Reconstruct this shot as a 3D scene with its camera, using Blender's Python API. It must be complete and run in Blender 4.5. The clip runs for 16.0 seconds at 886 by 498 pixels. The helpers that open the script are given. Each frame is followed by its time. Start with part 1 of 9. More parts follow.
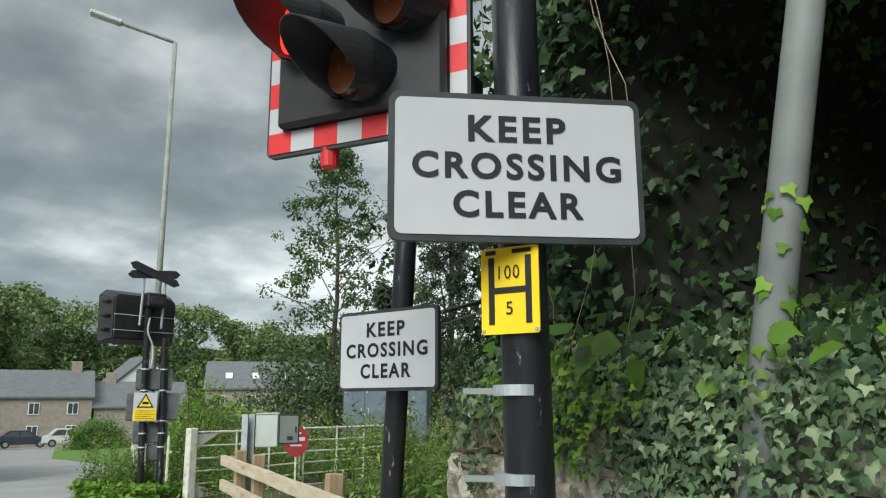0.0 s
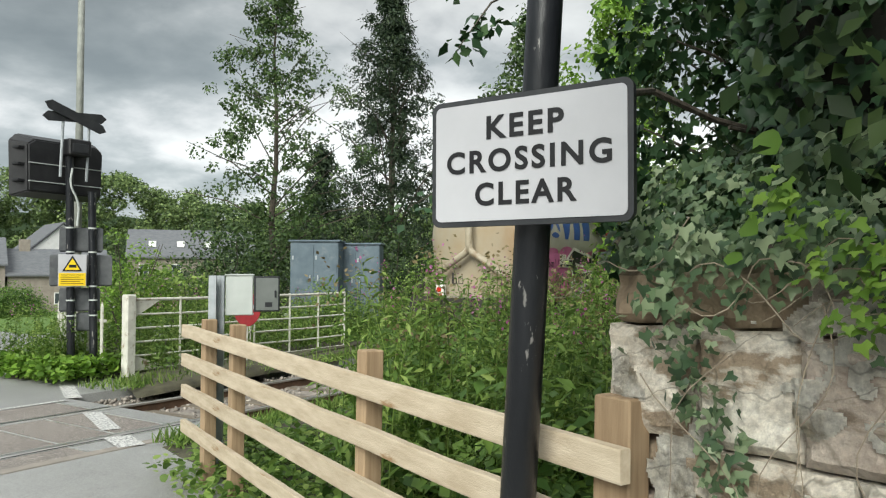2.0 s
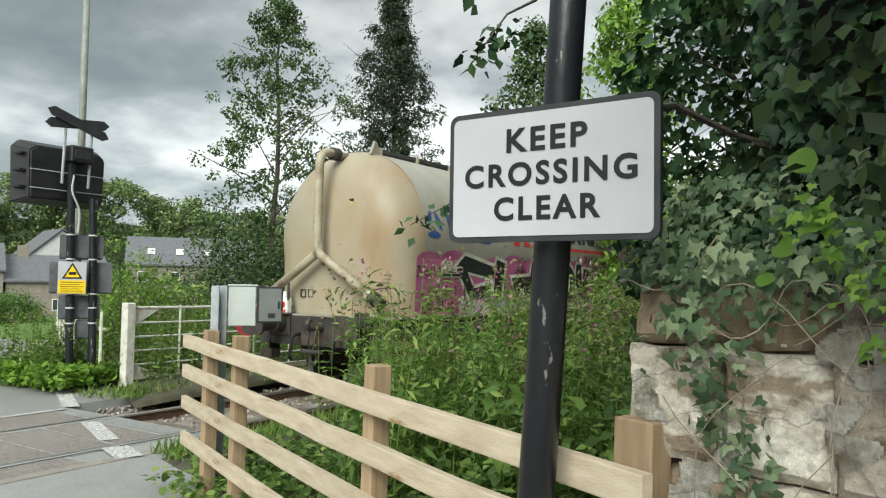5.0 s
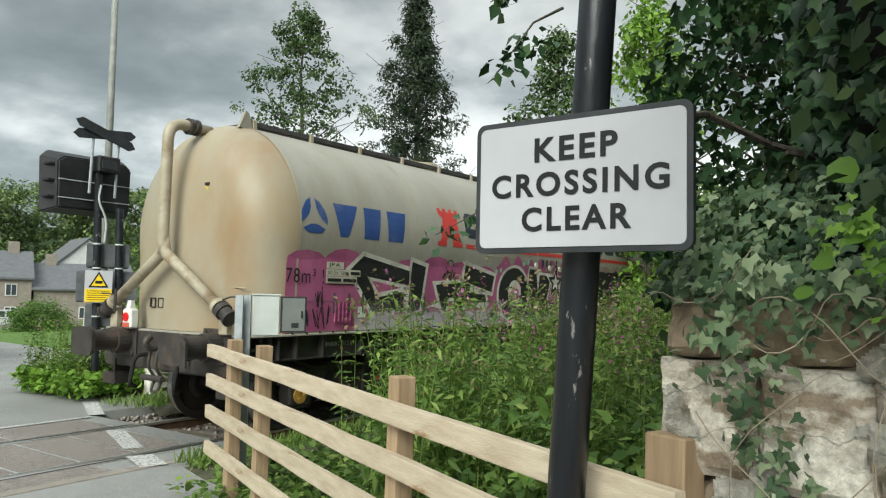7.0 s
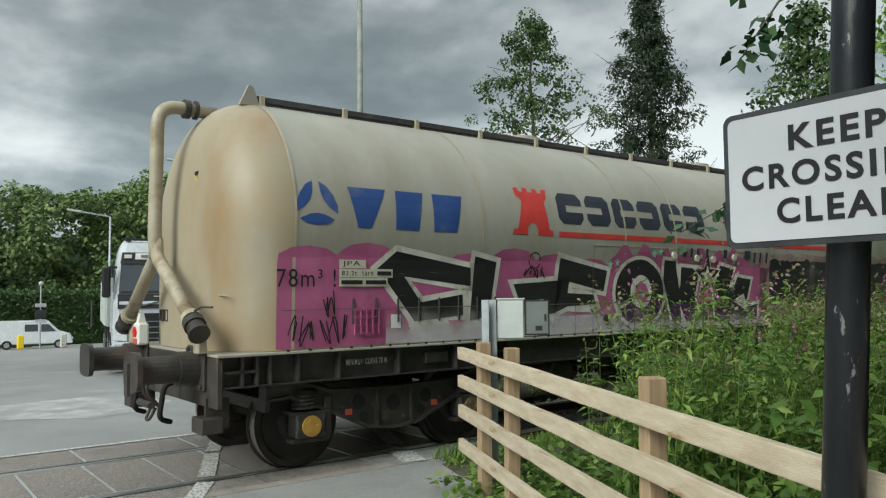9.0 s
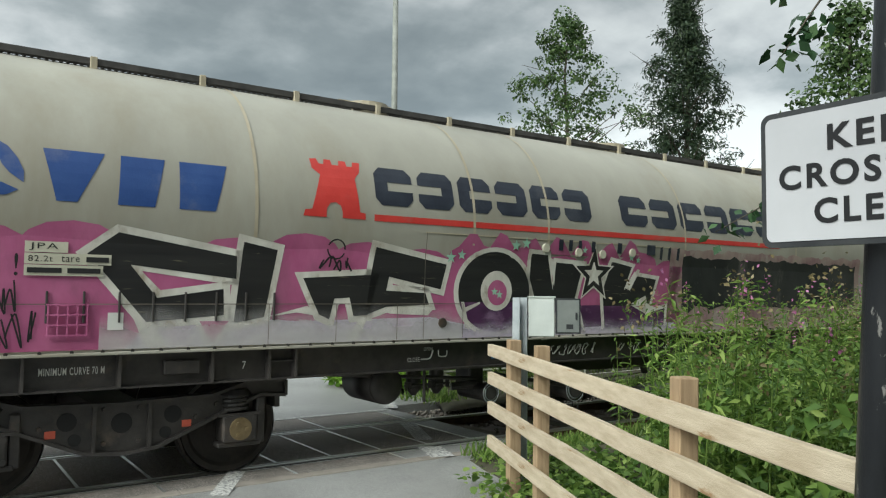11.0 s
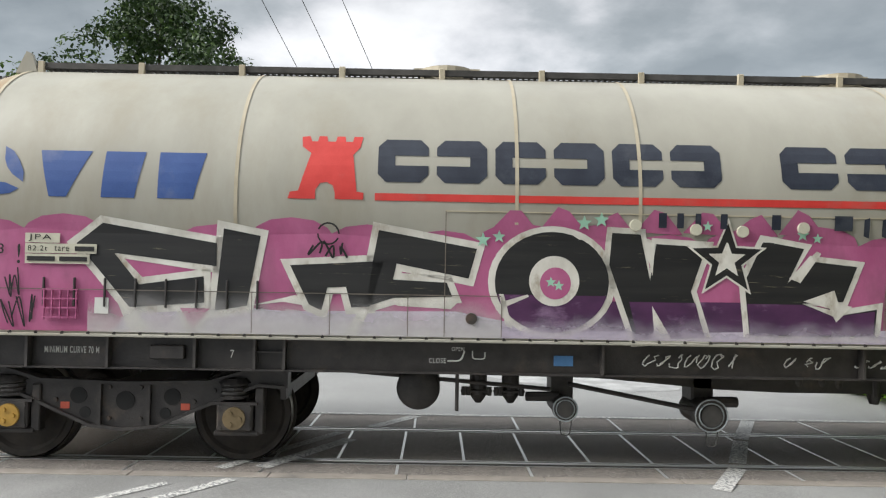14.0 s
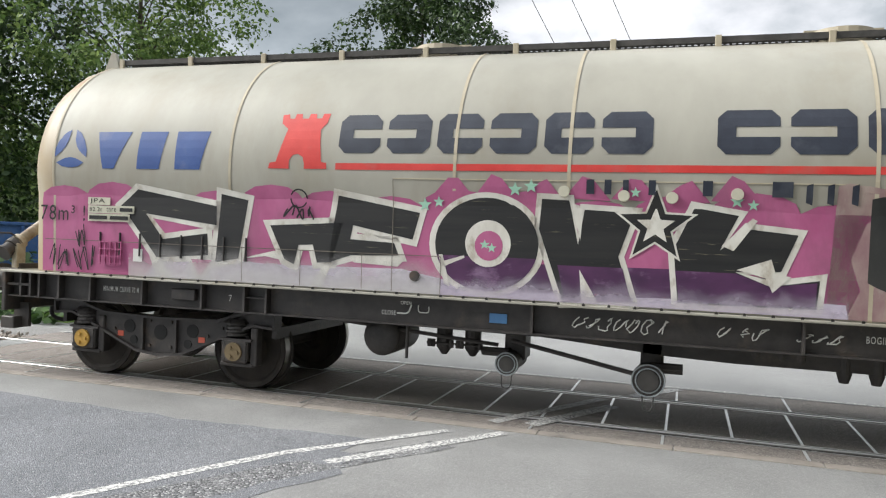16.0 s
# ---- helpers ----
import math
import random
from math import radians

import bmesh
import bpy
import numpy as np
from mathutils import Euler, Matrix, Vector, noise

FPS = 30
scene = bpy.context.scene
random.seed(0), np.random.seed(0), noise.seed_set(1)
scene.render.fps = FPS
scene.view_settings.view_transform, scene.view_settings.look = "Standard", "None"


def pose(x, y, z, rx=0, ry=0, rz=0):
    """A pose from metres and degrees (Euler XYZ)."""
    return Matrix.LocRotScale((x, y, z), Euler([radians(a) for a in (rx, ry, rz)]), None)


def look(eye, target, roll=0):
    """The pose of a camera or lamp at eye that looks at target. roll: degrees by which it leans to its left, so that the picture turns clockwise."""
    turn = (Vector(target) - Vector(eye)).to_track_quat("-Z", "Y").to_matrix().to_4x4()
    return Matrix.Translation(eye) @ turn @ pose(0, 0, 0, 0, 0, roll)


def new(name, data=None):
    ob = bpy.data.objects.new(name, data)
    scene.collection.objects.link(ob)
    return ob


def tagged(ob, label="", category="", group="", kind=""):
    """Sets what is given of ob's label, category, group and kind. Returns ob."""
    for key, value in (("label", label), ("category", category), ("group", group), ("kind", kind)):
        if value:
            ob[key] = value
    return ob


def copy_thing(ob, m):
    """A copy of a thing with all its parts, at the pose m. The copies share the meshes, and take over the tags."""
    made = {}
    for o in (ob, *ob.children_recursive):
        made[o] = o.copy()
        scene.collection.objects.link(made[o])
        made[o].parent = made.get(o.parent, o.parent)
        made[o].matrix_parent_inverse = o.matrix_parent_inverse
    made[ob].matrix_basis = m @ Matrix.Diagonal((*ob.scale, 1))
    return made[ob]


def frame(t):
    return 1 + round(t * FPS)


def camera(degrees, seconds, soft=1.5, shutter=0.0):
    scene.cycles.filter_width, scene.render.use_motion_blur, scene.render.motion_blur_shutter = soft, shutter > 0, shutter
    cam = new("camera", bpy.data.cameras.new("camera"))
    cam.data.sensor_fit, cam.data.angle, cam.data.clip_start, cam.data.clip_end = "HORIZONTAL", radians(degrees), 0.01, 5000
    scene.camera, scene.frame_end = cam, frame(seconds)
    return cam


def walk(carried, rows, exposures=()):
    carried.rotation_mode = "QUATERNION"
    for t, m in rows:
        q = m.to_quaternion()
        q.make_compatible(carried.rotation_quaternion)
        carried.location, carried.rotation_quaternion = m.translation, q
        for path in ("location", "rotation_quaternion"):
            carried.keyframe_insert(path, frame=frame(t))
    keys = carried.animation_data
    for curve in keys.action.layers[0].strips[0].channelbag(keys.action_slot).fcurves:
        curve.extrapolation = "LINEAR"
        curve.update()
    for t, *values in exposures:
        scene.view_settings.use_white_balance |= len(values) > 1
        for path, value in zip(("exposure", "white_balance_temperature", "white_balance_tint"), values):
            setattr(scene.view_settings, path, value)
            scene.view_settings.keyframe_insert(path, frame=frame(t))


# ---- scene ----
cam = camera(60.1, 16.0, soft=1.2)
PATH = [
    (0, (-3.529, -8.812, 1.793), (-2.009, -7.572, 2.181), -0.2),
    (0.5, (-3.392, -8.397, 1.692), (-1.773, -7.23, 1.83), -1.6),
    (1, (-3.255, -7.953, 1.675), (-1.595, -6.84, 1.755), 0.4),
    (1.5, (-2.939, -7.525, 1.658), (-1.25, -6.455, 1.706), 0.6),
    (2, (-2.792, -7.237, 1.696), (-1.128, -6.129, 1.756), 0.2),
    (2.5, (-2.726, -7.139, 1.704), (-1.088, -5.996, 1.788), 0.5),
    (3, (-2.737, -7.134, 1.706), (-1.102, -5.986, 1.803), 0.8),
    (3.5, (-2.747, -7.154, 1.708), (-1.102, -6.02, 1.8), 0.9),
    (4, (-2.77, -7.156, 1.705), (-1.108, -6.047, 1.786), 0.9),
    (6.5, (-2.772, -7.138, 1.724), (-1.115, -6.023, 1.833), 1.0),
    (7, (-2.752, -7.124, 1.718), (-1.121, -5.972, 1.83), 1.1),
    (7.5, (-2.739, -7.126, 1.716), (-1.147, -5.921, 1.828), 1.0),
    (8, (-2.751, -7.132, 1.711), (-1.224, -5.845, 1.823), 0.7),
    (8.5, (-2.826, -7.135, 1.715), (-1.48, -5.661, 1.84), -0.3),
    (9, (-2.827, -7.152, 1.712), (-1.619, -5.562, 1.83), -0.6),
    (11.5, (-2.86, -7.171, 1.697), (-1.747, -5.514, 1.813), 0.8),
    (12, (-2.871, -7.189, 1.703), (-1.84, -5.479, 1.83), 0.9),
    (12.5, (-2.889, -7.228, 1.709), (-2.015, -5.434, 1.843), 0.9),
    (13, (-2.903, -7.215, 1.713), (-2.24, -5.332, 1.84), 1.1),
    (13.5, (-2.919, -7.24, 1.732), (-2.556, -5.276, 1.836), 1.0),
    (14, (-3.073, -7.265, 1.743), (-3.058, -5.266, 1.815), 1.0),
    (14.5, (-3.132, -7.391, 1.746), (-3.476, -5.422, 1.782), 0.9),
    (15, (-3.2, -7.518, 1.748), (-3.721, -5.587, 1.745), 1.6),
    (15.5, (-3.226, -7.523, 1.763), (-3.823, -5.615, 1.74), 2.2),
    (16, (-3.261, -7.538, 1.754), (-3.867, -5.632, 1.726), 2.2),
]
walk(cam, [(t, look(e, g, r)) for t, e, g, r in PATH], [(0, -0.05, 6250, 1), (1.0, 0.17, 6450, 5), (4.2, 0.15, 6400, 2), (7.5, 0.07, 6350, 1), (9.2, -0.18, 6200, 0), (11.5, 0.12, 6300, 2), (12.5, 0.18, 6400, 5), (13.5, 0.34, 6400, 8), (14.5, 0.48, 6350, 10), (16, 0.52, 6350, 10)])

# ---- sky: broken grey cloud over a Nishita sky, one soft sun behind cloud ----
SUN_EL, SUN_AZ = 35.0, 256.0      # degrees; azimuth clockwise from +y
world = bpy.data.worlds.new("world")
scene.world = world
world.use_nodes = True


def build_world():
    nt = world.node_tree
    nt.nodes.clear()
    N = lambda kind, **kw: _node(nt, kind, **kw)
    out = N("ShaderNodeOutputWorld")
    bg = N("ShaderNodeBackground")
    sky = N("ShaderNodeTexSky")
    sky.sky_type, sky.sun_disc = "NISHITA", False
    sky.sun_elevation, sky.sun_rotation = radians(SUN_EL), radians(SUN_AZ)
    tc = N("ShaderNodeTexCoord")
    sep = N("ShaderNodeSeparateXYZ")
    nt.links.new(tc.outputs["Generated"], sep.inputs[0])
    up = N("ShaderNodeMath", operation="MAXIMUM", v1=0.0)
    nt.links.new(sep.outputs[2], up.inputs[0])
    # the cloud base is a flat layer: farther off it closes up towards the skyline
    rise = N("ShaderNodeMath", operation="ADD", v1=0.30)
    nt.links.new(up.outputs[0], rise.inputs[0])
    inv = N("ShaderNodeMath", operation="DIVIDE")
    inv.inputs[0].default_value = 1.0
    nt.links.new(rise.outputs[0], inv.inputs[1])
    flat = N("ShaderNodeVectorMath", operation="SCALE")
    nt.links.new(tc.outputs["Generated"], flat.inputs[0])
    nt.links.new(inv.outputs[0], flat.inputs["Scale"])
    drift = N("ShaderNodeVectorMath", operation="ADD")
    drift.inputs[1].default_value = (5.3, 2.1, 0.0)
    nt.links.new(flat.outputs[0], drift.inputs[0])
    big = N("ShaderNodeTexNoise", scale=1.15, detail=4.0, rough=0.5, distort=0.0)
    small = N("ShaderNodeTexNoise", scale=3.3, detail=9.0, rough=0.56, distort=0.1)
    for n in (big, small):
        nt.links.new(drift.outputs[0], n.inputs["Vector"])
    mixn = N("ShaderNodeMath", operation="MULTIPLY_ADD", v1=0.42)
    nt.links.new(small.outputs[0], mixn.inputs[0])
    nt.links.new(big.outputs[0], mixn.inputs[2])
    ramp = N("ShaderNodeValToRGB")
    e = ramp.color_ramp.elements
    e[0].position, e[0].color = 0.56, (0.26, 0.29, 0.31, 1)
    e[1].position, e[1].color = 0.86, (0.97, 0.97, 0.975, 1)
    for pos, c in ((0.64, (0.345, 0.375, 0.395, 1)), (0.70, (0.48, 0.505, 0.525, 1)), (0.755, (0.70, 0.705, 0.725, 1)), (0.805, (0.86, 0.86, 0.87, 1))):
        el = e.new(pos)
        el.color = c
    nt.links.new(mixn.outputs[0], ramp.inputs[0])
    scale = N("ShaderNodeVectorMath", operation="SCALE")
    scale.inputs["Scale"].default_value = 0.10
    nt.links.new(sky.outputs[0], scale.inputs[0])
    mix = N("ShaderNodeMix")
    mix.data_type = "RGBA"
    mix.inputs["Factor"].default_value = 0.93
    nt.links.new(scale.outputs[0], mix.inputs["A"])
    nt.links.new(ramp.outputs[0], mix.inputs["B"])
    # an overcast sky is brighter overhead than at the skyline
    cube = N("ShaderNodeMath", operation="POWER", v1=3.0)
    nt.links.new(up.outputs[0], cube.inputs[0])
    lift = N("ShaderNodeMath", operation="MULTIPLY_ADD", v1=2.2)
    lift.inputs[2].default_value = 1.0
    nt.links.new(cube.outputs[0], lift.inputs[0])
    dome = N("ShaderNodeVectorMath", operation="SCALE")
    # thinner, whiter cloud near the skyline, heavy grey above it
    low = N("ShaderNodeMapRange")
    low.interpolation_type = "SMOOTHSTEP"
    low.inputs[1].default_value, low.inputs[2].default_value, low.inputs[3].default_value, low.inputs[4].default_value = 0.08, 0.42, 1.16, 0.70
    nt.links.new(up.outputs[0], low.inputs[0])
    both = N("ShaderNodeMath", operation="MULTIPLY")
    nt.links.new(low.outputs[0], both.inputs[0])
    nt.links.new(lift.outputs[0], both.inputs[1])
    nt.links.new(mix.outputs["Result"], dome.inputs[0])
    nt.links.new(both.outputs[0], dome.inputs["Scale"])
    nt.links.new(dome.outputs[0], bg.inputs[0])
    bg.inputs[1].default_value = 1.0
    nt.links.new(bg.outputs[0], out.inputs[0])


def _node(nt, kind, operation=None, v1=None, scale=None, detail=None, rough=None, distort=None):
    n = nt.nodes.new(kind)
    if operation:
        n.operation = operation
    if v1 is not None:
        n.inputs[1].default_value = v1
    for key, value in (("Scale", scale), ("Detail", detail), ("Roughness", rough), ("Distortion", distort)):
        if value is not None:
            n.inputs[key].default_value = value
    return n


build_world()
sun_light = bpy.data.lights.new("sun", "SUN")
sun_light.energy, sun_light.angle, sun_light.color = 4.3, radians(40), (1.0, 0.975, 0.92)
az, el = radians(SUN_AZ), radians(SUN_EL)
new("sun", sun_light).matrix_world = look((60 * math.sin(az) * math.cos(el), 60 * math.cos(az) * math.cos(el), 60 * math.sin(el)), (0, 0, 0))

# ---- materials ----
MATS = {}


def surf(name, c1, c2, scale=6.0, rough=0.7, metal=0.0, bump=0.15, bump_scale=60.0, stain=None, stain_scale=1.2, stain_at=(0.55, 0.72), stretch=(1, 1, 1), per=0.0, spec=0.4, island=0.0, rough_var=0.12):
    """A two-scale procedural surface: c1 to c2 by coarse noise, stain over it by its own noise, bump by fine noise."""
    if name in MATS:
        return MATS[name]
    m = bpy.data.materials.new(name)
    m.use_nodes = True
    nt = m.node_tree
    p = nt.nodes["Principled BSDF"]
    tc = nt.nodes.new("ShaderNodeTexCoord")
    mp = nt.nodes.new("ShaderNodeMapping")
    mp.inputs["Scale"].default_value = stretch
    nt.links.new(tc.outputs["Object"], mp.inputs[0])
    a = _node(nt, "ShaderNodeTexNoise", scale=scale, detail=6.0, rough=0.6)
    nt.links.new(mp.outputs[0], a.inputs["Vector"])
    r = nt.nodes.new("ShaderNodeValToRGB")
    r.color_ramp.elements[0].position, r.color_ramp.elements[0].color = 0.33, (*c1, 1)
    r.color_ramp.elements[1].position, r.color_ramp.elements[1].color = 0.67, (*c2, 1)
    nt.links.new(a.outputs[0], r.inputs[0])
    col = r.outputs[0]
    if stain:
        s = _node(nt, "ShaderNodeTexNoise", scale=stain_scale, detail=7.0, rough=0.65)
        nt.links.new(mp.outputs[0], s.inputs["Vector"])
        sr = nt.nodes.new("ShaderNodeMapRange")
        sr.inputs[1].default_value, sr.inputs[2].default_value = stain_at
        nt.links.new(s.outputs[0], sr.inputs[0])
        mx = nt.nodes.new("ShaderNodeMix")
        mx.data_type = "RGBA"
        nt.links.new(sr.outputs[0], mx.inputs["Factor"])
        nt.links.new(col, mx.inputs["A"])
        mx.inputs["B"].default_value = (*stain, 1)
        col = mx.outputs["Result"]
    if per or island:
        src = nt.nodes.new("ShaderNodeNewGeometry").outputs["Random Per Island"] if island else nt.nodes.new("ShaderNodeObjectInfo").outputs["Random"]
        k = per or island
        h = nt.nodes.new("ShaderNodeHueSaturation")
        v = nt.nodes.new("ShaderNodeMapRange")
        v.inputs[3].default_value, v.inputs[4].default_value = 1 - k, 1 + k
        nt.links.new(src, v.inputs[0])
        nt.links.new(v.outputs[0], h.inputs["Value"])
        nt.links.new(col, h.inputs["Color"])
        col = h.outputs[0]
    nt.links.new(col, p.inputs["Base Color"])
    f = _node(nt, "ShaderNodeTexNoise", scale=bump_scale, detail=4.0, rough=0.6)
    nt.links.new(mp.outputs[0], f.inputs["Vector"])
    rr = nt.nodes.new("ShaderNodeMapRange")
    rr.inputs[3].default_value, rr.inputs[4].default_value = max(rough - rough_var, 0.03), min(rough + rough_var, 1)
    nt.links.new(a.outputs[0], rr.inputs[0])
    nt.links.new(rr.outputs[0], p.inputs["Roughness"])
    p.inputs["Metallic"].default_value = metal
    p.inputs["Specular IOR Level"].default_value = spec
    if bump:
        b = nt.nodes.new("ShaderNodeBump")
        b.inputs["Strength"].default_value = bump
        b.inputs["Distance"].default_value = 0.01
        nt.links.new(f.outputs[0], b.inputs["Height"])
        nt.links.new(b.outputs[0], p.inputs["Normal"])
    MATS[name] = m
    return m


def leafy(name, dark, mid, light, rough=0.5, see=0.35):
    """Leaves: each one its own green, letting some light through."""
    m = bpy.data.materials.new(name)
    m.use_nodes = True
    nt = m.node_tree
    p = nt.nodes["Principled BSDF"]
    g = nt.nodes.new("ShaderNodeNewGeometry")
    r = nt.nodes.new("ShaderNodeValToRGB")
    e = r.color_ramp.elements
    e[0].position, e[0].color = 0.0, (*dark, 1)
    e[1].position, e[1].color = 1.0, (*light, 1)
    k = e.new(0.6)
    k.color = (*mid, 1)
    nt.links.new(g.outputs["Random Per Island"], r.inputs[0])
    tc = nt.nodes.new("ShaderNodeTexCoord")
    n = _node(nt, "ShaderNodeTexNoise", scale=0.9, detail=3.0)
    nt.links.new(tc.outputs["Object"], n.inputs["Vector"])
    h = nt.nodes.new("ShaderNodeHueSaturation")
    v = nt.nodes.new("ShaderNodeMapRange")
    v.inputs[1].default_value, v.inputs[2].default_value, v.inputs[3].default_value, v.inputs[4].default_value = 0.3, 0.7, 0.7, 1.3
    nt.links.new(n.outputs[0], v.inputs[0])
    nt.links.new(v.outputs[0], h.inputs["Value"])
    nt.links.new(r.outputs[0], h.inputs["Color"])
    nt.links.new(h.outputs[0], p.inputs["Base Color"])
    p.inputs["Roughness"].default_value = rough
    p.inputs["Specular IOR Level"].default_value = 0.3
    t = nt.nodes.new("ShaderNodeBsdfTranslucent")
    nt.links.new(h.outputs[0], t.inputs[0])
    mx = nt.nodes.new("ShaderNodeMixShader")
    mx.inputs[0].default_value = see
    nt.links.new(p.outputs[0], mx.inputs[1])
    nt.links.new(t.outputs[0], mx.inputs[2])
    nt.links.new(mx.outputs[0], nt.nodes["Material Output"].inputs[0])
    return m


def plain(name, c, rough=0.5, metal=0.0, emit=0.0):
    if name in MATS:
        return MATS[name]
    m = surf(name, tuple(v * 0.92 for v in c), tuple(min(v * 1.06, 1) for v in c), scale=9, rough=rough, metal=metal, bump=0.05)
    if emit:
        p = m.node_tree.nodes["Principled BSDF"]
        p.inputs["Emission Color"].default_value = (*c, 1)
        p.inputs["Emission Strength"].default_value = emit
    return m


def glass(name, tint=(0.05, 0.06, 0.07)):
    m = bpy.data.materials.new(name)
    m.use_nodes = True
    p = m.node_tree.nodes["Principled BSDF"]
    p.inputs["Base Color"].default_value = (*tint, 1)
    p.inputs["Roughness"].default_value = 0.06
    p.inputs["Specular IOR Level"].default_value = 0.7
    return m


def aggregate(name, dark, light, chips, share=0.16, cell=95.0, worn=None, bump=0.9, vary=0.45, rough=0.86, spec=0.25):
    """Road surface: bitumen with stone chips of many greys, worn paler in wide uneven patches."""
    m = surf(name, dark, light, scale=0.9, rough=rough, bump=0.0, stain=worn, stain_scale=0.35, stain_at=(0.5, 0.7), spec=spec)
    nt = m.node_tree
    p = nt.nodes["Principled BSDF"]
    src = p.inputs["Base Color"].links[0].from_socket
    tc = nt.nodes.new("ShaderNodeTexCoord")
    v = nt.nodes.new("ShaderNodeTexVoronoi")
    v.inputs["Scale"].default_value = cell
    nt.links.new(tc.outputs["Object"], v.inputs["Vector"])
    sep = nt.nodes.new("ShaderNodeSeparateColor")
    nt.links.new(v.outputs["Color"], sep.inputs[0])
    # every chip has its own grey
    h = nt.nodes.new("ShaderNodeHueSaturation")
    k = nt.nodes.new("ShaderNodeMapRange")
    k.inputs[3].default_value, k.inputs[4].default_value = 1 - vary, 1 + vary
    nt.links.new(sep.outputs[0], k.inputs[0])
    nt.links.new(k.outputs[0], h.inputs["Value"])
    nt.links.new(src, h.inputs["Color"])
    # a few pale ones
    r = nt.nodes.new("ShaderNodeMapRange")
    r.inputs[1].default_value, r.inputs[2].default_value = 1 - share, 1.0
    nt.links.new(sep.outputs[1], r.inputs[0])
    mx = nt.nodes.new("ShaderNodeMix")
    mx.data_type = "RGBA"
    nt.links.new(r.outputs[0], mx.inputs["Factor"])
    nt.links.new(h.outputs[0], mx.inputs["A"])
    mx.inputs["B"].default_value = (*chips, 1)
    nt.links.new(mx.outputs["Result"], p.inputs["Base Color"])
    b = nt.nodes.new("ShaderNodeBump")
    b.inputs["Strength"].default_value, b.inputs["Distance"].default_value = bump, 0.006
    b.invert = True
    nt.links.new(v.outputs["Distance"], b.inputs["Height"])
    nt.links.new(b.outputs[0], p.inputs["Normal"])
    return m


ASPHALT = aggregate("asphalt", (0.205, 0.203, 0.197), (0.275, 0.273, 0.266), (0.42, 0.415, 0.40), share=0.07, cell=150, worn=(0.33, 0.328, 0.32), bump=0.4, vary=0.25, rough=0.5, spec=0.5)
COARSE = aggregate("coarse_asphalt", (0.15, 0.155, 0.165), (0.20, 0.205, 0.216), (0.38, 0.38, 0.38), share=0.08, cell=105, worn=(0.22, 0.223, 0.23), bump=0.9, vary=0.32)
GRASS = surf("short_grass", (0.06, 0.12, 0.02), (0.13, 0.22, 0.04), scale=3, rough=0.9, bump=0.6, bump_scale=40)
SOIL = surf("verge_soil", (0.045, 0.04, 0.028), (0.09, 0.085, 0.05), scale=5, rough=0.95, bump=0.6, bump_scale=35)
# soil near-black: the hollow's deep shade is put into its colour
SHADESOIL = surf("shade_soil", (0.008, 0.009, 0.006), (0.02, 0.02, 0.012), scale=4, rough=0.95, bump=0.7, bump_scale=20)
PANEL = aggregate("crossing_panel", (0.175, 0.152, 0.137), (0.255, 0.226, 0.204), (0.46, 0.42, 0.38), share=0.2, cell=120, worn=(0.14, 0.13, 0.122), bump=0.7, rough=0.7)
JOINT = surf("panel_edge", (0.6, 0.6, 0.59), (0.75, 0.75, 0.73), scale=14, rough=0.34, metal=0.8)
CONC = surf("edge_concrete", (0.22, 0.195, 0.17), (0.32, 0.285, 0.25), scale=4, rough=0.9, bump=0.35, bump_scale=90, stain=(0.14, 0.13, 0.12), stain_scale=2)
RAILHEAD = surf("rail_head", (0.34, 0.32, 0.30), (0.5, 0.48, 0.46), scale=8, rough=0.32, metal=0.9, bump=0.05, stretch=(0.2, 4, 4))
RAILRUST = surf("rail_rust", (0.075, 0.045, 0.03), (0.16, 0.095, 0.06), scale=7, rough=0.9, bump=0.4)
PAINT = surf("road_paint", (0.52, 0.51, 0.49), (0.68, 0.67, 0.64), scale=14, rough=0.8, bump=0.5, bump_scale=110, stain=(0.21, 0.21, 0.21), stain_scale=34, stain_at=(0.47, 0.57))
STONE = surf("ballast_stone", (0.16, 0.14, 0.12), (0.36, 0.32, 0.28), scale=5, rough=0.95, bump=0.4, island=0.4)
SLEEPER = surf("sleeper", (0.10, 0.08, 0.06), (0.2, 0.17, 0.13), scale=5, rough=0.9, stretch=(3, 0.4, 3))
TANK = surf("cream_tank_paint", (0.285, 0.272, 0.228), (0.385, 0.37, 0.315), scale=0.8, rough=0.5, bump=0.06, bump_scale=25, stain=(0.26, 0.23, 0.168), stain_scale=0.7, stain_at=(0.5, 0.78), stretch=(1, 1, 0.35))
TANKEND = surf("stained_cream_end", (0.31, 0.275, 0.20), (0.39, 0.355, 0.28), scale=0.7, rough=0.5, bump=0.08, bump_scale=25, stain=(0.33, 0.235, 0.125), stain_scale=0.6, stain_at=(0.42, 0.75), stretch=(1, 1, 0.7))
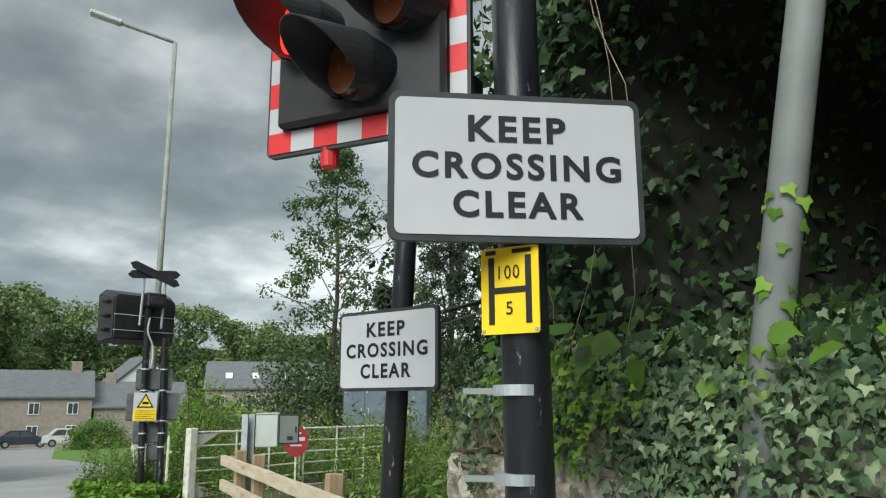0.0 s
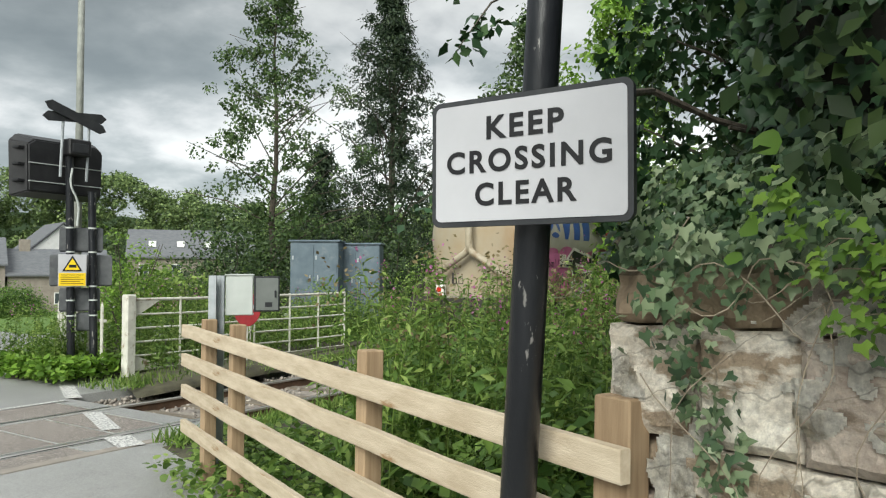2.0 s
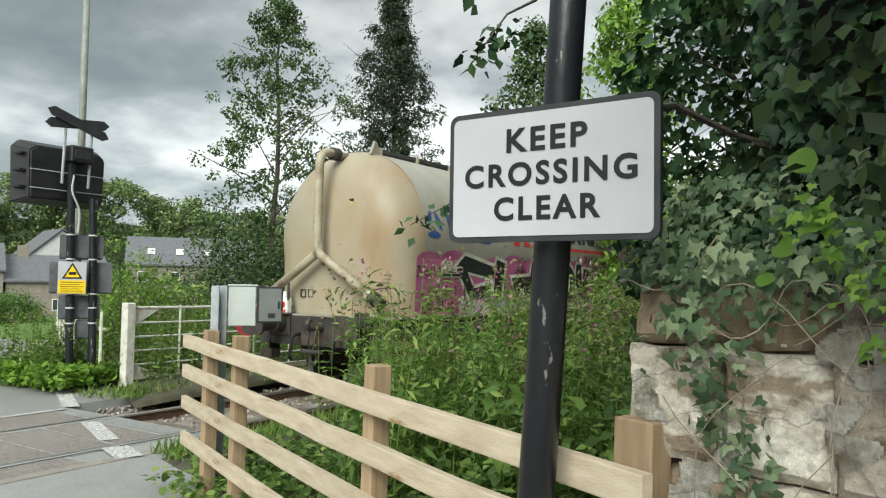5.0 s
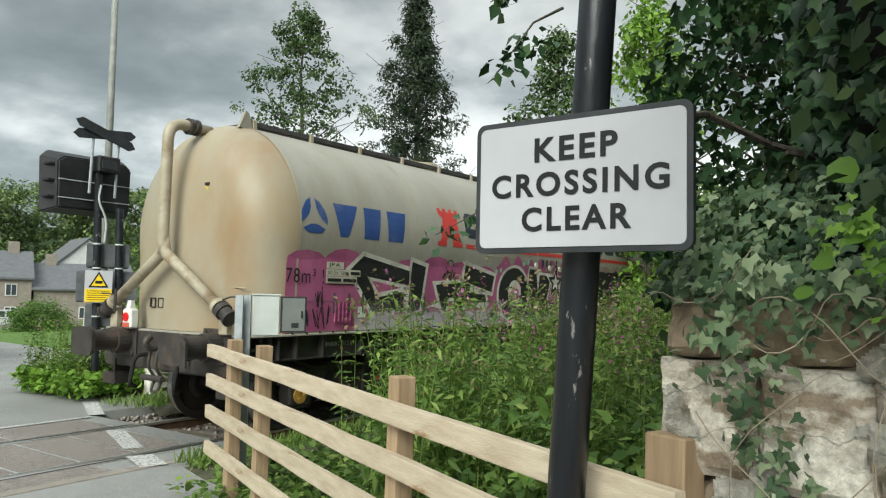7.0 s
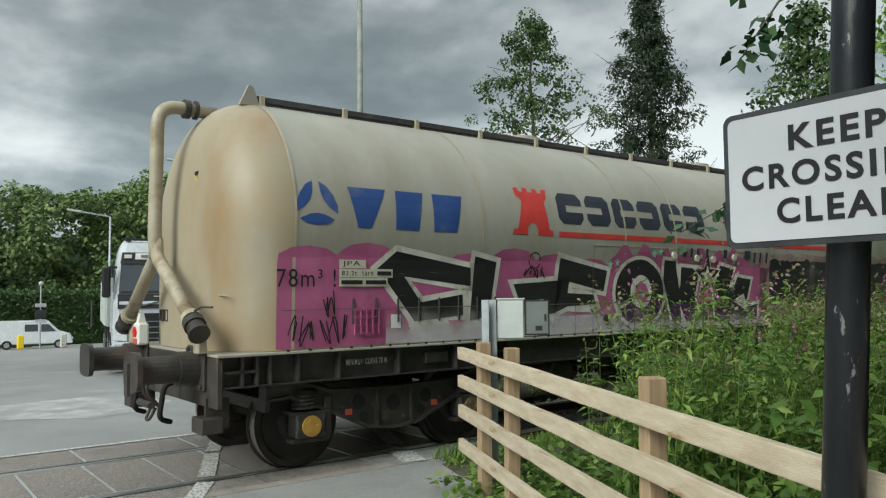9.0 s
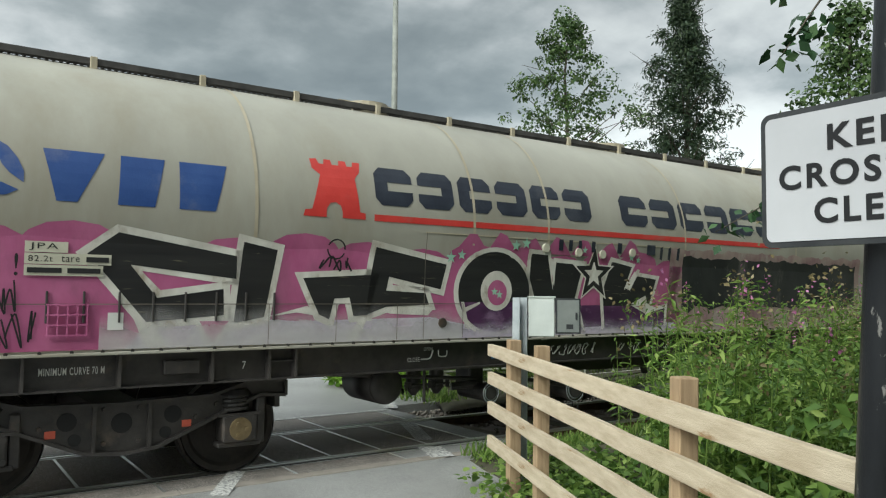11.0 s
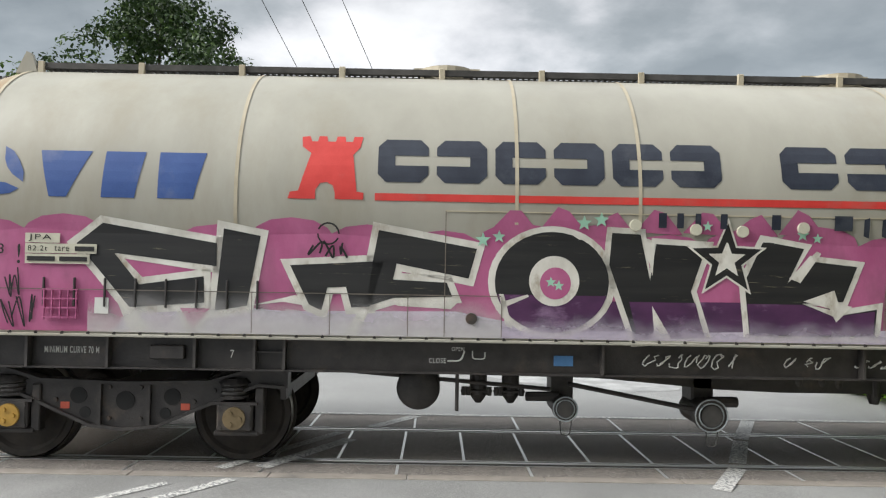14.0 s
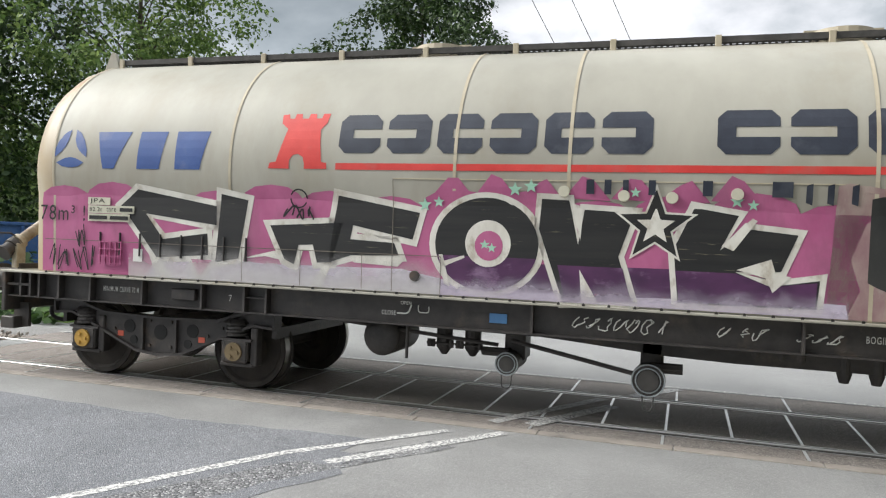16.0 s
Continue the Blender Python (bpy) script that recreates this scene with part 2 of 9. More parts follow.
def end_stain(m):
    """A broad run of brown cement dust down the near half of the tank's end."""
    nt = m.node_tree
    p = nt.nodes["Principled BSDF"]
    src = p.inputs["Base Color"].links[0].from_socket
    tc = nt.nodes.new("ShaderNodeTexCoord")
    sep = nt.nodes.new("ShaderNodeSeparateXYZ")
    nt.links.new(tc.outputs["Object"], sep.inputs[0])
    mp = nt.nodes.new("ShaderNodeMapping")
    mp.inputs["Scale"].default_value = (1, 1.3, 0.6)
    nt.links.new(tc.outputs["Object"], mp.inputs[0])
    n = _node(nt, "ShaderNodeTexNoise", scale=1.6, detail=6.0, rough=0.55)
    nt.links.new(mp.outputs[0], n.inputs["Vector"])
    off = _node(nt, "ShaderNodeMath", operation="ADD", v1=0.80)
    nt.links.new(sep.outputs[1], off.inputs[0])
    dist = _node(nt, "ShaderNodeMath", operation="ABSOLUTE")
    nt.links.new(off.outputs[0], dist.inputs[0])
    band = nt.nodes.new("ShaderNodeMapRange")
    band.interpolation_type = "SMOOTHSTEP"
    band.inputs[1].default_value, band.inputs[2].default_value, band.inputs[3].default_value, band.inputs[4].default_value = 0.05, 0.75, 0.9, 0.0
    nt.links.new(dist.outputs[0], band.inputs[0])
    grain = nt.nodes.new("ShaderNodeMapRange")
    grain.inputs[1].default_value, grain.inputs[2].default_value = 0.32, 0.66
    nt.links.new(n.outputs[0], grain.inputs[0])
    mul = _node(nt, "ShaderNodeMath", operation="MULTIPLY")
    nt.links.new(band.outputs[0], mul.inputs[0])
    nt.links.new(grain.outputs[0], mul.inputs[1])
    mx = nt.nodes.new("ShaderNodeMix")
    mx.data_type = "RGBA"
    nt.links.new(mul.outputs[0], mx.inputs["Factor"])
    nt.links.new(src, mx.inputs["A"])
    mx.inputs["B"].default_value = (0.28, 0.185, 0.095, 1)
    nt.links.new(mx.outputs["Result"], p.inputs["Base Color"])


end_stain(TANKEND)
PIPE = surf("cream_pipe_paint", (0.32, 0.275, 0.19), (0.44, 0.39, 0.30), scale=4, rough=0.5, stain=(0.22, 0.15, 0.085), stain_scale=3, stain_at=(0.5, 0.68))
FRAME = surf("grimy_underframe", (0.026, 0.024, 0.023), (0.056, 0.050, 0.047), scale=5, rough=0.46, bump=0.25, stain=(0.09, 0.072, 0.058), stain_scale=3.0, stain_at=(0.57, 0.72))
BUFFER = surf("greasy_buffer", (0.03, 0.027, 0.025), (0.06, 0.052, 0.046), scale=5, rough=0.5, stain=(0.115, 0.078, 0.055), stain_scale=3)
WHEEL = surf("wheel_steel", (0.02, 0.018, 0.016), (0.05, 0.042, 0.036), scale=6, rough=0.7, metal=0.2)
TYRE = surf("polished_tread", (0.35, 0.33, 0.31), (0.5, 0.48, 0.45), scale=8, rough=0.35, metal=0.9)
WALKWAY = surf("walkway_mesh", (0.05, 0.048, 0.045), (0.1, 0.095, 0.09), scale=6, rough=0.8, metal=0.3)
BLUE = surf("blue_logo_paint", (0.022, 0.06, 0.21), (0.04, 0.09, 0.27), scale=3, rough=0.5, stain=(0.10, 0.13, 0.26), stain_scale=2)
NAVY = surf("navy_lettering_paint", (0.018, 0.022, 0.035), (0.035, 0.042, 0.06), scale=3, rough=0.5, stain=(0.06, 0.065, 0.08), stain_scale=2)
RED = surf("red_logo_paint", (0.50, 0.035, 0.03), (0.62, 0.06, 0.05), scale=3, rough=0.5, stain=(0.45, 0.10, 0.08), stain_scale=2)
PINK = surf("pink_spray", (0.34, 0.075, 0.18), (0.44, 0.125, 0.25), scale=2.2, rough=0.6, stain=(0.25, 0.085, 0.15), stain_scale=1.6, stain_at=(0.5, 0.72), stretch=(1, 1, 0.6))
PURPLE = surf("purple_spray", (0.04, 0.013, 0.047), (0.095, 0.03, 0.095), scale=1.4, rough=0.6, stain=(0.24, 0.15, 0.25), stain_scale=2.2, stain_at=(0.56, 0.74), stretch=(1, 1, 2))
LILAC = surf("lilac_spray", (0.42, 0.36, 0.46), (0.56, 0.52, 0.58), scale=1.2, rough=0.6, stain=(0.5, 0.35, 0.45), stain_scale=1.2)
SPRAYBLACK = surf("black_spray", (0.010, 0.010, 0.011), (0.022, 0.022, 0.021), scale=2, rough=0.55, stain=(0.17, 0.15, 0.10), stain_scale=7, stain_at=(0.63, 0.70), stretch=(0.35, 1, 6))
SPRAYWHITE = surf("white_spray", (0.50, 0.475, 0.42), (0.70, 0.68, 0.62), scale=4, rough=0.6, stain=(0.34, 0.29, 0.22), stain_scale=4.5, stain_at=(0.54, 0.68), stretch=(1, 1, 0.6))
SPRAYGREEN = plain("mint_spray", (0.32, 0.55, 0.42))
WOOD = surf("new_sawn_timber", (0.44, 0.355, 0.25), (0.60, 0.51, 0.385), scale=5, rough=0.85, bump=0.3, bump_scale=45, stretch=(0.9, 5, 5), stain=(0.31, 0.20, 0.105), stain_scale=1.7, stain_at=(0.655, 0.70), per=0.12)
POSTWOOD = surf("treated_post_timber", (0.25, 0.17, 0.10), (0.40, 0.29, 0.18), scale=5, rough=0.85, bump=0.3, bump_scale=45, stretch=(5, 5, 0.4), stain=(0.16, 0.12, 0.07), stain_scale=2.2, stain_at=(0.6, 0.72), per=0.12)
BLACKPOLE = surf("black_pole_paint", (0.010, 0.011, 0.014), (0.022, 0.024, 0.028), scale=5, rough=0.33, bump=0.15, bump_scale=40, stain=(0.24, 0.23, 0.22), stain_scale=11, stain_at=(0.625, 0.66), stretch=(2.2, 2.2, 0.7))
GALV = surf("galvanised_steel", (0.32, 0.35, 0.37), (0.46, 0.49, 0.51), scale=10, rough=0.5, metal=0.4, bump=0.08)
COLUMN = surf("grey_column_paint", (0.15, 0.16, 0.16), (0.22, 0.23, 0.225), scale=4, rough=0.6, bump=0.1, stain=(0.2, 0.19, 0.14), stain_scale=3)
SIGNWHITE = surf("reflective_white_sheet", (0.43, 0.43, 0.455), (0.50, 0.50, 0.525), scale=2, rough=0.38, bump=0.05, bump_scale=300)
SIGNBLACK = plain("sign_black", (0.012, 0.012, 0.014), 0.5)
SIGNGREY = surf("sign_edge_grey", (0.022, 0.024, 0.028), (0.045, 0.047, 0.05), rough=0.5)
YELLOW = surf("yellow_plate", (0.78, 0.52, 0.012), (0.88, 0.62, 0.02), scale=3, rough=0.4)
SIGRED = plain("signal_red_stripe", (0.60, 0.03, 0.035), 0.45)
LAMPRED = plain("lit_red_lens", (1.0, 0.03, 0.02), 0.3, emit=2.2)
AMBER = plain("amber_lens", (0.085, 0.024, 0.008), 0.25)
BLACKBOX = surf("black_signal_casing", (0.012, 0.012, 0.014), (0.028, 0.028, 0.03), scale=4, rough=0.48, bump=0.06)
CABGREY = surf("grey_cabinet_paint", (0.44, 0.47, 0.45), (0.54, 0.57, 0.55), scale=4, rough=0.5, bump=0.05)
CABDARK = surf("dark_cabinet_panel", (0.15, 0.165, 0.16), (0.24, 0.255, 0.245), scale=3, rough=0.4)
RELAY = surf("blue_grey_cabinet_paint", (0.085, 0.12, 0.15), (0.13, 0.17, 0.2), scale=3, rough=0.55, stain=(0.2, 0.23, 0.25), stain_scale=2)
GATEWHITE = surf("flaking_white_gate", (0.50, 0.49, 0.43), (0.66, 0.65, 0.58), scale=6, rough=0.7, stain=(0.24, 0.17, 0.10), stain_scale=7, stain_at=(0.55, 0.68))
STATIONRED = surf("red_sign_paint", (0.22, 0.018, 0.025), (0.32, 0.03, 0.035), rough=0.5)
RENDERWALL = surf("old_lime_render", (0.57, 0.53, 0.455), (0.86, 0.83, 0.76), scale=7.5, rough=0.92, bump=1.0, bump_scale=34, stain=(0.32, 0.28, 0.21), stain_scale=4.6, stain_at=(0.53, 0.63), spec=0.2)
DARKMORTAR = surf("crumbling_mortar", (0.10, 0.08, 0.06), (0.22, 0.185, 0.14), scale=9, rough=0.97, bump=0.8, bump_scale=40)
def weathered(m):
    """Fine dirt, lichen and hair cracks over the old render."""
    nt = m.node_tree
    p = nt.nodes["Principled BSDF"]
    src = p.inputs["Base Color"].links[0].from_socket
    tc = nt.nodes.new("ShaderNodeTexCoord")
    fine = _node(nt, "ShaderNodeTexNoise", scale=38.0, detail=6.0, rough=0.75)
    nt.links.new(tc.outputs["Object"], fine.inputs["Vector"])
    k = nt.nodes.new("ShaderNodeMapRange")
    k.inputs[1].default_value, k.inputs[2].default_value, k.inputs[3].default_value, k.inputs[4].default_value = 0.34, 0.64, 0.8, 1.28
    nt.links.new(fine.outputs[0], k.inputs[0])
    h = nt.nodes.new("ShaderNodeHueSaturation")
    nt.links.new(k.outputs[0], h.inputs["Value"])
    nt.links.new(src, h.inputs["Color"])
    # cracks along wandering cell edges, wider than they are tall
    bent = _node(nt, "ShaderNodeTexNoise", scale=5.0, detail=4.0)
    nt.links.new(tc.outputs["Object"], bent.inputs["Vector"])
    add = nt.nodes.new("ShaderNodeVectorMath")
    add.operation = "MULTIPLY_ADD"
    add.inputs[1].default_value = (0.22, 0.22, 0.22)
    nt.links.new(bent.outputs["Color"], add.inputs[0])
    nt.links.new(tc.outputs["Object"], add.inputs[2])
    mp = nt.nodes.new("ShaderNodeMapping")
    mp.inputs["Scale"].default_value = (2.6, 2.6, 5.5)
    nt.links.new(add.outputs[0], mp.inputs[0])
    v = nt.nodes.new("ShaderNodeTexVoronoi")
    v.feature = "DISTANCE_TO_EDGE"
    v.inputs["Scale"].default_value = 1.0
    nt.links.new(mp.outputs[0], v.inputs["Vector"])
    r = nt.nodes.new("ShaderNodeMapRange")
    r.inputs[1].default_value, r.inputs[2].default_value, r.inputs[3].default_value, r.inputs[4].default_value = 0.004, 0.022, 0.5, 0.0
    nt.links.new(v.outputs["Distance"], r.inputs[0])
    mx = nt.nodes.new("ShaderNodeMix")
    mx.data_type = "RGBA"
    nt.links.new(r.outputs[0], mx.inputs["Factor"])
    nt.links.new(h.outputs[0], mx.inputs["A"])
    mx.inputs["B"].default_value = (0.16, 0.14, 0.105, 1)
    nt.links.new(mx.outputs["Result"], p.inputs["Base Color"])
    b = [n for n in nt.nodes if n.type == "BUMP"][0]
    b.inputs["Distance"].default_value = 0.02
    nt.links.new(fine.outputs[0], b.inputs["Height"])


weathered(RENDERWALL)
PALESTONE = surf("limewashed_stone", (0.50, 0.44, 0.36), (0.82, 0.78, 0.69), scale=6.0, rough=0.93, bump=0.9, bump_scale=30, stain=(0.30, 0.235, 0.17), stain_scale=3.0, stain_at=(0.52, 0.60), spec=0.2, per=0.2, stretch=(1, 1, 2.2))
weathered(PALESTONE)
GREYSTONE = surf("pinkish_stone", (0.35, 0.285, 0.235), (0.58, 0.505, 0.43), scale=6.0, rough=0.93, bump=0.9, bump_scale=30, stain=(0.20, 0.155, 0.115), stain_scale=3.4, stain_at=(0.52, 0.62), spec=0.2, per=0.2, stretch=(1, 1, 2.6))
weathered(GREYSTONE)
SOFTSTONE = surf("eroded_brown_stone", (0.17, 0.125, 0.085), (0.34, 0.275, 0.195), scale=6, rough=0.96, bump=1.0, bump_scale=26, stain=(0.42, 0.38, 0.26), stain_scale=5, stain_at=(0.6, 0.72), spec=0.15, per=0.2)
BARK = surf("bark", (0.05, 0.04, 0.03), (0.11, 0.095, 0.075), scale=8, rough=0.95, bump=0.6, bump_scale=30, stretch=(4, 4, 0.7))
STEM = surf("dry_vine", (0.20, 0.16, 0.115), (0.38, 0.32, 0.24), scale=8, rough=0.9)
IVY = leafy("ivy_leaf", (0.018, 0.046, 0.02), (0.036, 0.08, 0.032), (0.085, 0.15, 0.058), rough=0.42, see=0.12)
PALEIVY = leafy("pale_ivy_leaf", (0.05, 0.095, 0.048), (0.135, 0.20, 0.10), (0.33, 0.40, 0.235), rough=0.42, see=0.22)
FRESH = leafy("fresh_leaf", (0.09, 0.18, 0.025), (0.18, 0.32, 0.045), (0.30, 0.46, 0.08), see=0.4)
WEED = leafy("weed_leaf", (0.075, 0.14, 0.03), (0.165, 0.265, 0.055), (0.33, 0.43, 0.12), see=0.45)
NETTLE = leafy("nettle_leaf", (0.045, 0.095, 0.02), (0.105, 0.19, 0.04), (0.21, 0.32, 0.07), see=0.4)
DRYWEED = leafy("dry_weed", (0.13, 0.10, 0.05), (0.2, 0.16, 0.08), (0.3, 0.25, 0.14), see=0.2)
PINKFLOWER = leafy("willowherb_flower", (0.3, 0.08, 0.2), (0.42, 0.14, 0.3), (0.5, 0.22, 0.4))
ASHLEAF = leafy("ash_leaf", (0.04, 0.08, 0.025), (0.075, 0.125, 0.04), (0.14, 0.205, 0.07), see=0.3)
ROWANLEAF = leafy("rowan_leaf", (0.06, 0.11, 0.03), (0.12, 0.19, 0.05), (0.25, 0.33, 0.10), see=0.35)
PINE = leafy("pine_needles", (0.018, 0.035, 0.018), (0.035, 0.058, 0.028), (0.06, 0.085, 0.04), see=0.12)
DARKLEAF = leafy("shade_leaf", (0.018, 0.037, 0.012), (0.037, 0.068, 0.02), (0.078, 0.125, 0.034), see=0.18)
WOODS = leafy("woodland_leaf", (0.085, 0.13, 0.05), (0.155, 0.225, 0.08), (0.26, 0.34, 0.12), see=0.25)
HEDGE = leafy("hedge_leaf", (0.02, 0.045, 0.015), (0.04, 0.08, 0.02), (0.07, 0.12, 0.03), see=0.2)
HOUSEWALL = surf("roughcast_house_wall", (0.22, 0.19, 0.16), (0.30, 0.265, 0.225), scale=2, rough=0.95, bump=0.3)
SLATE = surf("slate_roof", (0.10, 0.105, 0.115), (0.16, 0.165, 0.175), scale=2, rough=0.7, bump=0.3, stretch=(1, 1, 6))
WHITEWALL = surf("white_house_wall", (0.6, 0.6, 0.58), (0.72, 0.72, 0.7), scale=2, rough=0.9)
BRICKRED = plain("red_chimney_pot", (0.3, 0.12, 0.07), 0.9)
WINGLASS = glass("window_glass")
TRUCKWHITE = surf("white_truck_paint", (0.62, 0.64, 0.66), (0.72, 0.74, 0.76), scale=2, rough=0.25, bump=0.0)
TRUCKSILVER = surf("silver_truck_paint", (0.42, 0.44, 0.46), (0.52, 0.54, 0.56), scale=2, rough=0.28, bump=0.0)
TRUCKBLUE = plain("blue_truck_paint", (0.03, 0.06, 0.25), 0.3)
TRUCKBLACK = plain("black_plastic", (0.02, 0.02, 0.022), 0.5)
CHROME = plain("chrome", (0.6, 0.6, 0.6), 0.2, 1.0)
RUBBER = plain("tyre_rubber", (0.015, 0.015, 0.015), 0.85)
CARDARK = plain("dark_car_paint", (0.03, 0.035, 0.05), 0.25)
CARSILVER = plain("silver_car_paint", (0.5, 0.5, 0.5), 0.3)
ORANGE = plain("brass_axlebox_cover", (0.42, 0.25, 0.05), 0.5)
LABELRED = plain("red_label", (0.5, 0.1, 0.06), 0.6)
LABELBLUE = plain("blue_label", (0.08, 0.2, 0.4), 0.6)
CREAMPLATE = plain("cream_data_plate", (0.5, 0.48, 0.38), 0.6)
DATABLACK = plain("data_black", (0.015, 0.015, 0.015), 0.7)
DATAWHITE = plain("data_white", (0.62, 0.62, 0.58), 0.7)

# ---- shape helpers ----
def part(name, bm, material, parent=None, label="", smooth=False):
    """Links a bmesh as one mesh object, a child of parent where there is one."""
    me = bpy.data.meshes.new(name)
    bm.to_mesh(me)
    bm.free()
    me.materials.append(material)
    if smooth:
        me.polygons.foreach_set("use_smooth", [True] * len(me.polygons))
    ob = new(name, me)
    if parent is not None:
        ob.parent = parent
    if label:
        tagged(ob, label)
    return ob


def shared(name, me, m, parent, label=""):
    """One more object on a mesh that exists already."""
    ob = new(name, me)
    ob.parent = parent
    ob.matrix_basis = m
    if label:
        tagged(ob, label)
    return ob


def thing(name, label, category, m=None, group="", kind=""):
    """An empty at a thing's base, that parents its parts."""
    ob = new(name)
    ob.empty_display_size = 0.1
    if m is not None:
        ob.matrix_basis = m
    return tagged(ob, label, category, group, kind)


def box(bm, x0, x1, y0, y1, z0, z1, bevel=0.0, m=None):
    r = bmesh.ops.create_cube(bm, size=1, matrix=Matrix.Translation(((x0 + x1) / 2, (y0 + y1) / 2, (z0 + z1) / 2)) @ Matrix.Diagonal((x1 - x0, y1 - y0, z1 - z0, 1)))
    vs = r["verts"]
    if bevel:
        es = list({e for v in vs for e in v.link_edges})
        g = bmesh.ops.bevel(bm, geom=es, offset=bevel, segments=1, affect="EDGES")
        vs = list({v for f in g["faces"] for v in f.verts} | {v for v in vs if v.is_valid})
    if m is not None:
        bmesh.ops.transform(bm, matrix=m, verts=vs)
    return bm


def boxed(x0, x1, y0, y1, z0, z1, bevel=0.0, m=None):
    return box(bmesh.new(), x0, x1, y0, y1, z0, z1, bevel, m)


def cyl(bm, a, b, r0, r1=None, seg=16, caps=True):
    a, b = Vector(a), Vector(b)
    d = b - a
    q = d.to_track_quat("Z", "Y").to_matrix().to_4x4()
    bmesh.ops.create_cone(bm, cap_ends=caps, segments=seg, radius1=r0, radius2=r0 if r1 is None else r1, depth=d.length, matrix=Matrix.Translation((a + b) / 2) @ q)
    return bm


def tube(bm, pts, r, seg=10, r_end=None):
    """A round bar along points, mitred at its bends."""
    pts = [Vector(p) for p in pts]
    rings = []
    side = None
    for i, p in enumerate(pts):
        d = (pts[min(i + 1, len(pts) - 1)] - pts[max(i - 1, 0)]).normalized()
        if side is None:
            side = d.orthogonal().normalized()
        side = (side - d * side.dot(d)).normalized()
        up = d.cross(side)
        rr = r if r_end is None else r + (r_end - r) * i / (len(pts) - 1)
        rings.append([bm.verts.new(p + rr * (math.cos(k * math.tau / seg) * side + math.sin(k * math.tau / seg) * up)) for k in range(seg)])
    for a, b in zip(rings, rings[1:]):
        for k in range(seg):
            bm.faces.new((a[k], a[(k + 1) % seg], b[(k + 1) % seg], b[k]))
    bm.faces.new(rings[0][::-1])
    bm.faces.new(rings[-1])
    return bm


def bend(pts, n=5, cut=0.3):
    """Rounds the corners of a path."""
    pts = [Vector(p) for p in pts]
    out = [pts[0]]
    for a, b, c in zip(pts, pts[1:], pts[2:]):
        k = min(cut, (a - b).length * 0.45, (c - b).length * 0.45)
        p, q = b + (a - b).normalized() * k, b + (c - b).normalized() * k
        out += [p * (1 - u) ** 2 + b * 2 * u * (1 - u) + q * u ** 2 for u in (i / n for i in range(n + 1))]
    return out + [pts[-1]]


def prism(bm, outline, depth, m=None):
    """A flat outline in x and z, thick along +y."""
    a = [bm.verts.new((x, 0, z)) for x, z in outline]
    b = [bm.verts.new((x, depth, z)) for x, z in outline]
    n = len(a)
    bm.faces.new(a)
    bm.faces.new(b[::-1])
    for i in range(n):
        bm.faces.new((a[i], b[i], b[(i + 1) % n], a[(i + 1) % n]))
    bmesh.ops.recalc_face_normals(bm, faces=bm.faces[:])
    if m is not None:
        bmesh.ops.transform(bm, matrix=m, verts=a + b)
    return bm


def rounded(x0, x1, z0, z1, r, n=5):
    pts = []
    for cx, cz, a0 in ((x1 - r, z1 - r, 0), (x0 + r, z1 - r, 90), (x0 + r, z0 + r, 180), (x1 - r, z0 + r, 270)):
        pts += [(cx + r * math.cos(radians(a0 + 90 * i / n)), cz + r * math.sin(radians(a0 + 90 * i / n))) for i in range(n + 1)]
    return pts


def lettering(text, width, height, bold=0.0):
    """A mesh of flat letters in x and z, centred, stretched to width and height."""
    cu = bpy.data.curves.new("letters", "FONT")
    cu.body, cu.align_x, cu.offset, cu.resolution_u = text, "CENTER", bold, 4
    cu.space_character = 1.14 + 2.5 * bold
    ob = bpy.data.objects.new("letters", cu)
    scene.collection.objects.link(ob)
    me = bpy.data.meshes.new_from_object(ob.evaluated_get(bpy.context.evaluated_depsgraph_get()))
    bpy.data.objects.remove(ob)
    co = np.empty(len(me.vertices) * 3)
    me.vertices.foreach_get("co", co)
    co = co.reshape(-1, 3)
    lo, hi = co.min(0), co.max(0)
    x = (co[:, 0] - (lo[0] + hi[0]) / 2) * width / (hi[0] - lo[0])
    z = (co[:, 1] - (lo[1] + hi[1]) / 2) * height / (hi[1] - lo[1])
    me.vertices.foreach_set("co", np.stack([x, np.zeros_like(x), z], 1).ravel())
    me.update()
    return me


def letters(name, text, width, height, m, material, parent, bold=0.0, label=""):
    me = lettering(text, width, height, bold)
    me.materials.append(material)
    return shared(name, me, m, parent, label)


LEAF = np.array([(0, 0, 0), (0.32, 0.45, 0.06), (0, 1, -0.05), (-0.32, 0.45, 0.06)]), ((0, 1, 2), (0, 2, 3))
LANCE = np.array([(0, 0, 0), (0.15, 0.4, 0.05), (0, 1, -0.12), (-0.15, 0.4, 0.05)]), ((0, 1, 2), (0, 2, 3))
BLADE = np.array([(-0.06, 0, 0), (0.06, 0, 0), (0.05, 0.5, 0.08), (-0.05, 0.5, 0.08), (0, 1, 0.3)]), ((0, 1, 2, 3), (3, 2, 4))
IVYLEAF = np.array([(0, 0, 0), (0.38, -0.16, -0.03), (0.55, 0.22, -0.08), (0.24, 0.4, 0.0), (0, 0.92, -0.1), (-0.24, 0.4, 0.0), (-0.55, 0.22, -0.08), (-0.38, -0.16, -0.03), (0, 0.25, 0.06)]), tuple((8, i, (i + 1) % 8) for i in range(8))
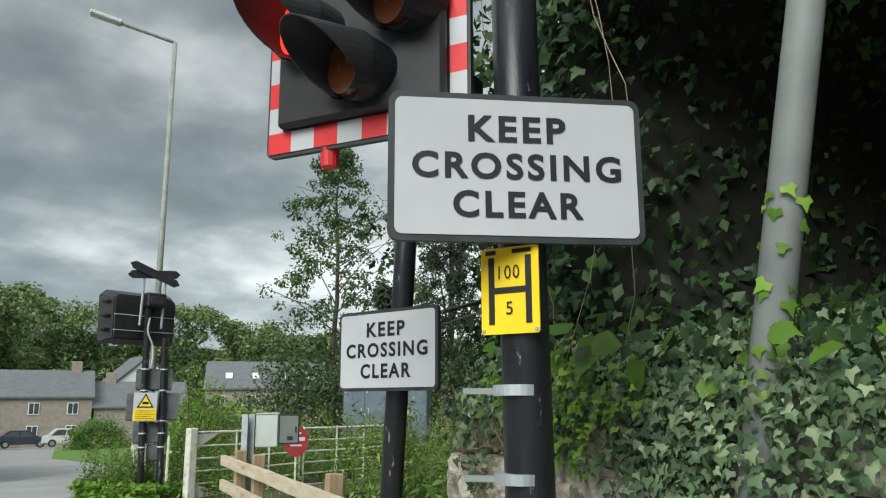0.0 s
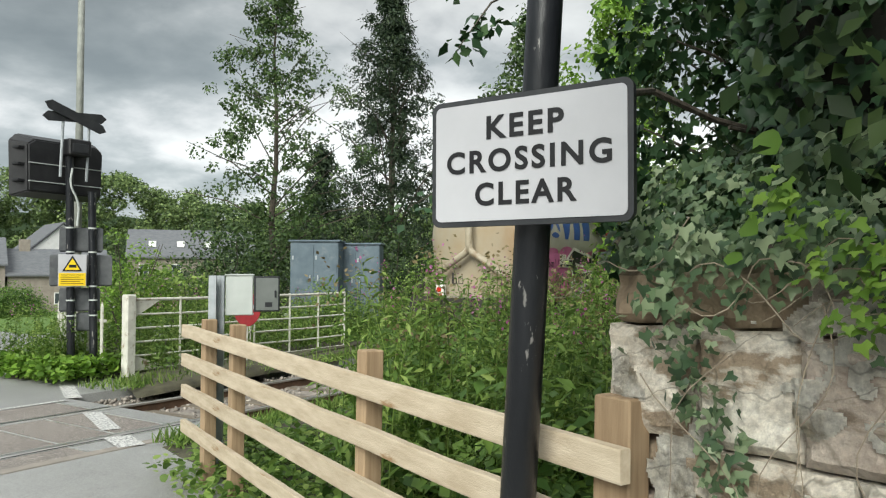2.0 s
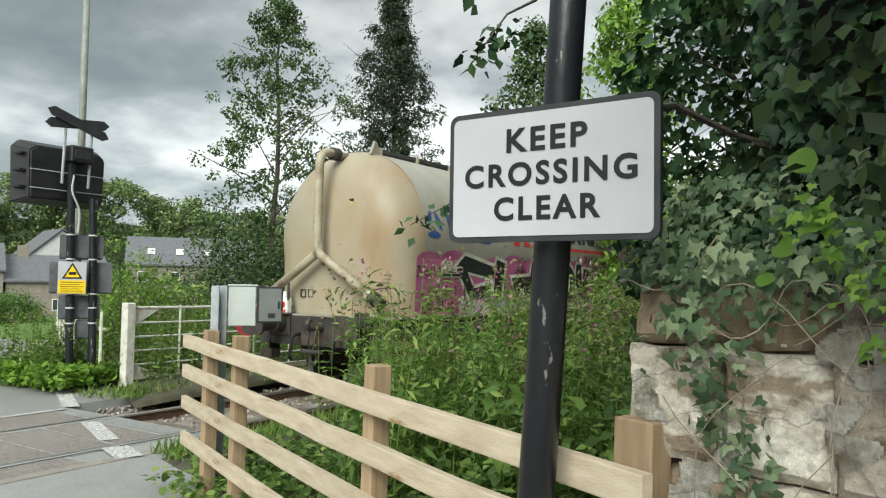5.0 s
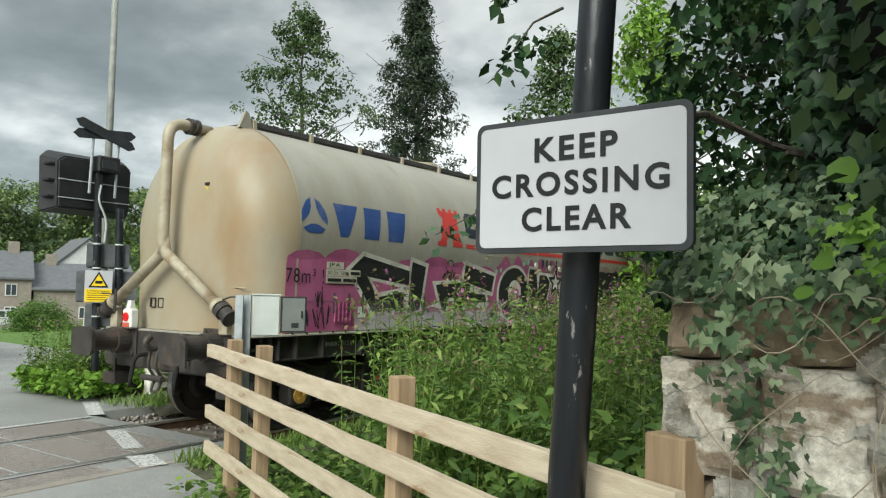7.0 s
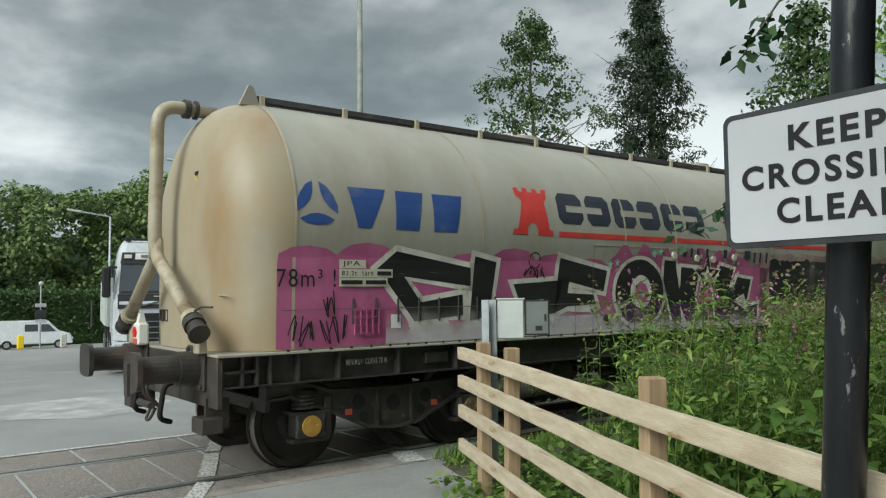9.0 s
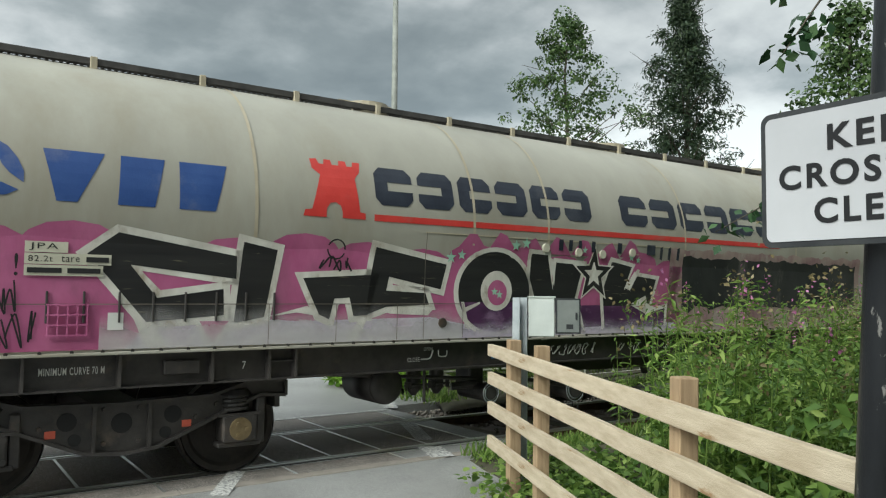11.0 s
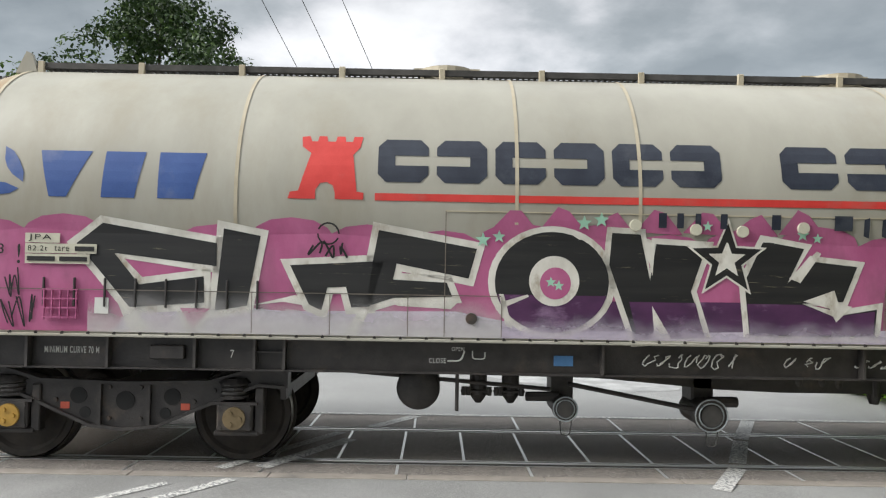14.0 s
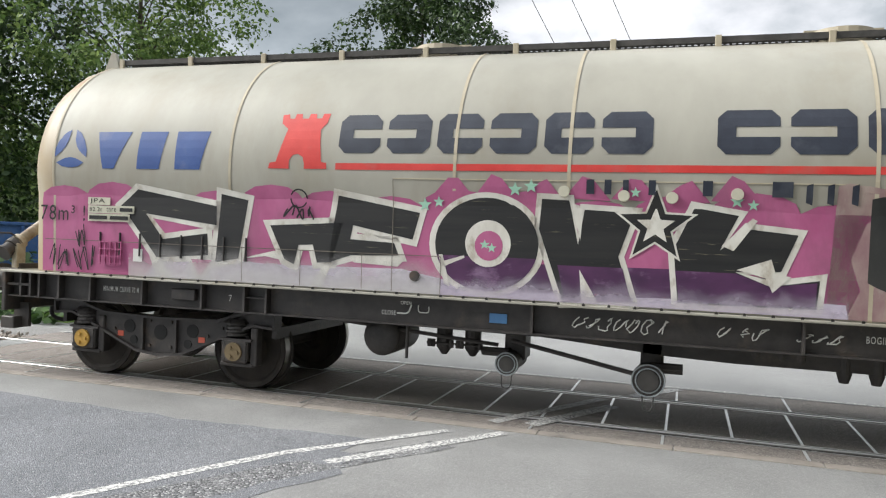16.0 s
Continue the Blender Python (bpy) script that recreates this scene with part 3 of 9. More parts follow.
ROUNDLEAF = np.array([(0, 0, 0), (0.42, 0.05, 0.05), (0.5, 0.5, 0.1), (0.25, 0.85, 0.02), (0, 1, -0.08), (-0.25, 0.85, 0.02), (-0.5, 0.5, 0.1), (-0.42, 0.05, 0.05), (0, 0.45, 0.0)]), tuple((8, i, (i + 1) % 8) for i in range(8))
RNG = np.random.default_rng(7)


def foliage(name, material, template, at, face, size, parent=None, droop=0.0):
    """One mesh of many leaves: template at each place, its face along 'face', tip turned at random or (droop) down."""
    tv, tf = template
    at, face = np.asarray(at, float), np.asarray(face, float)
    n = len(at)
    face = face / np.maximum(np.linalg.norm(face, axis=1, keepdims=True), 1e-6)
    tip = RNG.normal(size=(n, 3))
    tip[:, 2] -= droop
    tip -= face * (tip * face).sum(1, keepdims=True)
    tip /= np.maximum(np.linalg.norm(tip, axis=1, keepdims=True), 1e-6)
    side = np.cross(tip, face)
    size = np.broadcast_to(np.asarray(size, float), (n,))[:, None, None]
    v = at[:, None, :] + size * (tv[None, :, :1] * side[:, None] + tv[None, :, 1:2] * tip[:, None] + tv[None, :, 2:] * face[:, None])
    k = len(tv)
    flat = np.concatenate([np.array(f) for f in tf])
    counts = np.array([len(f) for f in tf])
    loops = (flat[None] + (np.arange(n) * k)[:, None]).ravel()
    tot = np.tile(counts, n)
    me = bpy.data.meshes.new(name)
    me.vertices.add(n * k)
    me.vertices.foreach_set("co", v.ravel().astype(np.float32))
    me.loops.add(len(loops))
    me.loops.foreach_set("vertex_index", loops.astype(np.int32))
    me.polygons.add(len(tot))
    me.polygons.foreach_set("loop_start", np.concatenate([[0], np.cumsum(tot)[:-1]]).astype(np.int32))
    me.update(calc_edges=True)
    me.materials.append(material)
    ob = new(name, me)
    if parent is not None:
        ob.parent = parent
    return ob


def ball(n, shell=0.55):
    """Points in a unit ball, most of them near its skin."""
    v = RNG.normal(size=(n, 3))
    v /= np.linalg.norm(v, axis=1, keepdims=True)
    return v * (shell + (1 - shell) * RNG.random((n, 1)) ** 0.5)


def clumps(centres, radii, per, squash=0.8):
    """Leaf places round many small clump centres, and the way each one faces."""
    centres, radii = np.asarray(centres, float), np.broadcast_to(np.asarray(radii, float), (len(centres),))
    b = ball(len(centres) * per, 0.35)
    rep = np.repeat(np.arange(len(centres)), per)
    off = b * radii[rep][:, None] * np.array([1, 1, squash])
    return centres[rep] + off, b + np.array([0, 0, 0.5]) + 0.5 * RNG.normal(size=b.shape)

# ---- ground: one sheet that falls away beyond the crossing ----
def fall(y):
    return -0.040 * max(0.0, min(y, 95.0) - 8.0)


def ground_z(x, y):
    if -1.15 < y < 2.75 and (x > 3.05 or x < -12.95):
        return -0.34
    return fall(y) - 0.012


def lines(marks, lo, hi, fine):
    out = set(marks)
    v = -30.0
    while v <= 30.0:
        out.add(round(v, 3))
        v += fine
    v = 32.0
    while v < 900:
        out |= {v, -v}
        v *= 1.35
    return sorted(k for k in out if lo <= k <= hi)


def build_ground():
    xs = lines((3.0, 3.1, -12.9, -13.0), -700, 700, 2.0)
    ys = lines((-1.2, -1.1, 2.7, 2.8, 8.0, 95.0), -500, 900, 2.0)
    vs = [(x, y, ground_z(x, y)) for y in ys for x in xs]
    n = len(xs)
    fs = [(j * n + i, j * n + i + 1, (j + 1) * n + i + 1, (j + 1) * n + i) for j in range(len(ys) - 1) for i in range(n - 1)]
    me = bpy.data.meshes.new("ground")
    me.from_pydata(vs, [], fs)
    me.materials.append(ASPHALT)
    tagged(new("ground", me), "worn grey asphalt road surface with paler patches", "road", kind="structure")


def verge(name, label, outline, height, material, category="verge", wobble=0.12, z0=-0.03):
    """A low bank of earth or turf over an outline, its edge worn uneven and its top lumpy."""
    bm = bmesh.new()
    pts = []
    for (x0, y0), (x1, y1) in zip(outline, outline[1:] + outline[:1]):
        k = max(1, int(math.hypot(x1 - x0, y1 - y0) / 0.7))
        pts += [(x0 + (x1 - x0) * i / k, y0 + (y1 - y0) * i / k) for i in range(k)]
    cx, cy = sum(p[0] for p in pts) / len(pts), sum(p[1] for p in pts) / len(pts)
    rings = []
    for s, h in ((1.0, 0.0), (0.985, 0.45), (0.93, 0.9), (0.8, 1.0), (0.55, 1.05), (0.25, 1.0)):
        ring = []
        for x, y in pts:
            q = noise.noise(Vector((x * 1.7, y * 1.7, s)))
            px, py = cx + (x - cx) * s + wobble * q, cy + (y - cy) * s + wobble * noise.noise(Vector((y * 1.7, x * 1.7, 5 + s)))
            ring.append(bm.verts.new((px, py, fall(py) + z0 + height * h * (1 + 0.35 * noise.noise(Vector((px, py, 3)))))))
        rings.append(ring)
    for a, b in zip(rings, rings[1:]):
        for i in range(len(a)):
            bm.faces.new((a[i], a[(i + 1) % len(a)], b[(i + 1) % len(a)], b[i]))
    bm.faces.new(rings[-1])
    bmesh.ops.recalc_face_normals(bm, faces=bm.faces[:])
    return tagged(part(name, bm, material, smooth=True), label, category, kind="structure")


def road_patch(name, label, outline, material, z=-0.009):
    """A relaid area of road, one thin sheet with a ragged edge."""
    bm = bmesh.new()
    pts = []
    for (x0, y0), (x1, y1) in zip(outline, outline[1:] + outline[:1]):
        k = max(1, int(math.hypot(x1 - x0, y1 - y0) / 0.12))
        pts += [(x0 + (x1 - x0) * i / k, y0 + (y1 - y0) * i / k) for i in range(k)]
    bm.faces.new([bm.verts.new((x + 0.05 * noise.noise(Vector((x * 3, y * 3, 1))), y + 0.05 * noise.noise(Vector((x * 3, y * 3, 8))), z)) for x, y in pts])
    bmesh.ops.triangulate(bm, faces=bm.faces[:])
    bmesh.ops.recalc_face_normals(bm, faces=bm.faces[:])
    return tagged(part(name, bm, material), label, "road", kind="structure")


build_ground()
road_patch("road_patch", "darker coarse asphalt with exposed stone chips", [(-26, -1.25), (-9.9, -1.36), (-7.7, -1.5), (-5.75, -1.38), (-5.9, -1.9), (-5.6, -2.4), (-5.95, -3.1), (-6.4, -5.0), (-6.9, -14), (-26, -14)], COARSE)
road_patch("road_patch_small", "dark sunken repair in the road surface", [(-6.22, -2.02), (-6.0, -1.84), (-5.78, -1.9), (-5.7, -2.16), (-5.92, -2.24)], COARSE, -0.0075)
road_patch("road_spill", "pale uneven patch on the road", [(0.9, 7.4), (1.35, 5.9), (0.75, 5.0), (-0.1, 4.75), (-1.6, 5.6), (-2.6, 6.9), (-0.8, 7.2)], surf("pale_road", (0.30, 0.30, 0.295), (0.52, 0.52, 0.51), scale=2.2, rough=0.45, bump=0.1, stain=(0.26, 0.26, 0.255), stain_scale=1.6, stain_at=(0.42, 0.6)), -0.008)
road_patch("road_crust", "broken dark crust of asphalt between the worn lines", [(-7.35, -4.5), (-6.75, -3.4), (-6.05, -2.2), (-5.3, -1.25), (-5.05, -1.35), (-5.75, -2.35), (-6.3, -3.4), (-6.85, -4.6)], aggregate("broken_crust", (0.10, 0.10, 0.105), (0.19, 0.19, 0.19), (0.42, 0.42, 0.41), share=0.2, cell=60, worn=(0.27, 0.27, 0.265), bump=1.4, vary=0.5), -0.0085)
NEAR_VERGE = [(1.86, -0.72), (3.2, -0.75), (9, -1.3), (40, -1.3), (40, -30), (2, -30), (0.4, -9.0), (-0.15, -6.4), (0.75, -3.9), (1.35, -2.2)]
verge("verge_near", "earth verge with weeds behind the timber fence", NEAR_VERGE, 0.13, SOIL)
verge("verge_far", "weedy earth verge beyond the railway line", [(3.55, 1.95), (9, 2.85), (40, 2.9), (40, 9), (14, 12.0), (6.5, 9.5), (3.4, 5.2), (4.45, 3.9)], 0.14, SOIL)
verge("lawn", "mown grass verge along the far side of the road", [(10.5, 17.5), (30, 30), (62, 52), (75, 60), (40, 66), (26, 56), (14, 30)], 0.12, GRASS)
verge("lawn_west", "grass bank beyond the road", [(-13.6, 3.4), (-60, 3.4), (-60, 40), (-22, 34), (-14.5, 12)], 0.2, GRASS)

# ---- the railway line and its crossing panels ----
GAUGE_Y = (0.0, 1.505)


def rail(y, label):
    t = thing("rail", label, "rail")
    head = bmesh.new()
    prism(head, [(-0.035, -0.03), (-0.035, -0.006), (-0.028, 0.0), (0.028, 0.0), (0.035, -0.006), (0.035, -0.03)], 120)
    m = Matrix.Translation((60, y, 0)) @ Matrix.Rotation(radians(90), 4, "Z")
    bmesh.ops.transform(head, matrix=m, verts=head.verts[:])
    part("rail_head", head, RAILHEAD, t, "polished running surface")
    web = bmesh.new()
    prism(web, [(-0.033, -0.031), (0.033, -0.031), (0.012, -0.05), (0.009, -0.135), (0.07, -0.155), (0.07, -0.165), (-0.07, -0.165), (-0.07, -0.155), (-0.009, -0.135), (-0.012, -0.05)], 120)
    bmesh.ops.transform(web, matrix=m, verts=web.verts[:])
    part("rail_web", web, RAILRUST, t, "rusty brown web and foot")


for gy in GAUGE_Y:
    rail(gy, "steel running rail with rusty sides on the level crossing")


def panels():
    """Rubber panels between and outside the rails, each with a pale edge strip."""
    deck = thing("crossing_deck", "dusty brown-grey rubber crossing panels between the rails", "crossing deck", kind="structure")
    # bed shares the shade-dark soil colour, which blackens the rail gaps
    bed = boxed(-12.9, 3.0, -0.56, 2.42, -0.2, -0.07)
    part("panel_bed", bed, SHADESOIL, deck)

    def run(y0, y1, start, pitch, lo, hi, gap):
        w = pitch - gap
        me = None
        x = start
        while x - pitch > lo:
            x -= pitch
        while x + w <= hi:
            if me is None:
                ob = part("panel", boxed(0, w, y0, y1, -0.072, -0.004, 0.006), PANEL, deck)
                me = ob.data
                ob.matrix_basis = Matrix.Translation((x, 0, 0))
            else:
                shared("panel", me, Matrix.Translation((x, 0, 0)), deck)
            x += pitch

    run(0.085, 1.42, -1.572, 0.6, -12.9, 2.95, 0.022)
    run(-0.46, -0.105, -2.19, 1.2, -12.9, 2.4, 0.022)
    run(1.61, 2.40, -2.09, 1.2, -12.9, 3.0, 0.022)
    strips = bmesh.new()
    for k in range(27):
        xx = -1.583 - 0.6 * 19 + 0.6 * k
        if -12.9 < xx < 2.9:
            box(strips, xx - 0.013, xx + 0.013, 0.09, 1.415, -0.072, -0.002)
    for k in range(14):
        for base, y0, y1 in ((-2.201, -0.455, -0.108), (-2.101, 1.613, 2.395)):
            xx = base - 1.2 * 9 + 1.2 * k
            if -12.9 < xx < 2.9:
                box(strips, xx - 0.013, xx + 0.013, y0, y1, -0.072, -0.002)
    for y in (0.080, 1.425):
        box(strips, -12.9, 2.95, y - 0.006, y + 0.006, -0.072, -0.001)
    for y in (-0.100, 1.605):
        box(strips, -12.9, 2.95, y - 0.004, y + 0.004, -0.072, -0.001)
    for y0, y1 in ((-0.094, -0.037), (1.544, 1.599)):
        part("rail_seal", boxed(-12.9, 2.95, y0, y1, -0.072, -0.008, 0.004), RUBBER, deck, "black rubber seal along the rail")
    part("panel_joint", strips, JOINT, deck, "pale metal joint strips")
    kerb = bmesh.new()
    for k in range(13):
        box(kerb, -12.9 + 1.2 * k + 0.004, -11.7 + 1.2 * k - 0.004, -0.60, -0.463, -0.2, -0.001, 0.006)
    part("edge_beam", kerb, CONC, deck, "stained concrete edge beams")


panels()


def ballast():
    rng = np.random.default_rng(3)
    for name, x0, x1, n in (("ballast", 3.05, 45.0, 5200), ("ballast_west", -45.0, -12.95, 2600)):
        bm = bmesh.new()
        prof = [(-2.1, -0.30), (-1.2, -0.17), (-0.2, -0.14), (1.7, -0.14), (2.7, -0.17), (3.6, -0.30)]
        a = [bm.verts.new((x0, y, z)) for y, z in prof]
        b = [bm.verts.new((x1, y, z)) for y, z in prof]
        for i in range(len(prof) - 1):
            bm.faces.new((a[i], b[i], b[i + 1], a[i + 1]))
        tagged(part(name, bm, STONE), "brown-grey crushed stone track bed", "ballast", kind="structure")
        ico = np.array([(1, 0, 0), (-1, 0, 0), (0, 1, 0), (0, -1, 0), (0, 0, 1), (0, 0, -1)], float)
        tri = ((0, 2, 4), (2, 1, 4), (1, 3, 4), (3, 0, 4), (2, 0, 5), (1, 2, 5), (3, 1, 5), (0, 3, 5))
        u = rng.random(n) ** 2.2
        xs = x0 + (x1 - x0) * u if x0 > 0 else x1 - (x1 - x0) * u
        ys = rng.uniform(-1.3, 2.8, n)
        at = np.stack([xs, ys, np.full(n, -0.15) + rng.uniform(-0.02, 0.02, n)], 1)
        ob = foliage(name + "_stones", STONE, (ico * np.array([0.5, 0.42, 0.34]), tri), at, rng.normal(size=(n, 3)), rng.uniform(0.05, 0.11, n))
        tagged(ob, "loose brown-grey ballast stones", "stones", kind="stuff")
    sl = None
    for x in [3.4 + 0.65 * k for k in range(30)] + [-13.4 - 0.65 * k for k in range(20)]:
        if sl is None:
            sl = tagged(part("sleeper", boxed(-0.125, 0.125, -0.55, 2.05, -0.2, -0.12, 0.01), SLEEPER), "weathered timber sleeper under the rails", "sleeper", "sleepers of the line")
            sl.matrix_basis = Matrix.Translation((x, 0, 0))
        else:
            copy_thing(sl, Matrix.Translation((x, 0, 0)))


ballast()


def marking(name, label, quads):
    bm = bmesh.new()
    for (ax, ay), (bx, by), w in quads:
        d = Vector((bx - ax, by - ay, 0))
        s = Vector((-d.y, d.x, 0)).normalized() * w / 2
        k = max(1, int(d.length / 0.25))
        prev = None
        for i in range(k + 1):
            p = Vector((ax, ay, 0)) + d * i / k
            j = 0.012 * noise.noise(p * 9)
            lift = 0.0035 if -0.62 < p.y < 2.7 else -0.006
            row = [bm.verts.new(p + s * (1 + j / w) + Vector((0, 0, fall(p.y) + lift))), bm.verts.new(p - s * (1 - j / w) + Vector((0, 0, fall(p.y) + lift)))]
            if prev:
                bm.faces.new((prev[0], prev[1], row[1], row[0]))
            prev = row
    tagged(part(name, bm, PAINT), label, "road marking", kind="structure")


marking("marking_edge", "worn white edge line along the far side of the crossing", [((-12.9, 2.47), (2.9, 2.45), 0.09)])
marking("marking_dashes", "broken white line across the railway", [((3.72, 3.95), (3.02, 2.52), 0.2), ((2.56, 1.38), (2.10, 0.26), 0.2), ((1.93, -0.08), (1.76, -0.60), 0.26)])
marking("marking_centre", "white stripe across the railway", [((0.86, 2.38), (0.32, 1.25), 0.16), ((0.28, 1.15), (-0.16, 0.12), 0.16), ((-0.24, -0.08), (-0.66, -0.80), 0.16)])
marking("marking_lane", "worn double white line leading over the crossing", [((-7.6, -4.7), (-7.04, -3.61), 0.10), ((-7.04, -3.61), (-6.27, -2.1), 0.10), ((-6.27, -2.1), (-5.28, -0.82), 0.10), ((-5.85, -2.18), (-4.78, -0.68), 0.12), ((-4.62, -0.3), (-3.95, 0.95), 0.16), ((-4.98, -0.35), (-4.1, 1.30), 0.13), ((-3.8, 1.6), (-3.3, 2.35), 0.16)])
marking("marking_road", "short white dashes on the road", [((4.5, 7.9), (5.3, 8.0), 0.12), ((6.2, 13.2), (8.0, 13.2), 0.13), ((2.2, 6.2), (2.8, 6.4), 0.12)])

# ---- the tank wagon ----
# Its own space: x runs back from the buffer faces, y = 0 on the track's middle (near side -y), z from the rail top.
WAGON_LEN = 17.3
TANK_R, TANK_ZC, LIP_Z = 1.36, 2.42, 1.20
wagon = thing("tank_wagon", "cream bogie tank wagon with graffiti along its side", "railway wagon")


def half_width(z):
    if z >= 2.1:
        return math.sqrt(max(TANK_R ** 2 - (z - TANK_ZC) ** 2, 0.0))
    w = math.sqrt(TANK_R ** 2 - (2.1 - TANK_ZC) ** 2)
    return w - 0.03 * (2.1 - z) / 0.9


def section():
    """The tank's cross-section, from the near lip over the top to the far lip."""
    near = [(-half_width(z), z) for z in (1.2, 1.35, 1.5, 1.65, 1.8, 1.95, 2.1)]
    arc = [(TANK_R * math.cos(a), TANK_ZC + TANK_R * math.sin(a)) for a in (math.pi + 0.24 - (math.pi + 0.48) * i / 40 for i in range(1, 40))]
    return near + arc + [(-y, z) for y, z in near[::-1]]


def skin(stations):
    bm = bmesh.new()
    prof = section()
    rings = []
    for x, s in stations:
        rings.append([bm.verts.new((x, y * s, 2.3 + (z - 2.3) * s if z > 2.3 else z)) for y, z in prof])
    for a, b in zip(rings, rings[1:]):
        for i in range(len(prof) - 1):
            bm.faces.new((a[i], a[i + 1], b[i + 1], b[i]))
    for end, s in ((rings[0], stations[0][1]), (rings[-1], stations[-1][1])):
        if s < 0.5:
            bm.faces.new(end)
    bmesh.ops.recalc_face_normals(bm, faces=bm.faces[:])
    return bm


DISH = [(0.80, 0.12), (0.812, 0.28), (0.84, 0.47), (0.885, 0.63), (0.945, 0.75), (1.03, 0.85), (1.14, 0.92), (1.28, 0.97), (1.38, 0.99), (1.47, 1.0)]
part("tank", skin([(1.47, 1.0), (4, 1.0), (8, 1.0), (12, 1.0), (15.83, 1.0)]), TANK, wagon, "cream painted tank barrel", smooth=True)
part("tank_end", skin(DISH), TANKEND, wagon, "rust-stained dished tank end", smooth=True)
part("tank_end", skin([(WAGON_LEN - x, s) for x, s in DISH[::-1]]), TANKEND, wagon, "rust-stained dished tank end", smooth=True)
BAND = surf("weld_band_paint", (0.36, 0.31, 0.22), (0.45, 0.40, 0.30), scale=3, rough=0.6)
for bx in (1.47, 3.77, 6.22, 7.30, 9.78, 12.45, 15.83):
    bm = bmesh.new()
    prof = section()
    a = [bm.verts.new((bx - 0.016, y * 1.005, 2.3 + (z - 2.3) * (1.005 if z > 2.3 else 1))) for y, z in prof]
    b = [bm.verts.new((bx + 0.016, y * 1.005, 2.3 + (z - 2.3) * (1.005 if z > 2.3 else 1))) for y, z in prof]
    for i in range(len(prof) - 1):
        bm.faces.new((a[i], a[i + 1], b[i + 1], b[i]))
    part("weld_band", bm, BAND, wagon)


def decal(name, outlines, material, lift=0.004, label="", parent=None):
    """Flat paint laid on the curved near side: outlines in x and z."""
    if len(outlines) > 1 and name != "scrawl":
        for one in outlines:
            decal(name, [one], material, lift, label, parent)
        return None
    bm = bmesh.new()
    for pts in outlines:
        f = bm.faces.new([bm.verts.new((x, 0, z)) for x, z in pts])
        f.normal_update()
    bmesh.ops.triangulate(bm, faces=bm.faces[:])
    zs = [v.co.z for v in bm.verts]
    z = math.floor(min(zs) / 0.09) * 0.09
    while z < max(zs):
        bmesh.ops.bisect_plane(bm, geom=bm.verts[:] + bm.edges[:] + bm.faces[:], plane_co=(0, 0, z), plane_no=(0, 0, 1))
        z += 0.09
    for v in bm.verts:
        v.co.y = -(half_width(v.co.z) + lift)
    bmesh.ops.recalc_face_normals(bm, faces=bm.faces[:])
    for f in bm.faces:
        if f.normal.y > 0:
            f.normal_flip()
    return part(name, bm, material, parent or wagon, label)


def grown(pts, d):
    """An outline pushed outwards by d."""
    area = sum(a[0] * b[1] - b[0] * a[1] for a, b in zip(pts, pts[1:] + pts[:1]))
    s = 1 if area < 0 else -1
    out = []
    for i, p in enumerate(pts):
        a, b = pts[i - 1], pts[(i + 1) % len(pts)]
        n1 = Vector((-(p[1] - a[1]), p[0] - a[0])).normalized() * s
        n2 = Vector((-(b[1] - p[1]), b[0] - p[0])).normalized() * s
        m = n1 + n2
        m = m.normalized() * min(d / max(m.length / 2, 0.45), 1.7 * d) if m.length > 1e-4 else n1 * d
        out.append((p[0] + m.x, p[1] + m.y))
    return out


def disc(cx, cz, rx, rz=None, n=36, a0=0, a1=360):
    rz = rx if rz is None else rz
    return [(cx + rx * math.cos(radians(a0 + (a1 - a0) * i / n)), cz + rz * math.sin(radians(a0 + (a1 - a0) * i / n))) for i in range(n if a1 - a0 == 360 else n + 1)]


def star(cx, cz, r, r2=0.42, turn=90):
    return [(cx + (r if i % 2 == 0 else r * r2) * math.cos(radians(turn + 36 * i)), cz + (r if i % 2 == 0 else r * r2) * math.sin(radians(turn + 36 * i))) for i in range(10)]


# maker's marks as plain painted shapes: three blue lobes, blue blocks, red tower, navy blocks, red line
for k in range(3):
    a = 90 + 120 * k
    lobe = [(1.70 + 0.24 * math.cos(radians(a + d)) * r, 2.59 + 0.235 * math.sin(radians(a + d)) * r) for d, r in ((8, 1.0), (30, 0.93), (60, 0.86), (90, 0.93), (112, 1.0), (98, 0.52), (60, 0.36), (22, 0.52))]
    decal("logo_lobe", [lobe], BLUE, 0.004, "blue logo shape")
for x0, x1, cut in ((1.99, 2.50, 0.16), (2.56, 2.97, 0.04), (3.03, 3.50, 0.06)):
    decal("logo_block", [[(x0 + 0.06, 2.79), (x1, 2.79), (x1 - cut - 0.04, 2.38), (x0 + cut, 2.38)]], BLUE)
decal("tower_mark", [[(4.22, 2.40), (4.46, 2.40), (4.46, 2.48), (4.50, 2.54), (4.56, 2.55), (4.61, 2.52), (4.63, 2.46), (4.63, 2.40), (4.88, 2.40), (4.88, 2.46), (4.82, 2.47), (4.78, 2.80), (4.84, 2.87), (4.86, 2.97), (4.78, 2.97), (4.77, 2.92), (4.71, 2.92), (4.70, 2.97), (4.63, 2.97), (4.62, 2.92), (4.55, 2.92), (4.54, 2.97), (4.47, 2.97), (4.46, 2.92), (4.41, 2.92), (4.39, 2.97), (4.32, 2.96), (4.33, 2.87), (4.41, 2.81), (4.31, 2.47), (4.24, 2.46)]], RED, 0.004, "red tower-shaped mark")
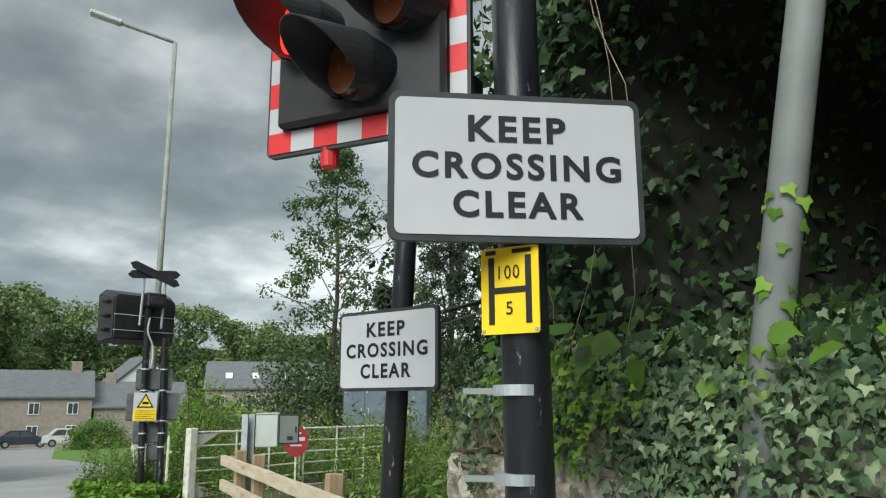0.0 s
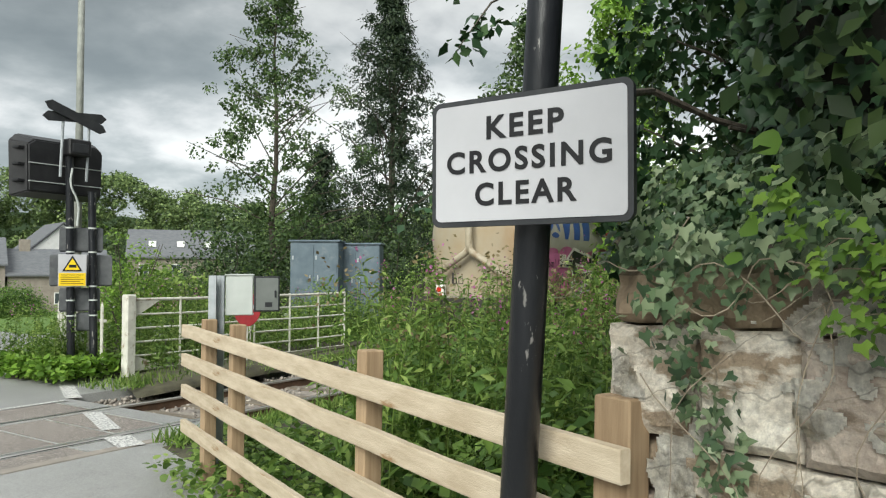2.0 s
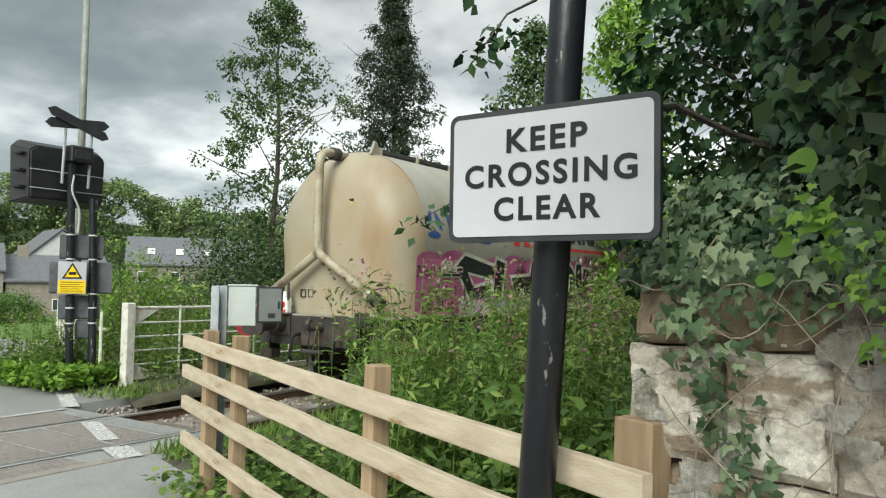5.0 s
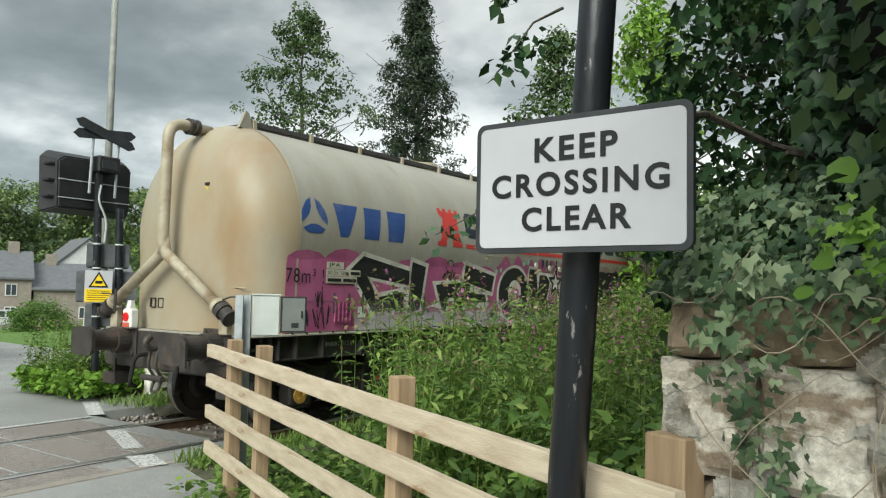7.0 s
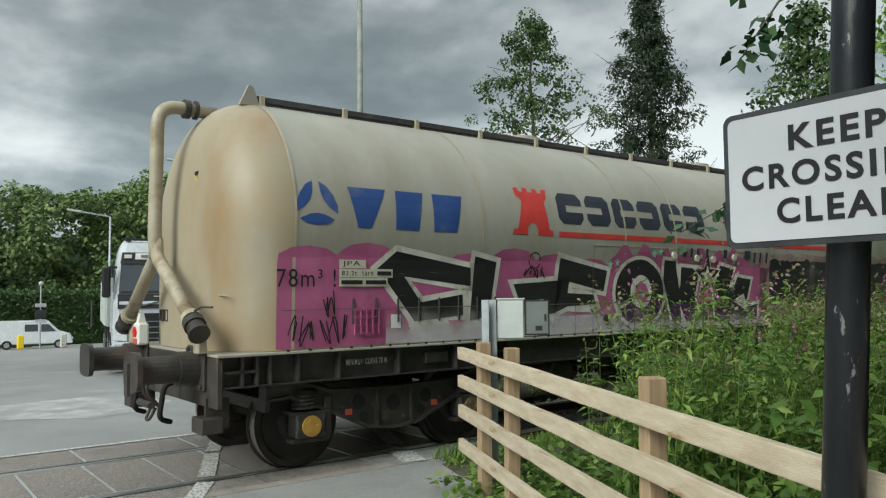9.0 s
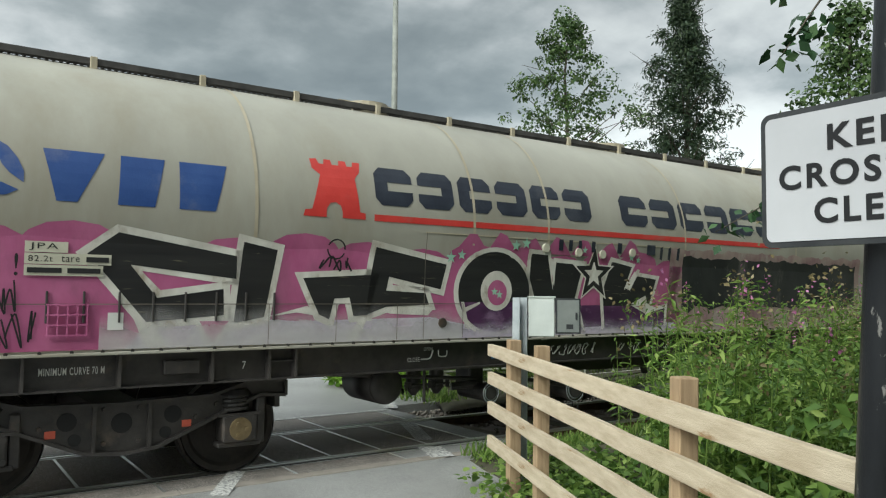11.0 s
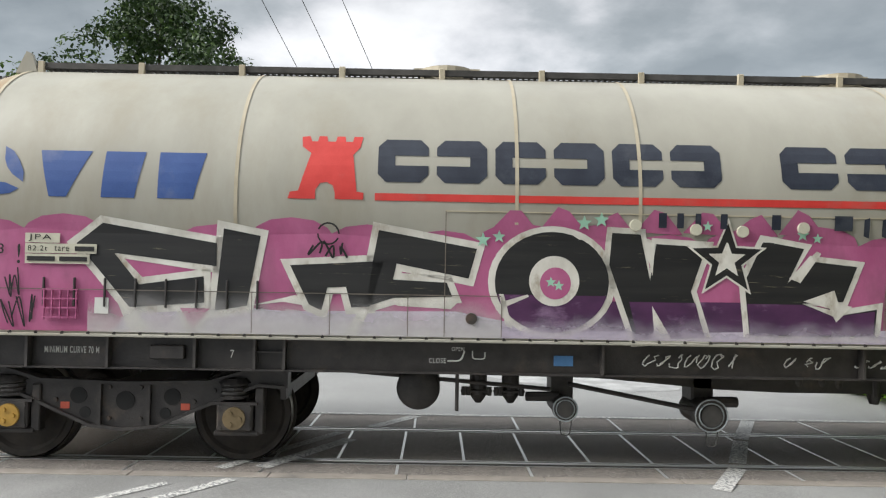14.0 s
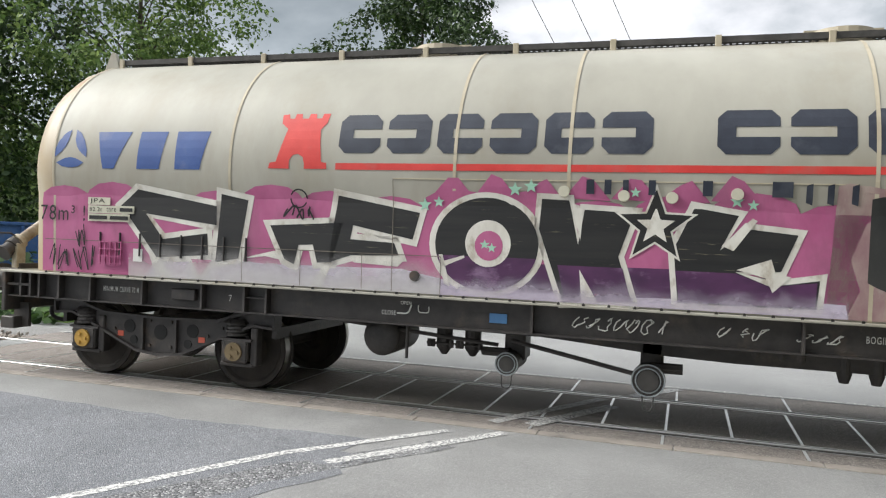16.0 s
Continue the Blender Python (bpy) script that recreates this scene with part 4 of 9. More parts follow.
decal("red_line", [[(4.98, 2.395), (12.0, 2.40), (12.0, 2.465), (4.98, 2.46)]], RED, 0.004, "long red painted line")


def block(x0, x1, z0, z1, flip):
    """A plain rounded block with one slot, the weight of the lettering that it stands for."""
    r, s = 0.07, 0.045
    m = (z0 + z1) / 2
    pts = [(x0 + r, z1), (x1 - r, z1), (x1, z1 - r), (x1, m + s), (x0 + 0.15, m + s), (x0 + 0.15, m - s), (x1, m - s), (x1, z0 + r), (x1 - r, z0), (x0 + r, z0), (x0, z0 + r), (x0, z1 - r)]
    return [(x0 + x1 - x, z) for x, z in pts] if flip else pts


for x0, w in ((5.0, 0.515), (8.55, 0.578)):
    for k in range(6):
        decal("lettering_block", [block(x0 + w * k, x0 + w * (k + 0.86), 2.56, 2.95, k % 2 == 1)], NAVY)

# graffiti, from the pink ground up
top = [(1.30, 2.02)]
for k in range(13):
    cx = 1.62 + 0.66 * k
    top += [(cx + 0.33 * math.cos(radians(a)), 2.06 + 0.12 * math.sin(k * 1.9) * 0.4 + 0.13 * math.sin(radians(a))) for a in (160, 125, 90, 55, 20)]
decal("pink_ground", [top + [(9.72, 2.0), (9.62, 1.7), (9.70, 1.45), (9.6, 1.215), (1.30, 1.215)]], PINK, 0.006, "sprayed pink graffiti ground")
decal("spray_peak", [[(6.0 + 0.42 * k, 2.16), (6.16 + 0.42 * k, 2.33 + 0.05 * math.sin(k * 2.3)), (6.26 + 0.42 * k, 2.33), (6.42 + 0.42 * k, 2.14)] for k in range(7)], PINK, 0.007)
decal("lilac_haze", [[(2.7, 1.213), (9.62, 1.213), (9.6, 1.33), (8.2, 1.36), (6.3, 1.33), (5.7, 1.44), (4.2, 1.42), (2.95, 1.5)]], LILAC, 0.008, "pale lilac spray along the bottom")
decal("purple_fade", [[(6.02, 1.62), (7.0, 1.55), (8.2, 1.56), (9.42, 1.5), (9.4, 1.33), (7.8, 1.29), (6.3, 1.28)]], PURPLE, 0.0085, "purple spray")
SHAPES = (
    [(2.39, 1.98), (2.62, 2.16), (3.61, 2.0), (3.61, 1.8), (2.72, 1.9), (2.94, 1.63), (3.5, 1.71), (3.51, 1.48), (2.86, 1.43), (2.59, 1.75)],
    [(3.67, 2.13), (3.99, 2.07), (3.88, 1.46), (3.6, 1.41)],
    [(4.25, 1.82), (5.07, 1.87), (4.95, 1.47), (4.79, 1.46), (4.74, 1.64), (4.58, 1.63), (4.53, 1.43), (4.42, 1.48)],
    [(5.02, 2.14), (5.88, 1.99), (5.81, 1.73), (5.18, 1.85), (5.15, 1.71), (5.62, 1.69), (5.67, 1.57), (5.16, 1.55), (4.92, 1.47), (4.97, 1.86)],
)
for s in SHAPES:
    decal("white_outline", [grown(s, 0.06)], SPRAYWHITE, 0.0095)
    decal("black_shape", [s], SPRAYBLACK, 0.012, "black graffiti shape")
decal("white_drip", [[(2.70, 1.6), (2.86, 1.5), (3.05, 1.22), (2.86, 1.22)], [(3.25, 1.44), (3.30, 1.44), (3.41, 1.23), (3.36, 1.22)], [(3.55, 1.44), (3.6, 1.44), (3.46, 1.22), (3.41, 1.23)], [(3.9, 1.46), (4.3, 1.56), (4.55, 1.44), (4.2, 1.5)], [(4.86, 1.44), (4.95, 1.45), (4.85, 1.22), (4.72, 1.22)], [(5.1, 1.53), (5.72, 1.52), (5.66, 1.46), (5.2, 1.48)]], SPRAYWHITE, 0.0102)
decal("pink_triangle", [[(3.30, 1.43), (3.56, 1.43), (3.41, 1.25)]], PINK, 0.0125)
shape_n = [(7.06, 2.15), (7.31, 2.14), (7.4, 1.74), (7.45, 2.06), (7.89, 2.04), (7.76, 1.65), (7.89, 1.25), (7.28, 1.21), (7.04, 1.87)]
shape_k = [(8.39, 2.1), (8.75, 2.04), (8.61, 1.74), (8.82, 1.93), (9.22, 1.89), (9.1, 1.58), (8.74, 1.56), (9.02, 1.45), (9.4, 1.52), (9.38, 1.28), (8.28, 1.27), (8.23, 1.74)]
decal("white_outline", [disc(6.54, 1.71, 0.56, 0.49)], SPRAYWHITE, 0.0095)
decal("black_ring", [disc(6.54, 1.71, 0.50, 0.44)], SPRAYBLACK, 0.0115, "black sprayed ring")
decal("purple_half", [disc(6.54, 1.71, 0.50, 0.44, 20, 195, 345)], PURPLE, 0.0128)
decal("white_disc", [disc(6.56, 1.72, 0.22, 0.22)], SPRAYWHITE, 0.014)
decal("pink_disc", [disc(6.57, 1.70, 0.135, 0.14)], PINK, 0.0155)
decal("white_stroke", [[(6.12, 1.48), (6.34, 1.58), (6.33, 1.6), (6.1, 1.53)], [(6.08, 1.6), (6.12, 1.6), (6.2, 1.3), (6.14, 1.32)]], SPRAYWHITE, 0.014)
for s in (shape_n, shape_k):
    decal("white_outline", [grown(s, 0.05)], SPRAYWHITE, 0.0095)
    decal("black_shape", [s], SPRAYBLACK, 0.012, "black graffiti shape")
decal("purple_fade", [[(7.22, 1.55), (7.80, 1.55), (7.88, 1.26), (7.30, 1.22)], [(8.25, 1.55), (8.75, 1.55), (9.02, 1.45), (9.38, 1.5), (9.37, 1.29), (8.29, 1.28)]], PURPLE, 0.0135)
decal("white_stroke", [[(7.42, 1.52), (7.6, 1.22), (7.45, 1.22)], [(7.33, 2.12), (7.44, 2.08), (7.42, 1.78)], [(8.62, 1.78), (8.72, 1.74), (8.9, 2.0), (8.86, 2.02)], [(8.75, 1.58), (9.02, 1.68), (9.06, 1.56), (9.18, 1.54), (9.04, 1.40), (8.98, 1.52)], [(8.5, 1.45), (8.66, 1.4), (8.78, 1.22), (8.62, 1.22)]], SPRAYWHITE, 0.0145)
decal("star_shadow", [star(8.07, 1.93, 0.32)], SPRAYBLACK, 0.015)
decal("white_outline", [star(8.07, 1.93, 0.37)], SPRAYWHITE, 0.014)
decal("white_star", [star(8.07, 1.93, 0.17)], SPRAYWHITE, 0.0165, "white sprayed star")
decal("mint_star", [star(x, z, r) for x, z, r in ((5.93, 2.07, 0.07), (6.07, 2.10, 0.06), (6.81, 2.23, 0.07), (6.96, 2.26, 0.07), (7.89, 2.22, 0.05), (8.73, 2.16, 0.06), (8.86, 2.13, 0.05), (6.53, 1.71, 0.05), (6.6, 1.68, 0.05))], SPRAYGREEN, 0.017, "mint green sprayed star")
decal("name_remnant", [[(x, 2.20), (x + w, 2.20), (x + w, 2.33), (x, 2.33)] for x, w in ((7.46, 0.07), (7.62, 0.06), (7.78, 0.05), (8.0, 0.06), (8.45, 0.08), (9.0, 0.16))] + [[(x, 2.16), (x + 0.05, 2.14), (x + 0.05, 2.32), (x, 2.30)] for x in (9.26, 9.42, 9.6)], NAVY, 0.0175)


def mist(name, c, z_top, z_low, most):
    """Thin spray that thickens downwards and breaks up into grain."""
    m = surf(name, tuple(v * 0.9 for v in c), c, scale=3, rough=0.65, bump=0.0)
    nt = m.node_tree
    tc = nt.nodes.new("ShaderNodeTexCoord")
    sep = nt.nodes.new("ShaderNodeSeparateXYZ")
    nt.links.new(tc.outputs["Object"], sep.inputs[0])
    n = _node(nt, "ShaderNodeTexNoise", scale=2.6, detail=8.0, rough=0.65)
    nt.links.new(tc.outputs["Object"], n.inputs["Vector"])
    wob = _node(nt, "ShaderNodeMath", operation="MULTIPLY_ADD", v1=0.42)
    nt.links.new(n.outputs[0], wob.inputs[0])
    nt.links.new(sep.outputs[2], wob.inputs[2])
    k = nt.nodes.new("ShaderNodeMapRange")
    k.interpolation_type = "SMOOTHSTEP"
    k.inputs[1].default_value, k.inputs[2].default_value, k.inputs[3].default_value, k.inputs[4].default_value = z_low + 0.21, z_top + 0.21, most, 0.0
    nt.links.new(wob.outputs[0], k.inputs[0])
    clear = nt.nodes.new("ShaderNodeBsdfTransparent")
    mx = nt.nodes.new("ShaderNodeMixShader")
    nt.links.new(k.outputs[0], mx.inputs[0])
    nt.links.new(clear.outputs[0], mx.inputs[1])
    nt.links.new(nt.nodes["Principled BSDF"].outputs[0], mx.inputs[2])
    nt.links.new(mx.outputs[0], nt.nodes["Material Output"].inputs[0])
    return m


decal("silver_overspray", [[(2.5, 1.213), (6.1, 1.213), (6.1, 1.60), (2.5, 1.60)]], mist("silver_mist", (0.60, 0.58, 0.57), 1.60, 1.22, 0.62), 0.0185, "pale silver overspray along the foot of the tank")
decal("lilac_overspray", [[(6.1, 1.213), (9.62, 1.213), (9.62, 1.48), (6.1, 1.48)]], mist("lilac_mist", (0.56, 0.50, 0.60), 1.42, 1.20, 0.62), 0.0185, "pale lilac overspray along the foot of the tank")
SEAM = surf("grimy_seam", (0.10, 0.085, 0.07), (0.2, 0.17, 0.14), scale=4, rough=0.8)
for x0, x1, z0, z1 in ((1.35, 6.1, 1.574, 1.582), (5.28, 5.288, 1.22, 1.574), (5.60, 5.608, 1.22, 2.31), (6.1, 6.107, 1.22, 1.574), (3.92, 3.927, 1.22, 1.574), (4.6, 4.607, 1.22, 1.574)):
    decal("panel_seam", [[(x0, z0), (x1, z0), (x1, z1), (x0, z1)]], SEAM, 0.0195)
haze = [(9.5 + 4.9 * i / 60, 2.30 + 0.06 * noise.noise(Vector((i * 0.35, 0, 3))) + 0.03 * noise.noise(Vector((i * 1.1, 0, 9)))) for i in range(61)] + [(14.4, 1.21), (9.45, 1.21)]
decal("pink_haze", [haze], surf("dull_pink_spray", (0.22, 0.11, 0.13), (0.40, 0.33, 0.28), scale=2.2, rough=0.65, stain=(0.42, 0.40, 0.34), stain_scale=2.5, stretch=(1, 1, 0.6)), 0.006, "faded pink spray under the rolled-over patch")
blot = [(9.75 + 4.5 * i / 60, 2.20 + 0.05 * noise.noise(Vector((i * 0.3, 5, 0))) + 0.03 * noise.noise(Vector((i * 0.9, 7, 0)))) for i in range(61)] + [(14.25 - 4.5 * i / 60, 1.52 + 0.10 * noise.noise(Vector((i * 0.3, 1, 4))) + 0.04 * noise.noise(Vector((i * 1.2, 7, 2)))) for i in range(61)]
decal("buffed_patch", [blot], surf("buffed_black", (0.012, 0.014, 0.014), (0.045, 0.045, 0.042), scale=1.4, rough=0.65, stain=(0.15, 0.14, 0.12), stain_scale=2.2, stain_at=(0.56, 0.72), stretch=(1, 1, 0.5)), 0.009, "rolled-over dark graffiti patch")


def scrawl(name, centre, size, turns, seed, material=DATABLACK, r=0.009, lift=0.02):
    """A sprayed tag: a run of looping and angular strokes, each a thin flat ribbon."""
    rr = random.Random(seed)
    cx, cz = centre
    quads = []
    for n in range(turns):
        x0 = cx + size[0] * ((n + 0.5) / turns - 0.5)
        keys = [Vector((x0 + rr.uniform(-0.6, 0.6) * size[0] / turns, cz + size[1] * (0.5 if q % 2 else -0.5) * rr.uniform(0.35, 1.0))) for q in range(6)]
        pts = []
        for a, b, c, d in zip(keys, keys[1:], keys[2:], keys[3:]):
            pts += [0.5 * ((2 * b) + (c - a) * u + (2 * a - 5 * b + 4 * c - d) * u * u + (3 * b - a - 3 * c + d) * u ** 3) for u in (i / 7 for i in range(7))]
        for a, b in zip(pts, pts[1:]):
            if (b - a).length < 1e-4:
                continue
            k = Vector((-(b - a).y, (b - a).x)).normalized() * r
            quads.append([(a.x + k.x, a.y + k.y), (b.x + k.x, b.y + k.y), (b.x - k.x, b.y - k.y), (a.x - k.x, a.y - k.y)])
    decal(name, quads, material, lift)


scrawl("scrawl", (1.74, 1.39), (0.66, 0.32), 6, 1, r=0.0065)
scrawl("scrawl", (1.84, 1.62), (0.12, 0.28), 2, 2, r=0.0065)
scrawl("scrawl", (4.58, 1.96), (0.34, 0.16), 3, 4)
decal("scrawl_ring", [grown(disc(4.58, 2.10, 0.1, 0.1, 16), 0.0)[:8] + disc(4.58, 2.10, 0.085, 0.085, 16)[:8][::-1], disc(4.58, 2.10, 0.1, 0.1, 16)[8:] + disc(4.58, 2.10, 0.085, 0.085, 16)[8:][::-1]], DATABLACK, 0.02)


def side_pose(x, z, out=0.022):
    return Matrix.Translation((x, -(half_width(z) + out), z))


letters("handwriting", "78m\u00b3 !", 0.62, 0.17, side_pose(1.60, 1.88), DATABLACK, wagon)
for k, (z, w, c) in enumerate(((2.02, 0.30, "JPA"), (1.93, 0.62, ""), (1.84, 0.56, ""))):
    part("data_plate", boxed(1.95, 1.95 + w, -0.004, 0.0, z - 0.042, z + 0.042, 0, Matrix.Translation((0, -(half_width(z) + 0.018), 0))), CREAMPLATE, wagon, "cream data panel")
    if c:
        letters("data_code", c, 0.2, 0.06, side_pose(2.08, z, 0.026), DATABLACK, wagon)
    else:
        if k == 1:
            letters("data_code", "82.2t", 0.17, 0.045, side_pose(2.06, z, 0.026), DATABLACK, wagon)
            letters("data_code", "tare", 0.13, 0.045, side_pose(2.27, z, 0.026), DATABLACK, wagon)
        for q in range(2, 3) if k == 1 else range(2):
            ww = w / (3 if k == 1 else 2)
            part("data_bar", boxed(1.97 + ww * q, 1.93 + ww * (q + 1), -0.004, 0.0, z - 0.02, z + 0.02, 0, Matrix.Translation((0, -(half_width(z) + 0.024), 0))), DATABLACK, wagon)
part("label_plate", boxed(2.56, 2.68, -0.004, 0.0, 1.37, 1.51, 0, Matrix.Translation((0, -(half_width(1.4) + 0.018), 0))), DATAWHITE, wagon, "small white square label")
rack = bmesh.new()
for k in range(5):
    box(rack, 2.12 + 0.07 * k, 2.13 + 0.07 * k, -0.02, 0.0, 1.32, 1.58)
for k in range(4):
    box(rack, 2.11, 2.42, -0.022, -0.012, 1.33 + 0.08 * k, 1.34 + 0.08 * k)
bmesh.ops.transform(rack, matrix=Matrix.Translation((0, -half_width(1.4) - 0.02, 0)), verts=rack.verts[:])
part("document_rack", rack, PINK, wagon, "pink oversprayed wire rack")
rib = None
for k in range(22):
    x = 1.85 + 0.265 * k
    if rib is None:
        rib = part("side_rib", boxed(-0.008, 0.008, -0.03, 0.01, 1.43, 1.68, 0.003), FRAME, wagon).data
        wagon.children[-1].matrix_basis = Matrix.Translation((x, -half_width(1.55), 0))
    elif k < 9:
        shared("side_rib", rib, Matrix.Translation((x, -half_width(1.55), 0)), wagon)
for x, z in ((7.26, 2.22), (7.79, 2.19), (8.2, 2.18), (8.73, 2.22), (5.84, 1.38)):
    bm = bmesh.new()
    cyl(bm, (x, -half_width(z) + 0.02, z), (x, -half_width(z) - 0.03, z), 0.055, 0.05, 16)
    part("side_port", bm, BUFFER if z < 2 else CREAMPLATE, wagon)
bm = bmesh.new()
box(bm, 5.6, 9.65, -0.006, 0.004, 2.31, 2.32)
bmesh.ops.transform(bm, matrix=Matrix.Translation((0, -half_width(2.31), 0)), verts=bm.verts[:])
part("panel_seam", bm, BAND, wagon)
part("end_seam", boxed(0.905, 0.915, -1.1, 1.1, 1.72, 1.73), BAND, wagon)

# end placards and hooks
part("end_label", boxed(0.0, 0.01, -0.04, 0.04, -0.03, 0.03, 0, Matrix.Translation((0.846, -0.42, 2.88))), surf("faded_yellow_label", (0.45, 0.33, 0.06), (0.55, 0.42, 0.12), rough=0.6), wagon, "small faded yellow label")
part("end_label", boxed(0.0, 0.01, -0.04, 0.04, -0.02, 0.02, 0, Matrix.Translation((0.85, -0.42, 2.935))), DATABLACK, wagon)
for y in (0.32, 0.48):
    fr = bmesh.new()
    for z in (1.46, 1.57):
        box(fr, 0.80, 0.825, y - 0.055, y + 0.055, z, z + 0.012)
    for dy in (-0.055, 0.043):
        box(fr, 0.80, 0.825, y + dy, y + dy + 0.012, 1.46, 1.58)
    part("card_holder", fr, BUFFER, wagon)

# discharge pipe on the end: a swan neck that splits in two
bm = bmesh.new()
tube(bm, bend([(1.2, 0, 3.66), (0.60, 0, 3.68), (0.58, 0, 2.35), (0.60, 0, 2.1)], 8, 0.22), 0.068, 14)
part("riser_pipe", bm, PIPE, wagon, "cream riser pipe with swan neck", smooth=True)
for s in (-1, 1):
    bm = bmesh.new()
    tube(bm, bend([(0.60, 0.0, 2.3), (0.60, 0.02 * s, 2.12), (0.62, 1.02 * s, 1.5)], 8, 0.18), 0.066, 14)
    leg = part("branch_pipe", bm, PIPE, wagon, "cream branch pipe", smooth=True)
    d = Vector((-0.02, 0.85 * s, -0.53)).normalized()
    p = Vector((0.62, 1.02 * s, 1.5))
    for k, (a, b, r) in enumerate(((-0.06, 0.0, 0.095), (0.03, 0.10, 0.10), (0.10, 0.19, 0.082), (0.20, 0.23, 0.098))):
        bm = bmesh.new()
        cyl(bm, p + d * a, p + d * b, r, r, 18)
        part("coupling_ring", bm, BUFFER if k else PIPE, leg)
    bm = bmesh.new()
    tube(bm, [p + d * 0.02 + Vector((0, 0, 0.09)), p + d * 0.02 + Vector((0.03, 0.12 * s, 0.13)), p + d * 0.02 + Vector((0.05, 0.34 * s, 0.13))], 0.01, 6)
    part("coupling_handle", bm, BUFFER, leg)
    part("pipe_bracket", boxed(0.64, 0.72, 1.05 * s - 0.07, 1.05 * s + 0.07, 1.2, 1.5, 0.01), PIPE, wagon)
bm = bmesh.new()
cyl(bm, (0.86, 0, 3.67), (0.92, 0, 3.67), 0.10, 0.10, 16)
cyl(bm, (0.97, 0, 3.67), (1.0, 0, 3.67), 0.10, 0.10, 16)
part("pipe_flange", bm, BUFFER, wagon)
bm = bmesh.new()
prism(bm, [(1.30, 3.70), (1.52, 3.70), (1.45, 3.90), (1.40, 3.92)], 0.05, Matrix.Translation((0, -0.42, 0)))
part("lifting_lug", bm, TANK, wagon)

# roof walkway
walkway = bmesh.new()
for y in (-0.40, 0.36):
    box(walkway, 1.5, 15.8, y, y + 0.035, 3.755, 3.815)
k = 1.52
while k < 15.8:
    box(walkway, k, k + 0.022, -0.38, 0.37, 3.785, 3.805)
    k += 0.06
for k in range(8):
    box(walkway, 1.5, 15.8, -0.33 + 0.09 * k, -0.318 + 0.09 * k, 3.78, 3.795)
part("roof_walkway", walkway, WALKWAY, wagon, "dark steel mesh roof walkway")
for k in range(15):
    part("walkway_bracket", boxed(1.52 + 1.0 * k, 1.58 + 1.0 * k, -0.425, -0.38, 3.70, 3.825, 0.005), BAND, wagon)
for x in (5.6, 9.7, 13.4):
    bm = bmesh.new()
    cyl(bm, (x, 0, 3.7), (x, 0, 3.9), 0.3, 0.28, 20)
    box(bm, x - 0.35, x + 0.35, -0.03, 0.03, 3.9, 3.93)
    part("roof_hatch", bm, BAND, wagon)

# underframe
for s in (-1, 1):
    sole = bmesh.new()
    box(sole, 0.73, WAGON_LEN - 0.73, 1.20 * s - 0.012, 1.20 * s + 0.012, 0.905, 1.17)
    box(sole, 0.73, WAGON_LEN - 0.73, min(1.20 * s, 1.29 * s), max(1.20 * s, 1.29 * s), 0.89, 0.905)
    part("solebar", sole, FRAME, wagon, "grimy dark brown solebar")
part("deck_lip", boxed(0.73, WAGON_LEN - 0.73, -1.355, 1.355, 1.172, 1.196, 0.004), TANK, wagon, "dusty cream bolted lip")
bolt = bmesh.new()
cyl(bolt, (1.4, -1.357, 1.2), (1.4, -1.34, 1.208), 0.016, 0.012, 6)
bolt = part("deck_bolt", bolt, BUFFER, wagon)
for k in range(1, 66):
    shared("deck_bolt", bolt.data, Matrix.Translation((0.225 * k, 0, 0)), wagon)
stiff = part("solebar_stiffener", boxed(-0.012, 0.012, -1.30, -1.21, 0.9, 1.172), FRAME, wagon)
for x in (0.98, 1.12, 1.25, 1.53, 1.97, 2.67, 3.43, 3.95, 4.21, 7.0, 9.3, 11.5, 13.9):
    shared("solebar_stiffener", stiff.data, Matrix.Translation((x, 0, 0)), wagon)
part("solebar_ledge", boxed(0.75, 1.12, -1.30, -1.21, 1.02, 1.045), FRAME, wagon)
part("solebar_box", boxed(3.03, 3.33, -1.27, -1.2, 0.98, 1.1, 0.008), FRAME, wagon)
part("solebar_ledge", boxed(3.96, 4.2, -1.28, -1.2, 1.05, 1.06), FRAME, wagon)
part("solebar_label", boxed(6.58, 6.75, -1.225, -1.215, 0.97, 1.06), LABELBLUE, wagon, "small blue label")
for text, x, z, w, h in (("MINIMUM CURVE 70 M", 2.33, 1.045, 0.48, 0.06), ("7", 3.74, 1.03, 0.035, 0.07), ("CLOSE", 5.55, 1.0, 0.15, 0.045), ("OPEN", 5.73, 1.105, 0.11, 0.035), ("BOGIE", 9.86, 1.05, 0.16, 0.06)):
    letters("stencil", text, w, h, Matrix.Translation((x, -1.218, z)), DATAWHITE, wagon, 0.01)
bm = bmesh.new()
tube(bm, bend([(5.64, -1.22, 1.0), (5.76, -1.22, 1.0), (5.79, -1.22, 1.09)], 5, 0.06), 0.008, 6)
tube(bm, bend([(5.86, -1.22, 1.09), (5.86, -1.22, 1.02), (5.97, -1.22, 1.02), (5.97, -1.22, 1.08)], 5, 0.04), 0.006, 6)
part("stencil_arrow", bm, DATAWHITE, wagon)


